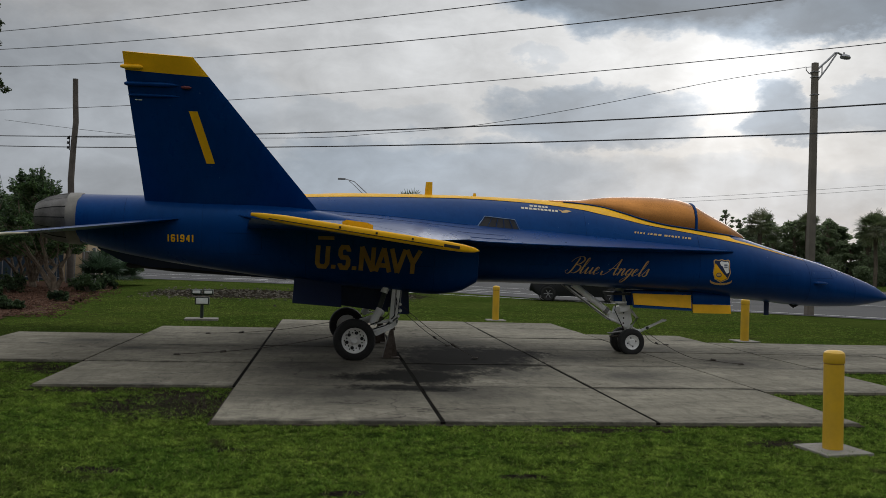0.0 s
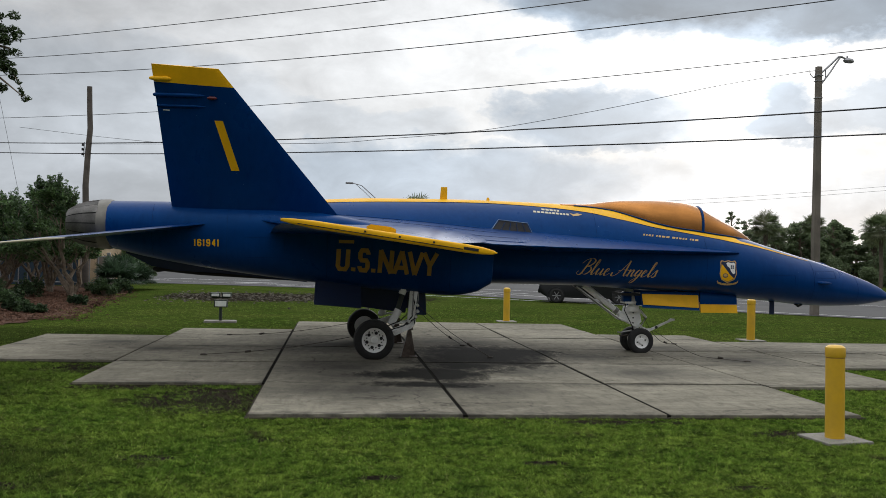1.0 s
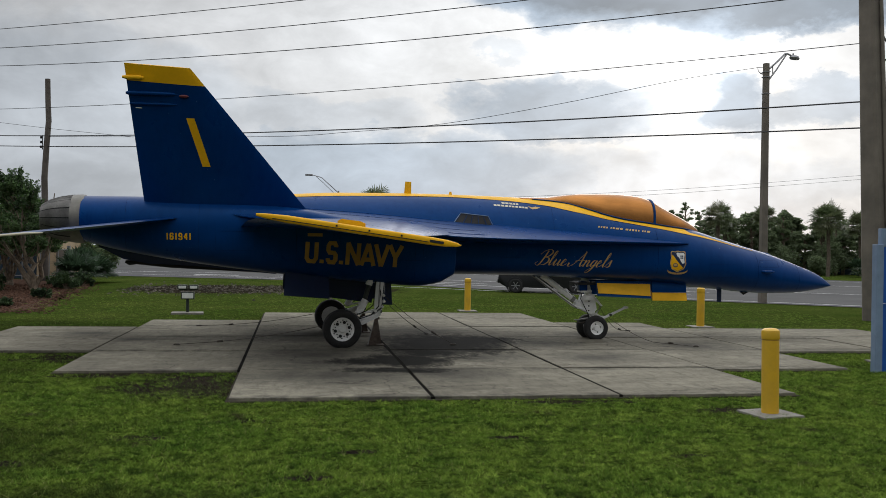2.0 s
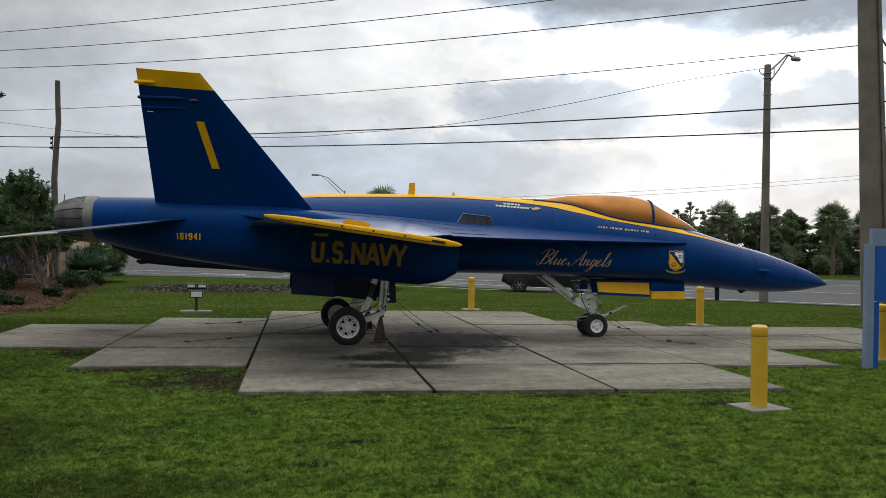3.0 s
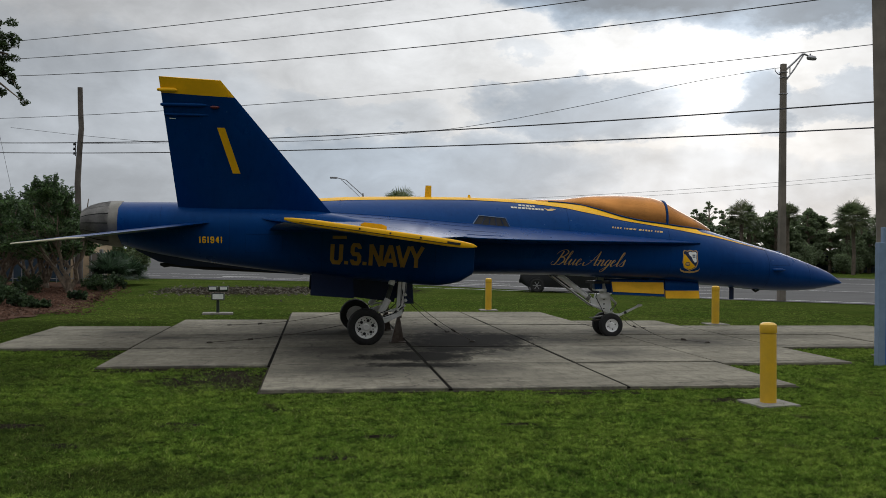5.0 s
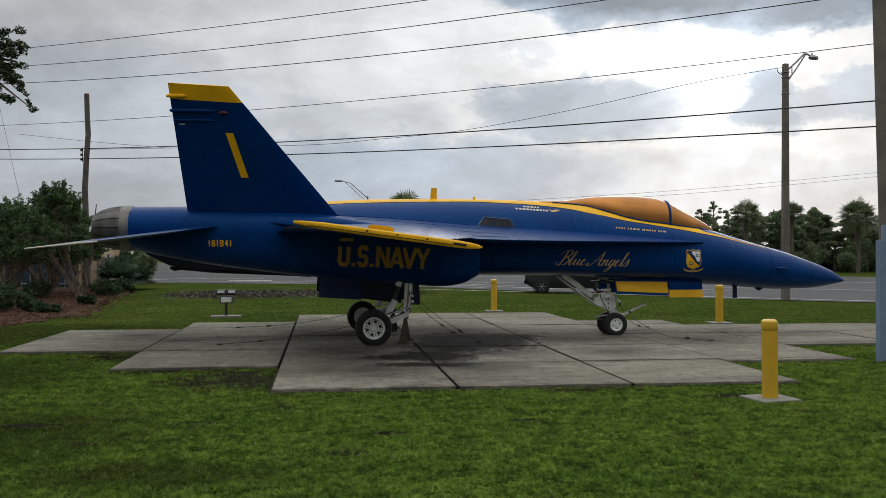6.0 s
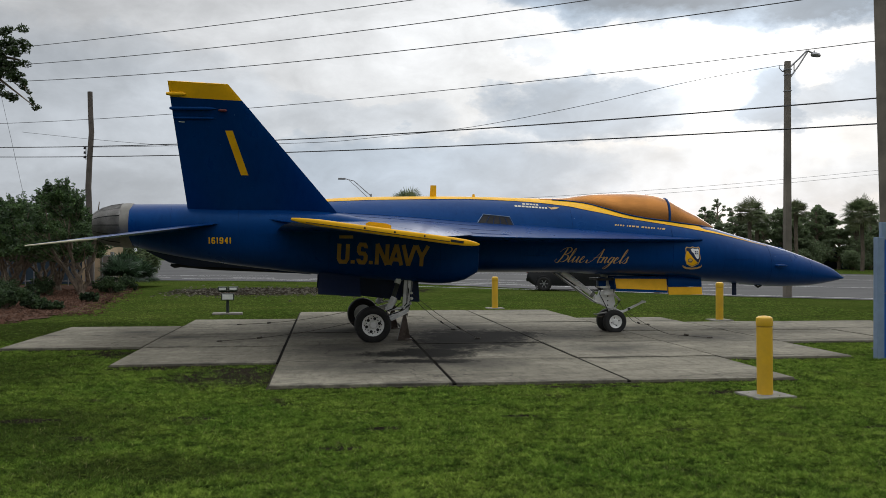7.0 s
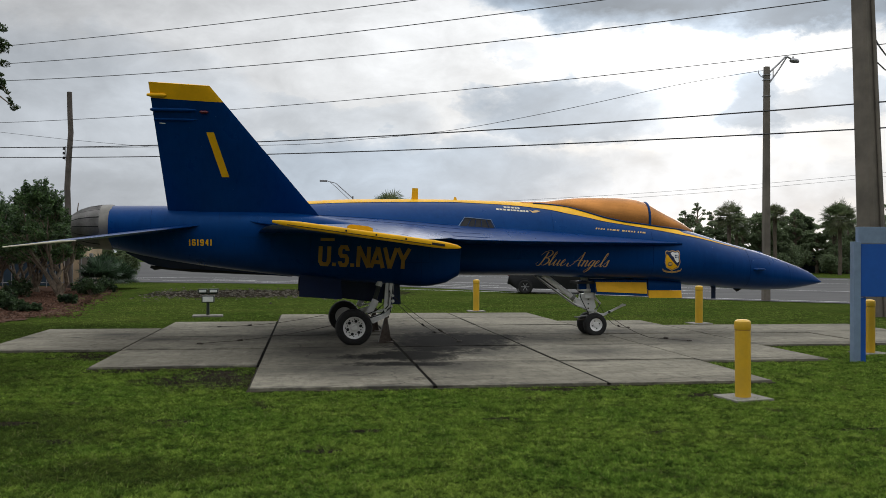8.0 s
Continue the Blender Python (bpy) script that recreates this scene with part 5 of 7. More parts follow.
def wheel(parent, x, y, r, w, rim, side, holes):
    """Tyre, white rim and bolts; the open face looks to side."""
    at = Matrix.Translation((x, y, r - 0.012))
    tyre = part("tyre", move(lathe(tyre_profile(r, w, rim), 40, "Y"), at), RUBBER, parent, "black aircraft tyre")
    prof = [(0.0, 0.36), (0.055, 0.36), (0.06, 0.30), (0.07, 0.26), (rim * 0.55, 0.28), (rim * 0.85, 0.33), (rim * 0.93, 0.43), (rim * 1.03, 0.46), (rim * 1.04, 0.40), (rim, -0.42), (0.0, -0.42)]
    disc = lathe([(a, b * w) for a, b in prof], 40)
    disc.transform(Matrix.Rotation(radians(90 if side < 0 else -90), 4, "X"))
    wh = part("wheel_rim", move(disc, at), WHITE, tyre, "white painted wheel rim")
    for i in range(holes):
        a = 2 * math.pi * i / holes + 0.26
        for rr, hr, da in ((rim * 0.62, 0.030 if holes > 4 else 0.014, 0.0),) + (((rim * 0.80, 0.013, 0.22), (rim * 0.80, 0.013, -0.22), (rim * 0.64, 0.012, 0.52)) if holes > 4 else ()):
            p = Vector((x + rr * math.cos(a + da), y + side * w * 0.27, r - 0.012 + rr * math.sin(a + da)))
            # black discs on the rim stand in for shaded holes
            part("rim_hole", rod(p, p + Vector((0, side * w * 0.06, 0)), hr, hr, 10), BLACK, wh)
    part("hub_cap", rod((x, y + side * w * 0.30, r - 0.012), (x, y + side * w * 0.42, r - 0.012), 0.06, 0.052, 18), WHITE, wh)
    return tyre


main_gear = {}
for side in (-1, 1):
    y = side * 1.50
    leg = part("main_gear_leg", rod((0.745, side * 1.16, 1.42), (0.675, side * 1.28, 0.62), 0.055, 0.05, 14), WHITE, jet, "white painted main landing gear leg")
    wheel(leg, 0.0, side * 1.60, 0.358, 0.27, 0.210, side, 6)
    arm = tube([(0.69, side * 1.28, 0.60), (0.50, side * 1.30, 0.53), (0.28, side * 1.33, 0.44), (0.0, side * 1.40, 0.36)], [0.05, 0.05, 0.06, 0.05], 12)
    rod((0.0, side * 1.36, 0.373), (0.0, side * 1.62, 0.373), 0.05, bm=arm)
    part("trailing_arm", arm, WHITE, leg, "white trailing arm")
    part("shock_strut", rod((0.545, side * 1.2, 1.20), (0.43, side * 1.26, 0.84), 0.045), GREEN_IRON, leg, "dark shock strut rod")
    part("shock_cylinder", rod((0.455, side * 1.26, 0.86), (0.315, side * 1.31, 0.60), 0.068, 0.066), WHITE, leg)
    part("shock_collar", rod((0.56, side * 1.2, 1.27), (0.515, side * 1.21, 1.14), 0.066), WHITE, leg)
    part("side_brace", rod((0.30, side * 1.34, 0.615), (0.66, side * 1.32, 0.645), 0.018, bm=rod((0.30, side * 1.24, 0.585), (0.70, side * 1.24, 0.70), 0.016)), WHITE, leg)
    fork = plate([(0.70, side * 1.33, 0.575), (0.69, side * 1.33, 0.535), (0.40, side * 1.36, 0.40), (0.24, side * 1.36, 0.44), (0.42, side * 1.34, 0.53)], 0.05)
    part("torque_link", fork, WHITE, leg, smooth=False)
    part("brake_hose", tube([(0.68, side * 1.24, 1.25), (0.74, side * 1.30, 1.0), (0.70, side * 1.33, 0.75), (0.55, side * 1.36, 0.58), (0.2, side * 1.42, 0.48)], 0.011, 6), BLACK, leg)
    part("trunnion", rod((0.535, side * 1.22, 1.22), (0.535, side * 1.30, 1.22), 0.06, 0.05, 14), WHITE, leg, "white trunnion boss")
    part("wheel_fork", rod((0.20, side * 1.42, 0.44), (0.66, side * 1.34, 0.585), 0.022, 0.028, 10), WHITE, leg)
    for i, (px_, pz_) in enumerate(((0.800, 0.0), (0.825, 0.03))):
        part("hydraulic_line", tube([(px_, side * 1.22, 1.30), (px_ - 0.02, side * 1.27, 1.0 + pz_), (px_ - 0.05, side * 1.33, 0.72), (px_ - 0.22, side * 1.36, 0.60)], 0.009, 6), STEEL if i else BLACK, leg)
    # forged web down the leg, with its lugs
    web = plate([(0.675, side * 1.235, 1.40), (0.62, side * 1.335, 0.74), (0.615, side * 1.345, 0.60), (0.735, side * 1.345, 0.57), (0.765, side * 1.335, 0.66), (0.76, side * 1.31, 0.86), (0.825, side * 1.235, 1.40)], 0.06)
    part("leg_web", web, WHITE, leg, "white forged web of the leg", smooth=False)
    groove = plate([(0.725, side * 1.245, 1.36), (0.685, side * 1.34, 0.78), (0.705, side * 1.34, 0.78), (0.75, side * 1.245, 1.36)], 0.012)
    part("web_groove", move(groove, Matrix.Translation((0, side * 0.004, 0))), STEEL, leg, smooth=False)
    for px_, pz_, r_ in ((0.795, 0.95, 0.030), (0.80, 0.84, 0.034), (0.77, 0.74, 0.028), (0.64, 0.66, 0.036)):
        part("leg_lug", rod((px_, side * 1.26, pz_), (px_, side * 1.36, pz_), r_, r_ * 0.8, 10), WHITE, leg)
    part("wiring_clip", box(0.735, side * 1.355 - 0.01, 0.62, 0.755, side * 1.355 + 0.01, 0.68, 0.003), BLACK, leg, smooth=False)
    part("hydraulic_line", tube([(0.66, side * 1.24, 1.36), (0.62, side * 1.30, 1.05), (0.60, side * 1.35, 0.78), (0.46, side * 1.38, 0.66), (0.30, side * 1.40, 0.60), (0.12, side * 1.42, 0.50)], 0.010, 6), BLACK, leg)
    part("rear_gear_door", plate([(-1.04, side * 1.18, 1.36), (-1.06, side * 1.30, 0.94), (-0.22, side * 1.32, 0.885), (-0.24, side * 1.20, 1.36)], 0.03), BLUE_DARK, jet, "blue main gear door hanging open", smooth=False)
    part("front_gear_door", plate([(0.76, side * 1.02, 1.30), (0.72, side * 0.98, 0.76), (1.0, side * 0.98, 0.755), (0.96, side * 1.02, 1.30)], 0.03), BLUE_DARK, jet, "narrow dark-blue gear door", smooth=False)
    part("inner_gear_door", plate([(-0.30, side * 0.55, 1.36), (-0.32, side * 0.50, 0.88), (0.66, side * 0.50, 0.76), (0.70, side * 0.55, 1.34)], 0.03), BLUE_DARK, jet, "dark-blue inner gear door", smooth=False)

leg = part("nose_gear_leg", rod((5.20, 0, 1.45), (5.42, 0, 0.52), 0.085, 0.07, 14), WHITE, jet, "white painted nose landing gear leg")
rod((5.42, -0.28, 0.246), (5.42, 0.28, 0.246), 0.04, bm=(ax := rod((5.40, 0, 0.62), (5.44, 0, 0.24), 0.06, 0.055)))
part("nose_axle", ax, WHITE, leg)
for side in (-1, 1):
    wheel(leg, 5.42, side * 0.225, 0.258, 0.17, 0.138, side, 4)
part("scissor_plate", plate([(5.16, -0.11, 0.92), (5.42, -0.11, 0.95), (5.48, -0.11, 0.62), (5.36, -0.11, 0.52), (5.08, -0.11, 0.66)], -0.2), WHITE, leg, "white gusset plate", smooth=False)
part("drag_brace", rod((4.28, -0.05, 1.34), (5.14, -0.05, 0.71), 0.066, 0.050, 14), WHITE, leg, "white drag brace strut")
part("retraction_link", tube([(4.10, -0.14, 1.30), (4.95, -0.14, 0.70), (5.14, -0.12, 0.64)], 0.028, 8), WHITE, leg)
part("launch_bar", tube([(5.58, -0.06, 0.41), (5.66, -0.06, 0.445), (6.05, -0.06, 0.625), (6.12, -0.06, 0.665), (6.20, -0.06, 0.668)], [0.045, 0.030, 0.026, 0.034, 0.018], 8), WHITE, leg, "pale worn launch bar")
part("launch_bar_link", tube([(5.50, -0.03, 0.52), (5.60, -0.04, 0.47), (5.72, -0.06, 0.47)], 0.018, 6), WHITE, leg)
part("bar_clamp", rod((5.80, -0.10, 0.51), (5.80, -0.02, 0.51), 0.030, 0.030, 10), GREEN_IRON, leg)
part("holdback_fitting", tube([(5.28, -0.1, 0.44), (5.12, -0.12, 0.42), (5.04, -0.12, 0.40), (4.98, -0.10, 0.41)], [0.025, 0.02, 0.016, 0.01], 8), STEEL, leg)
part("holdback_fitting", tube([(5.22, -0.14, 0.36), (5.08, -0.16, 0.34), (5.0, -0.15, 0.35)], [0.02, 0.016, 0.01], 8), CHAIN, leg)
part("brace_collar", rod((4.93, -0.05, 0.864), (4.99, -0.05, 0.820), 0.070, 0.068, 14), STEEL, leg, "steel collar on the brace")
part("brace_lug", rod((5.06, -0.13, 0.73), (5.06, 0.03, 0.73), 0.06, 0.06, 12), WHITE, leg)
part("retraction_link", rod((4.02, -0.16, 1.33), (5.02, -0.16, 0.655), 0.014, 0.014, 8), STEEL, leg)
for z_ in (0.60, 0.70, 0.80):
    part("gusset_bolt", rod((5.30, -0.12, z_), (5.30, -0.095, z_), 0.016, 0.016, 8), BLACK, leg)
part("torque_link", tube([(5.47, 0.0, 0.86), (5.62, 0.0, 0.70), (5.49, 0.0, 0.50)], [0.03, 0.026, 0.03], 8), WHITE, leg)
part("brake_hose", tube([(5.16, -0.13, 1.1), (5.10, -0.16, 0.85), (5.22, -0.17, 0.62), (5.34, -0.14, 0.40)], 0.009, 6), BLACK, leg)
part("data_plate", box(5.10, -0.19, 0.985, 5.27, -0.175, 1.03, 0.004), WHITE, leg, "white placard on the gear leg", smooth=False)
part("data_plate", box(5.18, -0.215, 0.83, 5.34, -0.20, 0.91, 0.004), WHITE, leg, "white placard on the gear leg", smooth=False)
part("approach_light", box(5.06, -0.20, 1.02, 5.24, -0.02, 1.22, 0.03), BLUE, leg, "blue lamp box on the gear leg")
part("leg_bracket", box(5.10, -0.12, 0.985, 5.36, 0.10, 1.03, 0.01), WHITE, leg, smooth=False)
for y in (-0.34, 0.34):
    o = 0.008 if y > 0 else -0.008
    door = part("nose_gear_door", plate([(5.36, y, 1.24), (5.37, y * 1.30, 0.93), (6.56, y * 1.30, 0.885), (6.58, y, 1.24)], 0.025), BLUE, jet, "long blue and yellow nose gear door", smooth=False)
    part("door_stripe", plate([(5.375, y * 1.055 + o * 2, 1.195), (5.385, y * 1.25 + o * 2, 0.985), (6.545, y * 1.25 + o * 2, 0.935), (6.555, y * 1.055 + o * 2, 1.185)], 0.008), YELLOW, door, "yellow door panel", smooth=False)
    rings = []
    for x in (6.595, 7.37):
        ring = [(x, y * (0.9 + 0.25 * math.sin(math.pi * s * 0.55)), 1.33 - 0.32 * s) for s in np.linspace(0, 1, 8)]
        rings.append(ring + [(x, yy - 0.03 * (1 if y > 0 else -1), zz) for _, yy, zz in ring[::-1]])
    door = part("forward_gear_door", skin(rings), BLUE, jet, "curved forward nose gear door")
    rings = [[(x, y * 1.14, 1.006), (x, y * 1.27, 0.84), (x, y * 1.27 - o * 3, 0.84), (x, y * 1.14 - o * 3, 1.006)] for x in (6.595, 7.37)]
    part("door_stripe", skin(rings), YELLOW, door, "yellow lower door panel", smooth=False)
# flat black plate in place of the open bay's shade
part("nose_bay_shade_plate", box(5.0, -0.3, 1.15, 7.4, 0.3, 1.2), BLACK, jet, "black plate standing in for the shaded wheel bay", smooth=False)

# ---- things on and round the pad ----


def jet_at(x, y, z):
    return JET @ Vector((x, y, z))


def jack_stand(x, y):
    ob = thing("jack_stand", "rusty dark steel stand propping the landing gear", "stand", Matrix.Translation(jet_at(x, y, 0.018)), "stands under the main gear")
    for s, m_ in ((-1, RUST), (1, RUST)):
        part("leg_plate", plate([(-0.13 + 0.11 * (s > 0), 0.09 * s, 0), (0.02 + 0.12 * (s > 0), 0.09 * s, 0), (0.05, 0.03 * s, 0.50), (0.0, 0.03 * s, 0.50)], 0.03 * s), m_, ob, smooth=False)
    # pale steel puts the light on the left plate into its colour
    part("brace_plate", plate([(-0.15, -0.12, 0.0), (-0.11, -0.12, 0.0), (0.005, -0.05, 0.47), (-0.02, -0.05, 0.47)], 0.012), STEEL, ob, "brace coloured pale as if lit", smooth=False)
    part("base_plate", box(-0.15, -0.12, 0.0, 0.17, 0.12, 0.012, 0.004), RUST, ob, smooth=False)
    part("saddle", box(-0.03, -0.06, 0.48, 0.08, 0.06, 0.53, 0.01), RUST, ob, smooth=False)
    return ob


jack_stand(0.645, -1.26)
jack_stand(0.645, 1.26)


def tie_down(a, b, sag=0.07, name="tie_down_chain"):
    """A chain from the gear (jet coordinates) to a ring in the pad (world)."""
    p, q = jet_at(*a), Vector((b[0], b[1], 0.038))
    ob = thing(name, "thin dark tie-down chain from the gear to the pad", "chain", Matrix.Translation(q), "tie-down chains")
    pts = [p.lerp(q, s) - q - Vector((0, 0, sag * math.sin(math.pi * s))) for s in np.linspace(0, 1, 16)]
    pts = [Vector((v.x, v.y, max(v.z, -0.008))) for v in pts]
    part("chain", tube(pts, 0.0055, 6), CHAIN, ob)
    mid = pts[11] + Vector((0, 0, 0.055 + 0.015 * (sag > 0.1)))
    d = (pts[10] - pts[12]).normalized()
    part("tensioner", rod(mid - d * 0.05 - Vector((0, 0, 0.055)), mid + d * 0.05 - Vector((0, 0, 0.05)), 0.018, 0.022, 8), CHAIN, ob)
    ring = [(0.05 * math.cos(t), 0.05 * math.sin(t), 0.0) for t in np.linspace(0, 6.28, 13)]
    part("pad_ring", tube(ring, 0.011, 6), CHAIN, ob)
    return ob


for a, b, *more in (((0.75, -1.1, 1.0), (3.71, 15.61)), ((0.75, -0.95, 0.95), (3.48, 17.66)), ((-0.2, 1.2, 0.45), (-1.42, 19.45)), ((-0.1, -1.2, 0.42), (-1.37, 15.54)), ((5.5, 0.1, 0.9), (8.32, 18.59), 0.25), ((5.75, -0.1, 0.45), (8.46, 15.29), 0.2)):
    tie_down(a, b, *more)


def bollard():
    ob = thing("bollard", "bright yellow plastic-sleeved bollard on a square concrete footing", "bollard", group="bollards round the jet")
    part("post", lathe([(0.098, 0.0), (0.098, 0.86)], 32), BOLLARD, ob)
    # shallow recess, its shade deepened by the darker yellow
    part("band", lathe([(0.0955, 0.858), (0.0955, 0.872)], 32), YELLOW_SHADED, ob, "dull seam under the cap, darkened as a shaded recess")
    part("cap", lathe([(0.10, 0.872), (0.103, 0.88), (0.103, 0.955), (0.098, 0.975), (0.07, 0.995), (0.0, 1.003)], 32), BOLLARD, ob)
    part("footing", box(-0.27, -0.27, -0.08, 0.27, 0.27, 0.012, 0.012), CEMENT, ob, "pale concrete footing", smooth=False)
    return ob


first = bollard()
first.matrix_basis = pose(6.29, 8.62, -0.02, 0, -0.6, 8)
for x, y, r in ((10.95, 20.4, 3), (5.86, 25.7, 0), (11.14, 13.28, 5)):
    copy_thing(first, pose(x, y, -0.02, 0, 0, r))


def flood_light(x, y):
    ob = thing("flood_light", "cluster of three dark floodlights on a short post and concrete base", "floodlight", pose(x, y, GRASS_Z, 0, 0, 5))
    part("base", box(-0.42, -0.25, -0.05, 0.42, 0.25, 0.05, 0.015), CEMENT, ob, "pale concrete base", smooth=False)
    part("post", rod((0, 0, 0.05), (0, 0, 0.46), 0.045, 0.04), GREEN_IRON, ob)
    part("cross_bar", rod((-0.24, 0, 0.66), (0.24, 0, 0.66), 0.022), GREEN_IRON, ob)
    for dx, z, w, h in ((-0.145, 0.73, 0.13, 0.062), (0.15, 0.73, 0.13, 0.062), (0.0, 0.50, 0.18, 0.10)):
        head = part("lamp_head", box(dx - w, -0.06, z - h, dx + w, 0.12, z + h, 0.015), GREEN_IRON, ob, "dark lamp housing", smooth=False)
        part("lens", box(dx - w + 0.032, -0.068, z - h + 0.026, dx + w - 0.032, -0.058, z + h - 0.026, 0.003), LENS, head, "pale glass lens", smooth=False)
    return ob


flood_light(-2.23, 23.9)


def sign_board():
    ob = thing("sign_board", "large blue sign panel on blue-grey square posts", "sign", pose(10.075, 12.08, GRASS_Z, 0, 0, -4))
    part("post", box(-0.06, -0.07, 0, 0.06, 0.07, 2.078, 0.008), SIGN_GREY, ob, "blue-grey square post", smooth=False)
    part("inner_post", box(0.064, 0.0, 0, 0.19, 0.12, 1.12, 0.006), SIGN_BLUE, ob, "blue inner post", smooth=False)
    part("post", box(2.36, -0.07, 0, 2.48, 0.07, 2.078, 0.008), SIGN_GREY, ob, "blue-grey square post", smooth=False)
    part("panel", box(0.085, -0.03, 1.13, 2.35, 0.05, 2.04, 0.006), SIGN_BLUE, ob, "plain blue panel", smooth=False)
    part("panel_edge", box(0.064, -0.02, 1.13, 0.084, 0.06, 2.04, 0.004), SIGN_GREY, ob, smooth=False)
    part("header", box(0.03, -0.036, 2.045, 2.36, 0.06, 2.335, 0.006), SIGN_GREY, ob, "grey-blue header board", smooth=False)
    return ob


sign_board()


# ---- poles and cables ----
def square_pole(name, label, x, y, z1, w0, w1, turn, lean=0.0):
    ob = thing(name, label, "pole", pose(x, y, GRASS_Z, 0, lean, turn))
    rings = []
    for z, w in ((-0.3, w0), (z1, w1)):
        c = w * 0.12
        rings.append([(sx * (w / 2 - (c if i else 0)), sy * (w / 2 - (0 if i else c)), z) for sx, sy, i in ((-1, -1, 1), (1, -1, 1), (1, -1, 0), (1, 1, 0), (1, 1, 1), (-1, 1, 1), (-1, 1, 0), (-1, -1, 0))])
    part("shaft", skin(rings), POLE, ob, smooth=False)
    return ob


big = square_pole("utility_pole", "tall square concrete transmission pole with cables", 17.585, 22.75, 17.0, 0.66, 0.40, 18, -3.2)
part("conduit", rod((0.02, -0.385, 0), (0.02, -0.275, 14), 0.045), POLE, big, "grey conduit up the pole")
part("cable_loop", tube([(0.35, 0, 8.6), (0.5, -0.1, 8.2), (0.75, -0.15, 7.9), (1.3, -0.2, 7.7), (2.6, -0.6, 7.8)], 0.022, 6), WIRE, big)
part("cable_loop", tube([(0.33, 0, 8.5), (0.38, -0.1, 7.7), (0.7, -0.15, 7.45), (1.4, -0.2, 7.5)], 0.02, 6), WIRE, big)
part("bracket", box(0.2, -0.1, 8.4, 0.42, 0.1, 8.65, 0.02), ALU, big, smooth=False)

lamp = square_pole("street_lamp", "concrete street lamp with a trussed metal arm", 18.665, 31.36, 9.4, 0.28, 0.20, 4)
part("arm", tube([(0.1, 0, 9.17), (0.5, -0.02, 9.53), (0.80, -0.03, 9.83), (0.90, -0.03, 9.84), (1.08, -0.03, 9.77)], 0.038, 8), ALU, lamp, "grey metal arm")
part("brace", tube([(0.1, 0, 8.74), (0.45, -0.02, 9.20), (0.76, -0.03, 9.66), (0.86, -0.03, 9.80)], 0.032, 8), ALU, lamp)
part("brace", rod((0.28, -0.01, 9.31), (0.28, -0.01, 8.98), 0.02), ALU, lamp)
head = move(lathe([(0.0, -0.09), (0.15, -0.08), (0.17, -0.03), (0.14, 0.04), (0.05, 0.08), (0, 0.085)], 20), Matrix.Translation((1.22, -0.03, 9.72)) @ Matrix.Rotation(radians(6), 4, "Y") @ Matrix.Diagonal((1.25, 0.9, 1, 1)))
part("lamp_head", head, ALU, lamp, "grey cobra-head lamp")
part("photocell", rod((1.16, -0.03, 9.79), (1.16, -0.03, 9.87), 0.035, 0.03, 10), ALU, lamp)
for z in (9.05, 8.85, 8.2):
    part("band", box(-0.125, -0.125, z, 0.125, 0.125, z + 0.03, 0.004), ALU, lamp, smooth=False)

part("cable_tail", tube([(-0.36, 0.03, 9.25), (-0.33, 0.03, 9.10), (-0.22, 0.03, 9.00), (-0.13, 0.03, 8.99)], [0.012, 0.014, 0.016, 0.03], 6), WIRE, lamp, "loose black cable end")
part("cable_hook", rod((-0.36, 0.03, 9.22), (-0.08, 0.03, 9.26), 0.012, 0.012, 6), ALU, lamp)

timber = thing("timber_pole", "weathered slightly bent timber utility pole", "pole", pose(-11.6, 44.6, GRASS_Z))
part("shaft", tube([(0.05, 0, -0.3), (0.02, 0, 3), (-0.05, 0, 5.0), (0.02, 0, 6.6), (0.10, 0, 7.8), (0.05, 0, 8.8), (0.02, 0, 9.85)], [0.17, 0.16, 0.15, 0.14, 0.135, 0.13, 0.125], 12), TIMBER, timber)
for z in (6.47, 6.70, 6.93):
    part("insulator", lathe([(0.0, z), (0.05, z), (0.06, z + 0.04), (0.035, z + 0.06), (0.055, z + 0.09), (0.03, z + 0.12), (0.0, z + 0.12)], 12), BLACK, timber).location = (-0.20, -0.12, 0)
part("insulator_bracket", rod((-0.14, -0.10, 6.4), (-0.14, -0.10, 7.1), 0.022), BLACK, timber)

far_lamp = thing("street_lamp", "distant thin street lamp on a curved arm", "street lamp", pose(4.0, 82, GRASS_Z))
part("pole", rod((0, 0, -0.2), (0, 0, 7.2), 0.09, 0.07, 8), ALU, far_lamp)
part("arm", tube([(0, 0, 7.0), (-0.8, 0, 7.7), (-1.6, 0, 8.4), (-2.4, 0, 8.6)], 0.045, 6), ALU, far_lamp)
part("arm", tube([(0, 0.3, 6.6), (-0.7, 0.3, 7.25), (-1.5, 0.3, 8.0), (-2.1, 0.3, 8.5)], 0.03, 6), ALU, far_lamp)
part("lamp_head", box(-3.1, -0.15, 8.52, -2.4, 0.15, 8.68, 0.03), ALU, far_lamp)


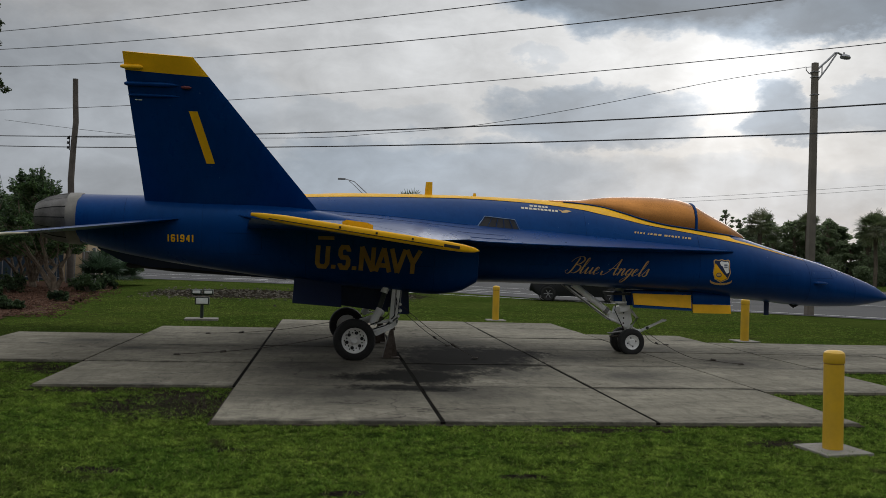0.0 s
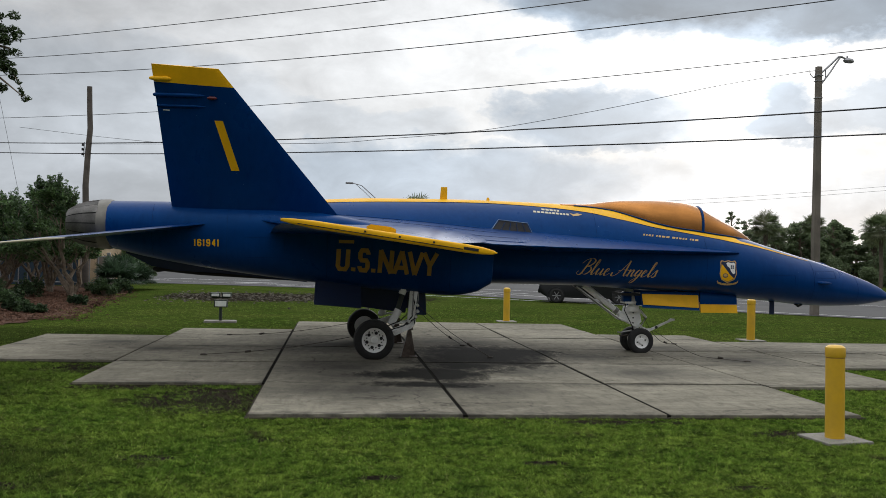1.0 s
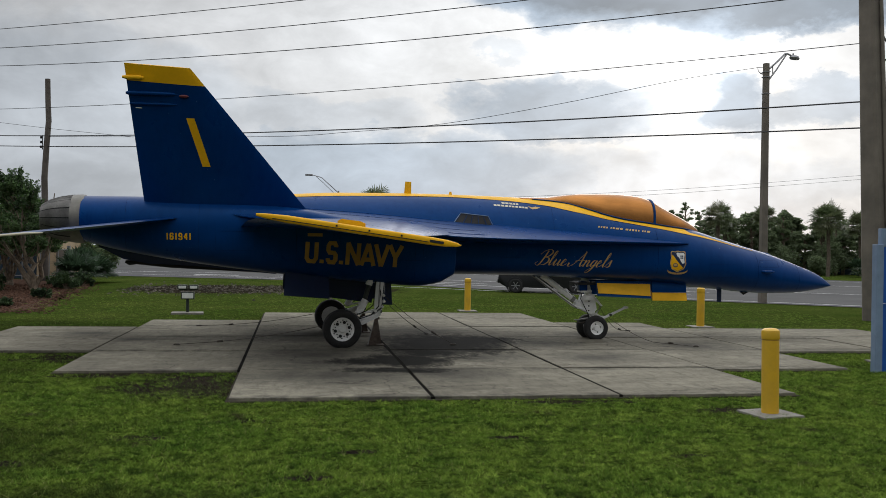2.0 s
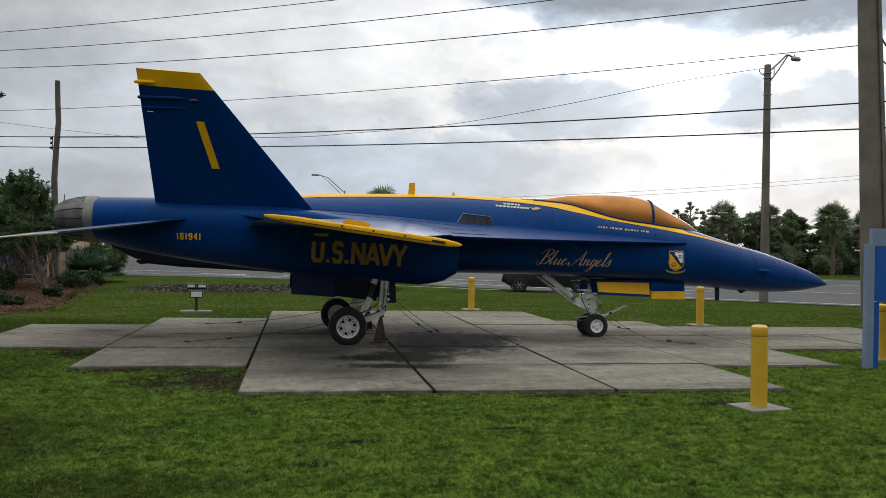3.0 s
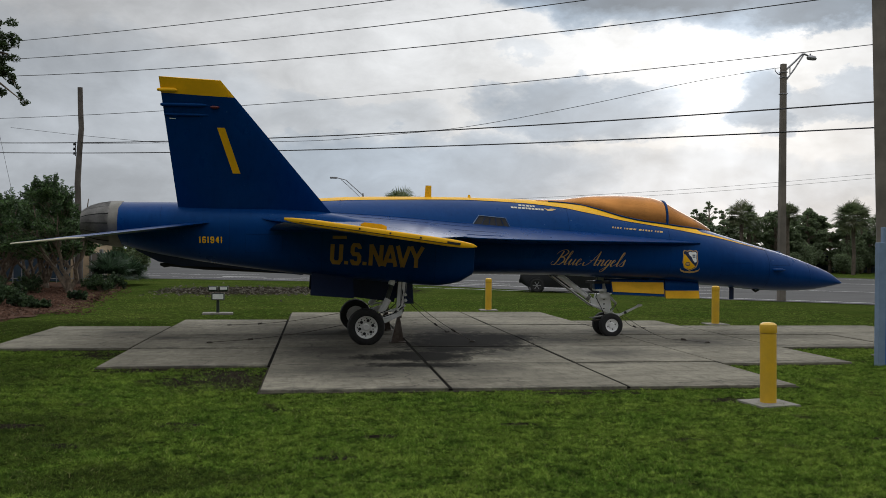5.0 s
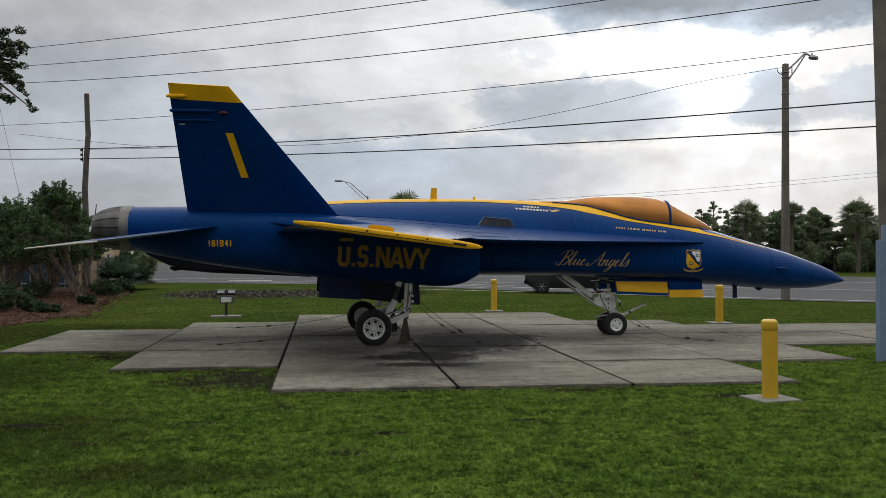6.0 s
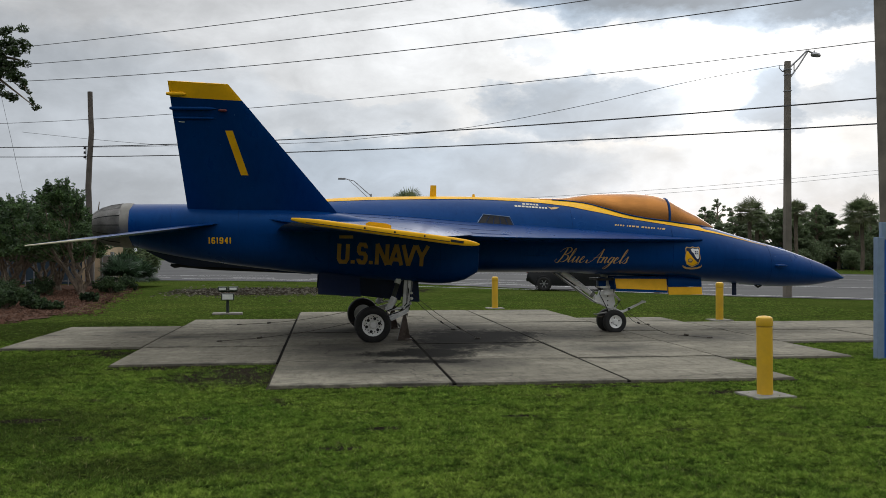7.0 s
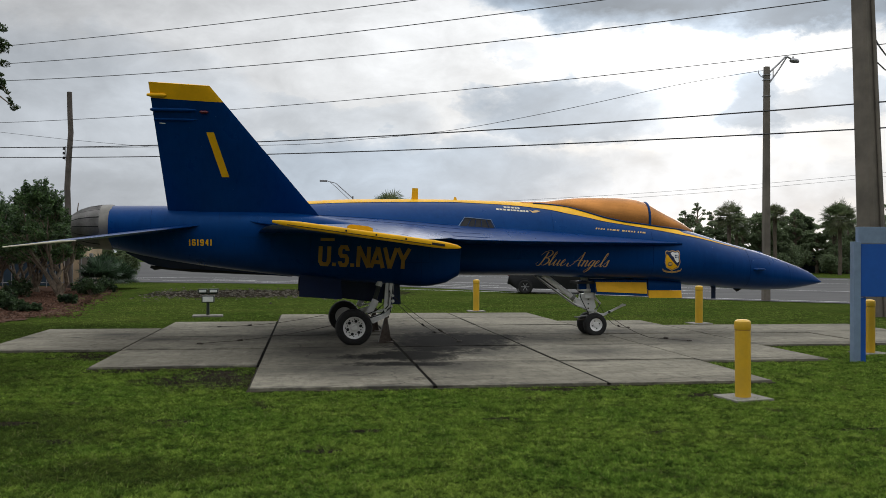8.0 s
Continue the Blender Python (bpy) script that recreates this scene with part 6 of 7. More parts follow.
def cable(a, b, c, r, label="black overhead cable between poles"):
    """A sagging cable through three points, carried past both ends."""
    a, b, c = Vector(a), Vector(b), Vector(c)
    run = (Vector((c.x, c.y, 0)) - Vector((a.x, a.y, 0)))
    tb = (Vector((b.x, b.y, 0)) - Vector((a.x, a.y, 0))).dot(run) / run.length_squared
    q = (b.z - a.z - (c.z - a.z) * tb) / (tb * (tb - 1))
    pts = []
    for t in np.linspace(-1.0, 1.9, 40):
        pts.append((a.x + run.x * t, a.y + run.y * t, a.z + (c.z - a.z) * t + q * t * (t - 1)))
    tagged(part("overhead_cable", tube(pts, r, 5), WIRE), label, "cable", "overhead cables")


cable((-14.87, 47.11, 12.65), (-6.3, 40.6, 12.15), (2.22, 34.09, 11.77), 0.017)
cable((-14.84, 47.09, 11.69), (-2.73, 37.86, 10.97), (9.63, 28.45, 10.66), 0.017)
cable((-14.82, 47.07, 10.78), (4.1, 32.66, 9.74), (16.22, 23.42, 9.67), 0.017)
cable((-14.77, 47.03, 8.58), (6.09, 31.14, 8.0), (17.55, 22.41, 8.14), 0.013)
cable((-14.73, 47.01, 7.24), (-1.65, 37.03, 6.60), (17.57, 22.39, 6.41), 0.023)
cable((-14.72, 47.0, 6.72), (-1.63, 37.03, 6.05), (17.58, 22.38, 5.63), 0.022)


def lead(points, r, label):
    pts = []
    for p, q in zip(points, points[1:]):
        k = points.index(p)
        before, after = Vector(points[max(k - 1, 0)]), Vector(points[min(k + 2, len(points) - 1)])
        p, q = Vector(p), Vector(q)
        for s in np.linspace(0, 1, 7)[:-1]:
            pts.append(0.5 * (2 * p + (q - before) * s + (2 * before - 5 * p + 4 * q - after) * s * s + (3 * p - before - 3 * q + after) * s ** 3))
    tagged(part("overhead_cable", tube(pts + [Vector(points[-1])], r, 5), WIRE), label, "cable", "overhead cables")


lead([(18.3, 31.4, 9.19), (15.43, 32.65, 8.78), (11.2, 34.53, 7.96), (6.68, 36.53, 7.24), (2.74, 38.27, 6.96), (-0.85, 39.84, 6.82), (-11.4, 44.5, 7.0)], 0.011, "thin cable feeding the street lamp")
lead([(-16, 48, 8.15), (-11.31, 44.4, 7.38), (-6.84, 40.99, 6.72)], 0.009, "thin cable beside the timber pole")
lead([(-16.1, 44, 11.5), (-15.23, 44, 7.57), (-14.55, 44, 4.46), (-13.5, 44, -0.06)], 0.008, "thin guy wire beside the shrubs")
lead([(10, 75, 6.0), (31.5, 75, 7.49), (50.1, 75, 9.28), (70, 75, 11.4)], 0.013, "thin distant cable across the road")
lead([(10, 75, 5.7), (31.5, 75, 7.13), (50.1, 75, 8.91), (70, 75, 11.0)], 0.013, "thin distant cable across the road")


# ---- parked car ----
def parked_car():
    ob = thing("car", "dark grey parked saloon car on the grass verge", "car", pose(11.90, 38.3, GRASS_Z, 0, 0, -13))
    low = [(-2.24, 0.62), (-2.20, 0.82), (-2.02, 0.94), (-1.3, 1.0), (1.0, 0.98), (1.7, 0.90), (2.08, 0.72), (2.1, 0.42), (2.0, 0.24), (-1.85, 0.24), (-2.12, 0.40)]
    rings = []
    for y, s in ((-0.90, 0.97), (-0.86, 1.0), (0.86, 1.0), (0.90, 0.97)):
        rings.append([(x * s, y, z) for x, z in low])
    part("body", skin(rings), CAR, ob, "dark grey painted body")
    cab = [(-1.75, 0.95), (-1.15, 1.36), (-0.3, 1.44), (0.45, 1.36), (1.25, 0.95)]
    rings = [[(x * s, y * (1 - 0.2 * (z > 1.0)), z) for x, z in cab] for y, s in ((-0.84, 0.98), (-0.80, 1.0), (0.80, 1.0), (0.84, 0.98))]
    part("cabin", skin(rings), CAR, ob)
    for s in (-1, 1):
        part("side_window", plate([(-1.35, s * 0.845, 1.0), (-0.95, s * 0.70, 1.32), (0.35, s * 0.70, 1.32), (0.9, s * 0.845, 1.0)], 0.01 * s), GLASS_DARK, ob, smooth=False)
        part("wheel_arch", move(lathe([(0.36, -0.03), (0.39, 0), (0.36, 0.03)], 24, "Y"), Matrix.Translation((-1.48, s * 0.885, 0.34))), BLACK, ob)
        for x in (-1.45, 1.25):
            tyre = part("wheel", move(lathe(tyre_profile(0.325, 0.21, 0.2), 28, "Y"), Matrix.Translation((x, s * 0.82, 0.325))), RUBBER, ob, "black tyre")
            part("rim", move(lathe([(0.205, 0.0), (0.19, 0.02), (0.15, 0.005), (0.0, 0.0)], 24, "Y"), Matrix.Translation((x, s * 0.90, 0.325)) @ Matrix.Diagonal((1, -s, 1, 1))), BLACK, tyre)
            for i in range(6):
                a = math.pi * i / 3
                part("spoke", rod((x + 0.04 * math.cos(a), s * 0.905, 0.325 + 0.04 * math.sin(a)), (x + 0.19 * math.cos(a), s * 0.915, 0.325 + 0.19 * math.sin(a)), 0.014, 0.020, 6), ALU, tyre, "silver spoke")
            part("spoke", rod((x, s * 0.89, 0.325), (x, s * 0.92, 0.325), 0.05, seg=12), ALU, tyre)
    part("tail_light", box(-2.25, -0.8, 0.82, -2.1, -0.45, 0.92, 0.02), RED, ob)
    part("bumper", box(-2.27, -0.82, 0.42, -2.05, 0.82, 0.62, 0.06), CAR, ob)
    return ob


parked_car()


# plain unseen wall, added to close the place behind the camera
# it blocks low sky, so the jet's flank gets and reflects less light
wall = thing("building_wall", "plain dull brown unseen wall added behind the camera", "wall", pose(0, -26, GRASS_Z), kind="structure")
part("wall", box(-60, -0.4, -0.1, 60, 0.4, 9.5, 0.03), BRICK, wall, smooth=False)

# ---- planting and distance ----


def shrub_tree(x, y, h, seed, wide=1.2, low=1.35, count=9000, peak=0.0, lean=0.0, stems=6, girth=1.0):
    """Crooked stems fork low and carry a wide crown of separate clumps, with loose sprays and gaps."""
    ob = thing("shrub_tree", "multi-stemmed evergreen shrub tree with tan trunks in mulch", "tree", pose(x, y, GRASS_Z), "shrub trees in the mulch bed")
    rng = random.Random(seed)
    bm, blobs, sprays = tube([(0, 0, -0.1), (0.03, 0, 0.15), (0.0, 0.02, 0.30)], [0.17, 0.14, 0.12], 9), [], []
    for i in range(stems):
        a = 2 * math.pi * i / stems + rng.uniform(-0.4, 0.4)
        out = wide * rng.uniform(0.40, 0.85)
        k = lambda s: lean * s
        pts = [(0.04 * math.cos(a), 0.04 * math.sin(a), 0.18), (out * 0.28 * math.cos(a + 0.4) + k(0.15), out * 0.28 * math.sin(a + 0.4), low * 0.42), (out * 0.46 * math.cos(a - 0.25) + k(0.35), out * 0.46 * math.sin(a - 0.25), low * 0.72), (out * 0.66 * math.cos(a + 0.1) + k(0.6), out * 0.66 * math.sin(a + 0.1), low * 1.02), (out * 0.86 * math.cos(a) + k(0.85), out * 0.86 * math.sin(a), low * 1.4), (out * math.cos(a + 0.2) + k(1), out * math.sin(a + 0.2), low + (h - low) * rng.uniform(0.5, 0.8))]
        bm = tube(pts, [girth * w for w in (0.078, 0.070, 0.058, 0.046, 0.032, 0.012)], 7, bm)
        for _ in range(3):
            b2 = a + rng.uniform(-1.0, 1.0)
            bm = tube([pts[2], (out * 0.8 * math.cos(b2) + k(0.7), out * 0.8 * math.sin(b2), low * 1.02), (wide * 0.9 * math.cos(b2) + k(1), wide * 0.9 * math.sin(b2), low + 0.35 * (h - low))], [0.030, 0.020, 0.008], 5, bm)
    for i in range(92):
        s = rng.uniform(0, 1) ** 0.9
        z = low + (h - low) * (0.02 + 0.90 * s)
        reach = wide * (1.05 - 0.82 * s ** 1.8) * rng.uniform(0.15, 1.0) ** 0.6
        a = rng.uniform(0, 2 * math.pi)
        q = (reach * math.cos(a) + lean + peak * s, reach * math.sin(a), z)
        r = rng.uniform(0.13, 0.33) * (1.0 - 0.3 * s)
        blobs.append((*q, r * 1.3, r * 1.3, r * 0.75))
        bm = tube([(0.5 * (q[0] + lean * 0.5), 0.5 * q[1], max(low, z - 0.5)), q], [0.014, 0.005], 5, bm)
        if s > 0.35 or reach > 0.75 * wide:
            tip = (q[0] + 0.14 * math.cos(a) + rng.uniform(-0.15, 0.15), q[1] * 1.12, z + r * rng.uniform(0.8, 2.6))
            bm = tube([q, tip], [0.008, 0.003], 4, bm)
            for t in (0.5, 0.75, 1.0):
                sprays.append((q[0] + (tip[0] - q[0]) * t, q[1] + (tip[1] - q[1]) * t, q[2] + (tip[2] - q[2]) * t, 0.09, 0.09, 0.09))
    part("trunk", bm, BARK, ob, "tan multi-stem trunk")
    leaves("crown", blobs, int(count * 1.25), 0.066, LEAF, ob, seed, "dense small mid-green leaves")
    leaves("sprays", sprays, 17 * len(sprays), 0.052, LEAF, ob, seed + 50, "loose leafy shoots")
    return ob


shrub_tree(-9.32, 34.9, 4.65, 1, 1.75, 1.40, 11500, -0.2, -0.62, 4, 1.45)
shrub_tree(-13.15, 42.5, 4.75, 2, 1.8, 1.60, 10000, 0.2)
shrub_tree(-13.9, 39.8, 4.25, 3, 1.7, 1.45, 10000, -0.1, 0.3)
shrub_tree(-11.6, 39.5, 3.9, 4, 1.5, 1.55, 9000, 0.0, 0.2)
shrub_tree(-15.9, 40.5, 4.6, 5, 1.6, 1.5, 9000, 0.0)
shrub_tree(-18.4, 42.0, 4.8, 7, 1.7, 1.5, 8000, 0.0)
shrub_tree(-12.4, 36.4, 3.9, 8, 1.35, 1.45, 8000, 0.0, 0.2)


def low_shrub(x, y, r, h, seed):
    ob = thing("low_shrub", "low uneven dark-green shrub in the mulch", "shrub", pose(x, y, GRASS_Z), "low shrubs in the mulch bed")
    rng = random.Random(seed)
    bm, blobs, shoots = None, [], []
    for i in range(15):
        a = 2.4 * i
        out = r * rng.uniform(0.15, 0.95)
        q = (out * math.cos(a), out * math.sin(a), h * rng.uniform(0.35, 1.0) * (1.1 - 0.45 * out / r))
        bm = tube([(0, 0, -0.05), (0.5 * q[0], 0.5 * q[1], 0.6 * q[2]), q], [0.02, 0.014, 0.006], 5, bm)
        w = r * rng.uniform(0.20, 0.36)
        blobs.append((*q, w, w, h * rng.uniform(0.18, 0.30)))
        tip = (q[0] * 1.15, q[1] * 1.15, q[2] + h * rng.uniform(0.15, 0.55))
        bm = tube([q, tip], [0.005, 0.003], 4, bm)
        shoots += [tuple(q[j] + (tip[j] - q[j]) * t for j in range(3)) + (0.06, 0.06, 0.07) for t in (0.5, 1.0)]
    part("stems", bm, BARK, ob)
    leaves("foliage", blobs + shoots, 2400, 0.048, LEAF_LOW, ob, seed, "dense fine leaves and loose shoots")


for i, (x, y, r, h) in enumerate(((-8.5, 36.4, 0.45, 0.45), (-9.0, 37.4, 0.5, 0.5), (-8.7, 39.6, 0.5, 0.5), (-7.75, 30.2, 0.28, 0.26), (-8.5, 26.8, 0.4, 0.34), (-9.2, 26.4, 0.45, 0.40), (-9.8, 27.4, 0.5, 0.46), (-10.5, 26.8, 0.5, 0.42), (-11.2, 28.2, 0.6, 0.5), (-9.3, 28.6, 0.4, 0.42), (-10.2, 29.6, 0.5, 0.5), (-11.3, 32.2, 0.8, 0.7), (-12.4, 33.0, 0.9, 0.8), (-12.9, 31.2, 0.9, 0.8), (-7.8, 26.2, 0.35, 0.18), (-10.9, 35.0, 0.6, 0.6))):
    low_shrub(x, y, r, h, 20 + i)


def fan_palm(x, y, h, seed, r=1.5, name="palm_tree", label="sabal palm with rough trunk and round fan-frond head", trunk=0.17, fronds=40, group="palms across the road", lowest=-0.65):
    ob = thing(name, label, "palm", pose(x, y, GRASS_Z), group)
    rng = random.Random(seed)
    if trunk:
        part("trunk", tube([(0, 0, -0.2), (0.05, 0, h * 0.35), (0.0, 0.03, h * 0.7), (0, 0, h)], [trunk * 1.15, trunk, trunk, trunk * 1.3], 10), PALM_BARK, ob, "rough grey-brown trunk")
    v, f = [], []
    for i in range(fronds):
        az = rng.uniform(0, 2 * math.pi)
        el = math.asin(rng.uniform(lowest, 1.0))
        d = Vector((math.cos(az) * math.cos(el), math.sin(az) * math.cos(el), math.sin(el)))
        side = d.cross(Vector((0, 0, 1)))
        side = side.normalized() if side.length > 0.1 else Vector((1, 0, 0))
        up = side.cross(d)
        stalk = r * rng.uniform(0.35, 0.55)
        c = Vector((0, 0, h)) + d * stalk
        s0 = Vector((0, 0, h))
        k = len(v)
        v += [s0 - side * 0.015, s0 + side * 0.015, c + side * 0.01, c - side * 0.01]
        f.append((k, k + 1, k + 2, k + 3))
        span = r * (rng.uniform(0.42, 0.62) if trunk else rng.uniform(0.55, 0.85))
        for j in range(19):
            a = radians(-105 + 11.7 * j)
            w = d * math.cos(a) + side * math.sin(a) + up * 0.15
            w.normalize()
            droop = Vector((0, 0, -0.25 * span * rng.uniform(0.3, 1.2)))
            tip = c + w * span * (1 - 0.25 * abs(a) / 2) + droop
            mid = c + w * span * 0.55
            n_ = w.cross(up).normalized() * span * (0.036 if trunk else 0.042)
            k = len(v)
            v += [c, mid + n_, tip, mid - n_]
            f.append((k, k + 1, k + 2, k + 3))
    mesh = bpy.data.meshes.new("fronds")
    mesh.from_pydata([tuple(p) for p in v], [], f)
    part_of("fronds", mesh, LEAF_PALM if trunk else LEAF_PALMETTO, ob, "grey-green fan fronds", smooth=False)
    return ob


for i, (x, y, h, r) in enumerate(((38.7, 76, 5.35, 1.75), (44.3, 78, 5.6, 1.45), (49.8, 76, 5.2, 2.15), (40.9, 79, 4.5, 1.6), (55.8, 80, 4.9, 1.9), (53.0, 82, 4.6, 1.5))):
    fan_palm(x, y, h, 60 + i, r, fronds=90)
fan_palm(6.9, 74.0, 5.15, 70, 2.35, fronds=80)
fan_palm(-9.45, 42.0, 0.40, 71, 1.2, "palmetto", "upright dark-green fan palmetto clump in the mulch", 0, 34, "palmettos", -0.05)
fan_palm(-9.0, 43.8, 0.35, 72, 1.1, "palmetto", "upright dark-green fan palmetto clump in the mulch", 0, 32, "palmettos", -0.05)
fan_palm(-9.9, 44.4, 0.6, 73, 1.2, "palmetto", "upright dark-green fan palmetto clump in the mulch", 0, 30, "palmettos", 0.2)
fan_palm(51.7, 74.0, 0.7, 74, 1.3, "palmetto", "low spreading saw palmetto clump on the far verge", 0, 26, "palmettos")


def far_tree(x, y, h, seed, name="pine_tree", label="tall distant pine with a thin open crown", wide=0.24, low=0.55, count=800, leaf=0.26):
    ob = thing(name, label, "tree", pose(x, y, GRASS_Z), "far trees across the road")
    rng = random.Random(seed)
    bm = tube([(0, 0, -0.3), (0.1, 0, h * 0.5), (0, 0.1, h * 0.96)], [0.2, 0.14, 0.04], 7)
    blobs = []
    clumps = 16 if low > 0.4 else 40
    for i in range(clumps):
        z = h * (low + (0.97 - low) * i / (clumps - 1))
        a = rng.uniform(0, 6.28)
        reach = h * wide * (0.35 + 0.65 * math.sin(math.pi * (0.2 + 0.75 * i / (clumps - 1)))) * rng.uniform(0.25, 0.95)
        q = (reach * math.cos(a), reach * math.sin(a), z)
        bm = tube([(0, 0, z - 0.1 * h), q], [0.045, 0.015], 5, bm)
        s = h * wide * rng.uniform(0.14, 0.30)
        blobs.append((*q, s, s, s * 0.55))
    part("trunk", bm, BARK, ob)
    leaves("crown", blobs, count, leaf, LEAF_FAR, ob, seed, "grey-green distant foliage")


for i, (x, y, h) in enumerate(((43.0, 96, 7.0), (44.9, 97, 8.0), (47.2, 98, 7.2), (53, 95, 7.0), (57, 97, 7.4), (61, 92, 7.6), (67, 94, 8.0))):
    far_tree(x, y, h, 90 + i, wide=0.15, low=0.62, count=750, leaf=0.15)
for i, (x, y, h) in enumerate(((36.8, 84, 3.6), (39.5, 84, 4.6), (41.6, 85, 5.3), (43.9, 84, 6.1), (46.2, 84, 6.3), (48.1, 86, 5.9), (50.3, 85, 6.4), (52.5, 87, 5.9), (54.6, 85, 5.6), (57, 86, 6.0), (62, 86, 6.2), (30, 90, 4.0), (24, 96, 3.9), (68, 88, 6.5), (45.0, 87, 5.0), (47.3, 82, 3.9), (49.0, 88, 5.6), (51.6, 83, 4.2), (53.4, 90, 6.2), (55.9, 83, 4.4), (58.8, 84, 5.2))):
    far_tree(x, y, h, 110 + i, "broadleaf_tree", "distant dark-green broadleaf tree behind the road", 0.36, 0.20, 4600, 0.17)


def branch_overhead():
    ob = thing("oak_tree", "large oak tree with dark drooping leafy limb", "tree", pose(-19.48, 32.0, GRASS_Z))
    part("trunk", tube([(0, 0, -0.2), (0.2, 0, 2.0), (-0.2, 0.2, 4.5), (0.2, 0, 8.0)], [0.62, 0.52, 0.46, 0.34], 14), BARK, ob)
    bm = tube([(0, 0, 4.9), (3.1, -0.8, 7.0), (5.8, -1.7, 8.15), (8.3, -2.3, 8.55), (9.7, -2.7, 8.25)], [0.3, 0.22, 0.15, 0.08, 0.03], 8)
    bm = tube([(5.8, -1.7, 8.15), (8.9, -2.5, 7.7), (10.2, -2.9, 6.7)], [0.09, 0.05, 0.015], 6, bm)
    bm = tube([(0, 0, 7.0), (-2.9, 1.0, 9.1), (-5.0, 1.2, 10.3)], [0.28, 0.18, 0.08], 8, bm)
    part("limb", bm, BARK, ob)
    rng = random.Random(9)
    blobs = []
    # drooping twigs: start, end, thickness of the leaf clumps
    for a, b, r in (((8.2, -2.3, 8.55), (9.95, -2.7, 8.95), 0.30), ((8.4, -2.4, 8.45), (10.0, -2.8, 8.45), 0.30), ((8.3, -2.4, 8.3), (9.95, -2.7, 8.0), 0.30), ((8.6, -2.5, 8.0), (9.75, -2.7, 7.62), 0.26), ((9.2, -2.7, 8.0), (9.95, -2.8, 7.35), 0.20), ((9.8, -2.8, 7.5), (10.33, -2.8, 6.55), 0.14), ((8.6, -2.5, 7.7), (9.6, -2.7, 6.85), 0.20), ((8.0, -2.3, 7.9), (9.1, -2.6, 7.0), 0.28), ((7.2, -2.0, 8.4), (8.6, -2.2, 9.2), 0.40), ((8.3, -2.3, 9.0), (9.7, -2.7, 9.25), 0.26)):
        a, b = Vector(a), Vector(b)
        part("twig", tube([a, a.lerp(b, 0.5) + Vector((0, 0, 0.08)), b], [0.025, 0.014, 0.005], 5), BARK, ob)
        for i in range(9):
            q = a.lerp(b, (i + 0.7) / 9.2) + Vector((rng.uniform(-1, 1), rng.uniform(-1.5, 1.5), rng.uniform(-1, 1))) * r * 0.55
            w = r * rng.uniform(0.45, 0.85)
            blobs.append((*q, w, w * 1.3, w * 0.7))
    leaves("foliage", blobs, 9000, 0.060, LEAF_OAK, ob, 141, "small dark oak leaves")
    inner = [(6.8, -1.9, 8.35, 0.97, 1.16, 0.78), (5.8, -1.55, 7.4, 0.97, 0.97, 0.58), (-3.9, 1.0, 9.9, 2.1, 2.1, 1.36), (0.6, 0, 9.5, 2.3, 2.3, 1.55), (3.3, -0.8, 8.5, 1.75, 1.75, 1.16)]
    leaves("foliage", inner, 12000, 0.090, LEAF_OAK, ob, 140, "small dark oak leaves")


branch_overhead()


def hedge_bush(x, y, r, h, seed):
    ob = thing("hedge_bush", "bushy dark-green roadside shrub across the road", "shrub", pose(x, y, GRASS_Z), "roadside shrubs")
    rng = random.Random(seed)
    bm, blobs = None, []
    for i in range(9):
        a = rng.uniform(0, 6.28)
        q = (0.7 * r * math.cos(a) * rng.uniform(0.2, 1), 0.7 * r * math.sin(a) * rng.uniform(0.2, 1), h * rng.uniform(0.25, 0.8))
        bm = tube([(0, 0, -0.1), q], [0.05, 0.015], 5, bm)
        blobs.append((*q, r * 0.42, r * 0.42, h * 0.26))
    part("stems", bm, BARK, ob)
    leaves("foliage", blobs, 2600, 0.12, LEAF_FAR, ob, seed, "dense grey-green foliage")


# ---- buildings glimpsed behind the planting ----
def low_building():
    ob = thing("small_building", "low tan stucco building with dark blue-green doors behind the shrubs", "building", pose(-12.75, 47.5, GRASS_Z))
    part("wall", box(0, 0, 0, 1.2, 4, 2.6, 0.02), TAN, ob, "tan stucco wall", smooth=False)
    part("side_wall", box(-16, 0.3, 0, -0.01, 4, 2.6, 0.02), TEAL, ob, "dark blue-green wall", smooth=False)
    part("roof", box(-16.3, -0.3, 2.6, 1.5, 4.3, 2.8, 0.02), TEAL, ob, smooth=False)
    part("cabinet", box(1.25, -1.2, 0, 2.0, -0.5, 1.55, 0.02), POLE, ob, "grey utility cabinet", smooth=False)
    part("white_post", box(2.16, -2.6, 0, 2.27, -2.48, 1.75, 0.01), ALU, ob, "pale corner post", smooth=False)


low_building()
fence = thing("metal_fence", "pale metal bar fence behind the shrub trees", "fence", pose(-19.5, 45.2, GRASS_Z))
for i in range(22):
    part("post", rod((0.42 * i, 0, -0.05), (0.42 * i, 0, 1.75), 0.028, seg=8), ALU, fence, "pale fence bar")
part("rail", rod((0, 0, 1.55), (9.0, 0, 1.55), 0.022, seg=8), ALU, fence)
part("rail", rod((0, 0, 0.25), (9.0, 0, 0.25), 0.022, seg=8), ALU, fence)


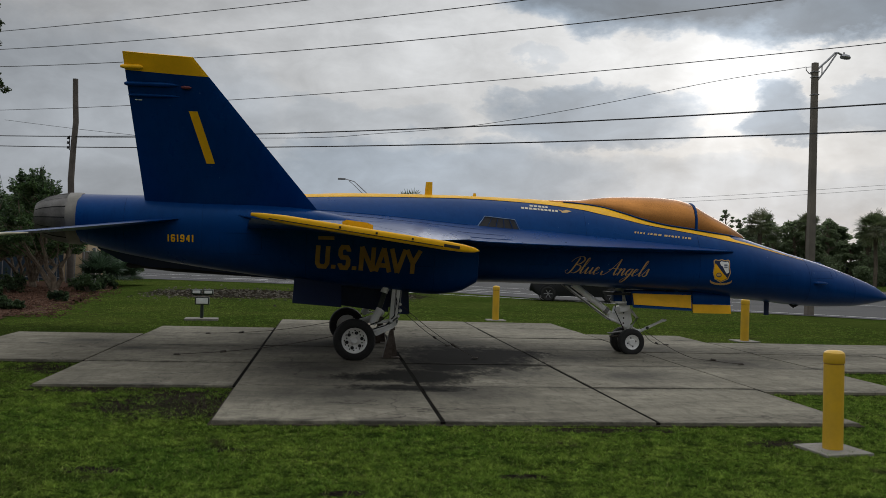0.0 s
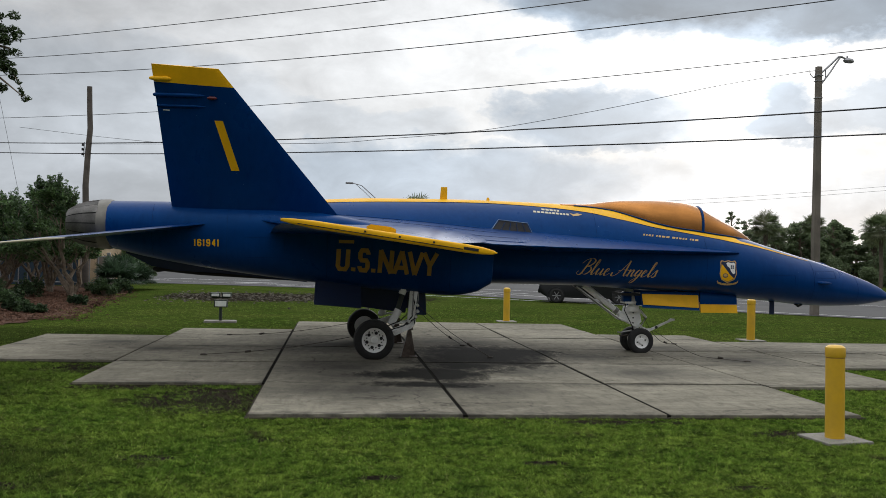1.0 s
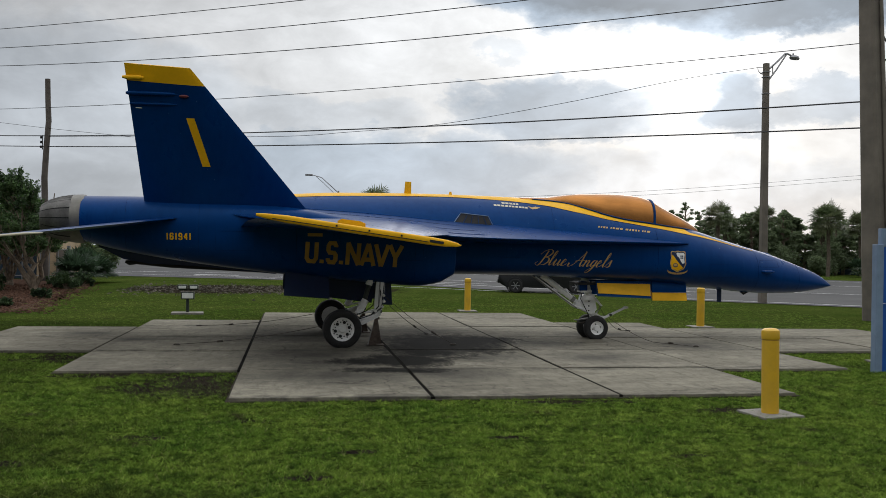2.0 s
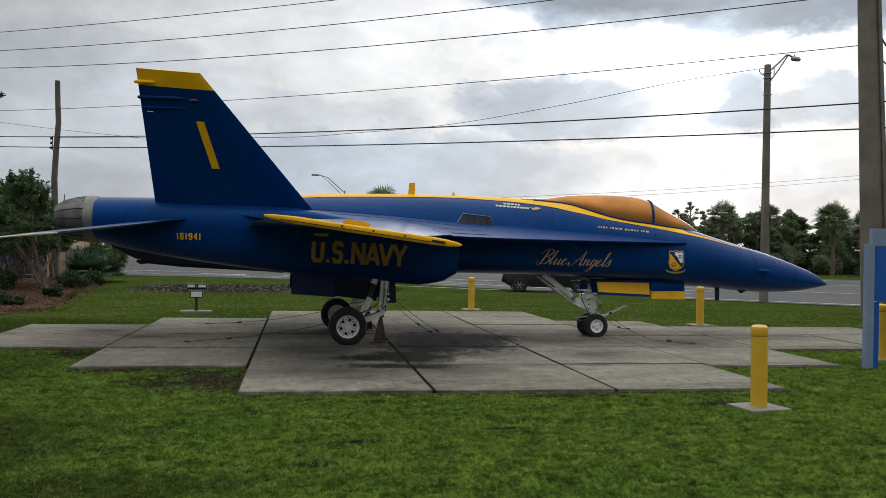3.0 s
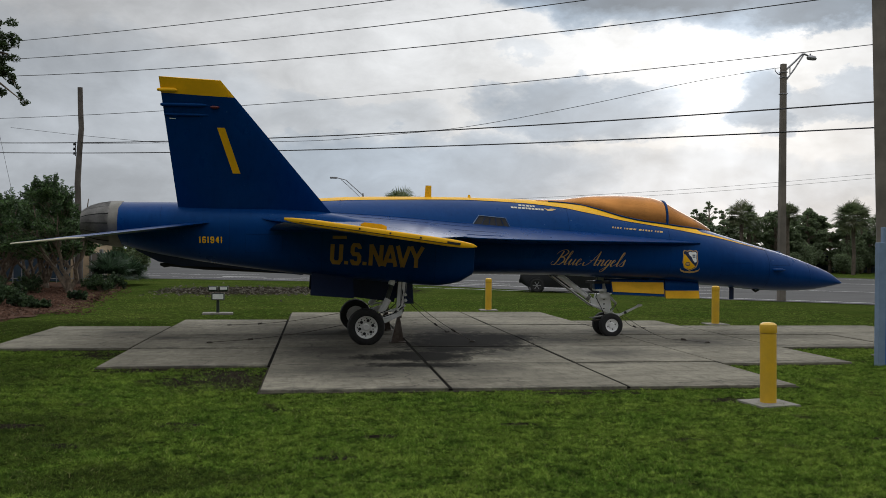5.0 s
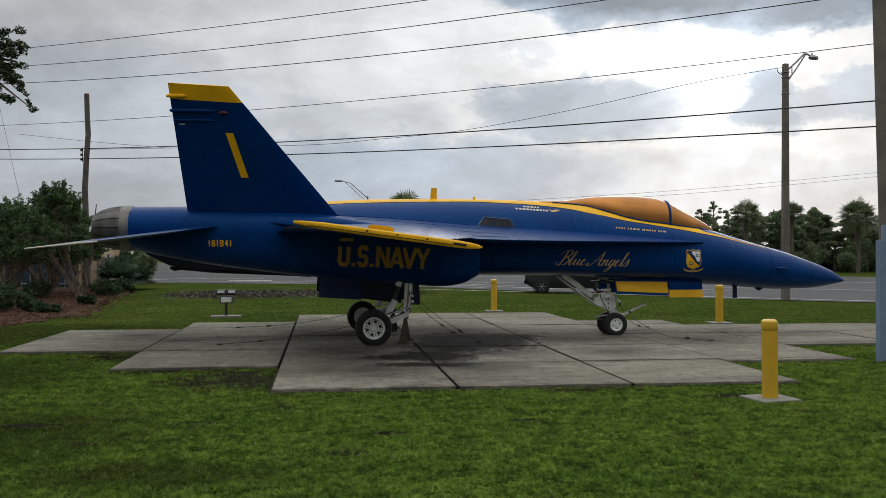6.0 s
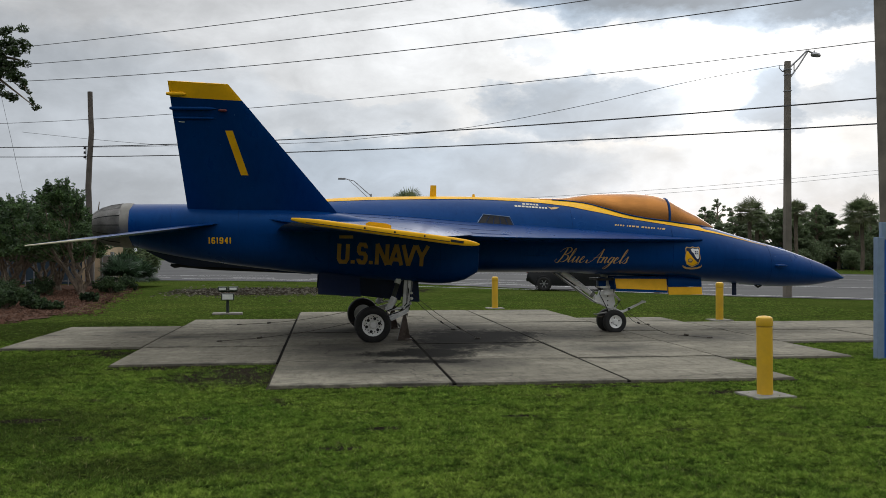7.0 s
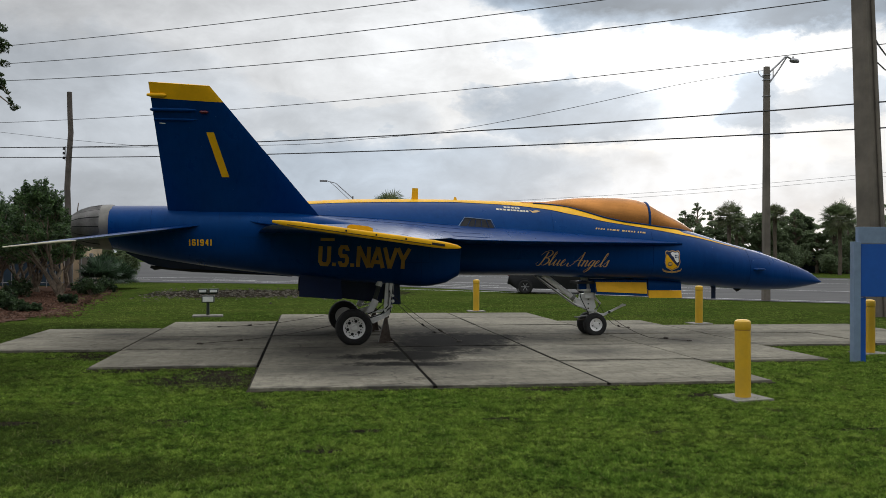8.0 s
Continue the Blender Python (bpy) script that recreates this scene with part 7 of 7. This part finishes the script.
def far_shop():
    ob = thing("roadside_building", "long low dark-blue roadside shed with a pale roof edge", "building", pose(40, 88, GRASS_Z, 0, 0, -6))
    part("wall", box(0, 0, 0, 26, 8, 1.95, 0.02), TEAL, ob, "dark blue wall", smooth=False)
    part("fascia", box(-0.4, -0.5, 1.95, 26.4, 8.4, 2.12, 0.02), ALU, ob, "pale grey roof edge", smooth=False)
    for i in range(6):
        part("window", box(1.5 + 4 * i, -0.04, 0.7, 4.0 + 4 * i, 0.02, 1.6), GLASS_DARK, ob, smooth=False)


far_shop()
for x, y in ((55.2, 79.0), (57.4, 79.4)):
    ob = thing("marker_post", "short white marker post on the far verge", "post", pose(x, y, GRASS_Z), "marker posts")
    part("post", rod((0, 0, 0), (0, 0, 0.85), 0.09, 0.08, 10), PALE, ob)
for x, y, r, h, sd in ((-11.8, 52.3, 1.3, 2.3, 301), (-10.5, 52.2, 1.1, 2.0, 302), (-13.2, 52.6, 1.3, 2.4, 303)):
    hedge_bush(x, y, r, h, sd)
for i in range(9):
    far_tree(22 + 7.4 * i, 112 + 3 * (i % 3), 5.0 + (i * 37 % 14) / 10 + (1.2 if i > 3 else -0.6), 150 + i, "broadleaf_tree", "distant dark-green broadleaf tree behind the road", 0.42, 0.15, 3200, 0.24)


for i in range(17):
    hedge_bush(35.5 + 1.7 * i, 81.0 - 0.2 * i + 1.4 * (i % 3), 1.5, 1.6 + 0.65 * (i * 5 % 3) + 0.5 * (i > 4), 200 + i)

# ---- small stuff last: grass blades, rubble, mulch chips ----


def inside_pad(x, y):
    hit = np.zeros(len(x), bool)
    x, y = x + 0.0122 * (y - 9.8), y - 0.0122 * x
    for x0, x1, ys in COLUMNS:
        hit |= (x > x0 - 0.03) & (x < x1 + 0.03) & (y > ys[0] - 0.02) & (y < ys[-1] + 0.02)
    return hit


def strew(name, count, x0, y0, x1, y1, size, wide, mat, label, category, seed, keep=None, lift=0.0, lie=0.7, tuft=0.024):
    """Thin upright blades over a stretch of ground, as one object."""
    rng = np.random.default_rng(seed)
    knots = count // 14
    cy = y0 + (y1 - y0) * rng.uniform(0, 1, knots) ** 1.25
    cx = x0 + (x1 - x0) * rng.uniform(0, 1, knots)
    x = np.repeat(cx, 14) + rng.normal(0, tuft, knots * 14)
    y = np.repeat(cy, 14) + rng.normal(0, tuft, knots * 14)
    tall = np.repeat(rng.uniform(0.5, 1.3, knots) * (1.0 + 0.35 * np.sin(7.1 * cx + 2.0 * np.sin(3.3 * cy)) * np.sin(8.3 * cy + 1.7 * np.sin(4.1 * cx))), 14)
    ok = ~inside_pad(x, y)
    if keep is not None:
        ok &= keep(x, y)
    x, y, tall = x[ok], y[ok], tall[ok]
    m = len(x)
    a = rng.uniform(0, 2 * np.pi, m)
    h = size * tall * rng.uniform(0.6, 1.3, m)
    lx, ly = rng.normal(0, lie, m) * h, rng.normal(0, lie, m) * h
    w = wide * rng.uniform(0.7, 1.3, m)
    base = np.full(m, GRASS_Z + lift)
    p0 = np.stack([x - w * np.cos(a), y - w * np.sin(a), base], 1)
    p1 = np.stack([x + w * np.cos(a), y + w * np.sin(a), base], 1)
    p2 = np.stack([x + lx, y + ly, base + h], 1)
    v = np.stack([p0, p1, p2], 1).reshape(-1, 3)
    mesh = bpy.data.meshes.new(name)
    mesh.from_pydata(v.tolist(), [], (np.arange(m)[:, None] * 3 + np.arange(3)).tolist())
    ob = part_of(name, mesh, mat, None, smooth=False)
    return tagged(ob, label, category, kind="stuff")


def on_turf(x, y):
    """Grass grows everywhere but on the worn soil, where a few tufts stay."""
    few = (np.abs(x * 913.1 + y * 517.7) % 1) < 0.10
    wob = 0.22 * np.sin(x * 5.1 + y * 2.3) + 0.18 * np.sin(y * 7.7 - x * 3.1)
    worn = np.zeros(len(x), bool)
    for cx, cy, rx, ry in WORN:
        near = np.sqrt(((x - cx) / rx) ** 2 + ((y - cy) / ry) ** 2) + wob
        worn |= near < 0.35 + 0.75 * ((np.abs(x * 377.7 + y * 811.3)) % 1)
    # blades also stand sparser where that shade is painted
    for cx, cy, rx, ry in SHADED_TURF:
        sparse = 1 - np.sqrt(((x - cx) / rx) ** 2 + ((y - cy) / ry) ** 2) + 0.25 * np.sin(x * 3.7 + 1.3 * y) * np.sin(y * 4.3)
        worn |= sparse * 0.9 > (np.abs(x * 613.3 + y * 291.1)) % 1
    return few | ~worn


def seen_wedge(x, y):
    """The lawn in front of the pad narrows towards the viewer."""
    return (np.abs(x - 1.4) < 0.62 * (y + 2.2) + 1.0) & on_turf(x, y)


strew("grass", 1300000, -8, 4.0, 14.5, 15.5, 0.030, 0.0038, BLADE, "short mown green lawn grass", "grass", 1, keep=seen_wedge, lie=0.9, tuft=0.016)
strew("grass", 210000, -9, 15.0, 17, 36, 0.026, 0.0055, BLADE, "short mown green lawn grass", "grass", 2, keep=lambda x, y: ~((x < -6.55 - 0.15 * (y - 24.6) + 0.3 * np.sin(3.3 * y)) & (y > 20.3 + 0.42 * np.maximum(-9.8 - x, 0))) & (np.abs(x * 913.1 + y * 517.7) % 1 > (y - 15) / 22))


def scatter(name, count, area, size, mat, label, category, seed, lift=0.0):
    """Angular small pieces lying on the ground, joined as one object."""
    rng = np.random.default_rng(seed)
    corner = np.array([(1, 0, -0.3), (-0.5, 0.87, -0.3), (-0.5, -0.87, -0.3), (0.1, 0.05, 0.7)])
    tri = np.array([(0, 1, 3), (1, 2, 3), (2, 0, 3)])
    v, f = [], []
    for i in range(count):
        x, y = area(rng)
        s = size * rng.uniform(0.4, 1.6)
        t = rng.uniform(0, 6.28)
        c = corner * np.array([s, s * rng.uniform(0.4, 1), s * rng.uniform(0.3, 0.9)])
        rot = np.array([[math.cos(t), -math.sin(t), 0], [math.sin(t), math.cos(t), 0], [0, 0, 1]])
        v.append(c @ rot.T + np.array([x, y, GRASS_Z + lift + 0.2 * s]))
        f.append(tri + 4 * i)
    mesh = bpy.data.meshes.new(name)
    mesh.from_pydata(np.concatenate(v).tolist(), [], np.concatenate(f).tolist())
    return tagged(part_of(name, mesh, mat, None, smooth=False), label, category, kind="stuff")


def by_bed(x, y):
    """A loose fringe where the lawn meets the mulch."""
    e = x + 6.5 + 0.15 * (y - 24.6) + 0.45 * np.sin(2.1 * y) + 0.3 * np.sin(5.3 * y)
    front = y - 20.2 - 0.42 * np.maximum(-9.8 - x, 0) - 0.9 * np.maximum(x + 7.4, 0) + 0.3 * np.sin(3.1 * x)
    return (np.abs(e) < 0.3) & (y > 24.5) | (np.abs(front) < 0.35) & (x < -6)


strew("grass", 70000, -13, 20, -5, 40, 0.032, 0.006, BLADE, "grass straggling into the mulch", "grass", 3, keep=by_bed, lift=0.012)
scatter("mulch_chips", 1600, lambda r: (lambda y: (-6.6 - 0.15 * (y - 24.6) + r.normal(0.0, 0.35), y))(r.uniform(23.5, 42)), 0.05, MULCH, "loose red-brown bark chips", "mulch", 8, 0.01)
scatter("rubble", 1100, lambda r: (r.uniform(-6.5, 4.5), r.normal(38.6, 2.4)), 0.07, STONE, "grey stony rubble strip in the lawn", "rubble", 5)
scatter("mulch_chips", 5000, lambda r: (lambda y: (r.uniform(-13, -7.0 - 0.15 * max(0.0, y - 25)), y))(r.uniform(20.8, 40)), 0.06, MULCH, "loose red-brown bark chips", "mulch", 6, 0.02)
scatter("soil_crumbs", 1500, lambda r: (r.normal(-0.5, 0.35), r.normal(11.2, 0.5)), 0.015, DIRT, "crumbs of dark soil", "soil", 7)
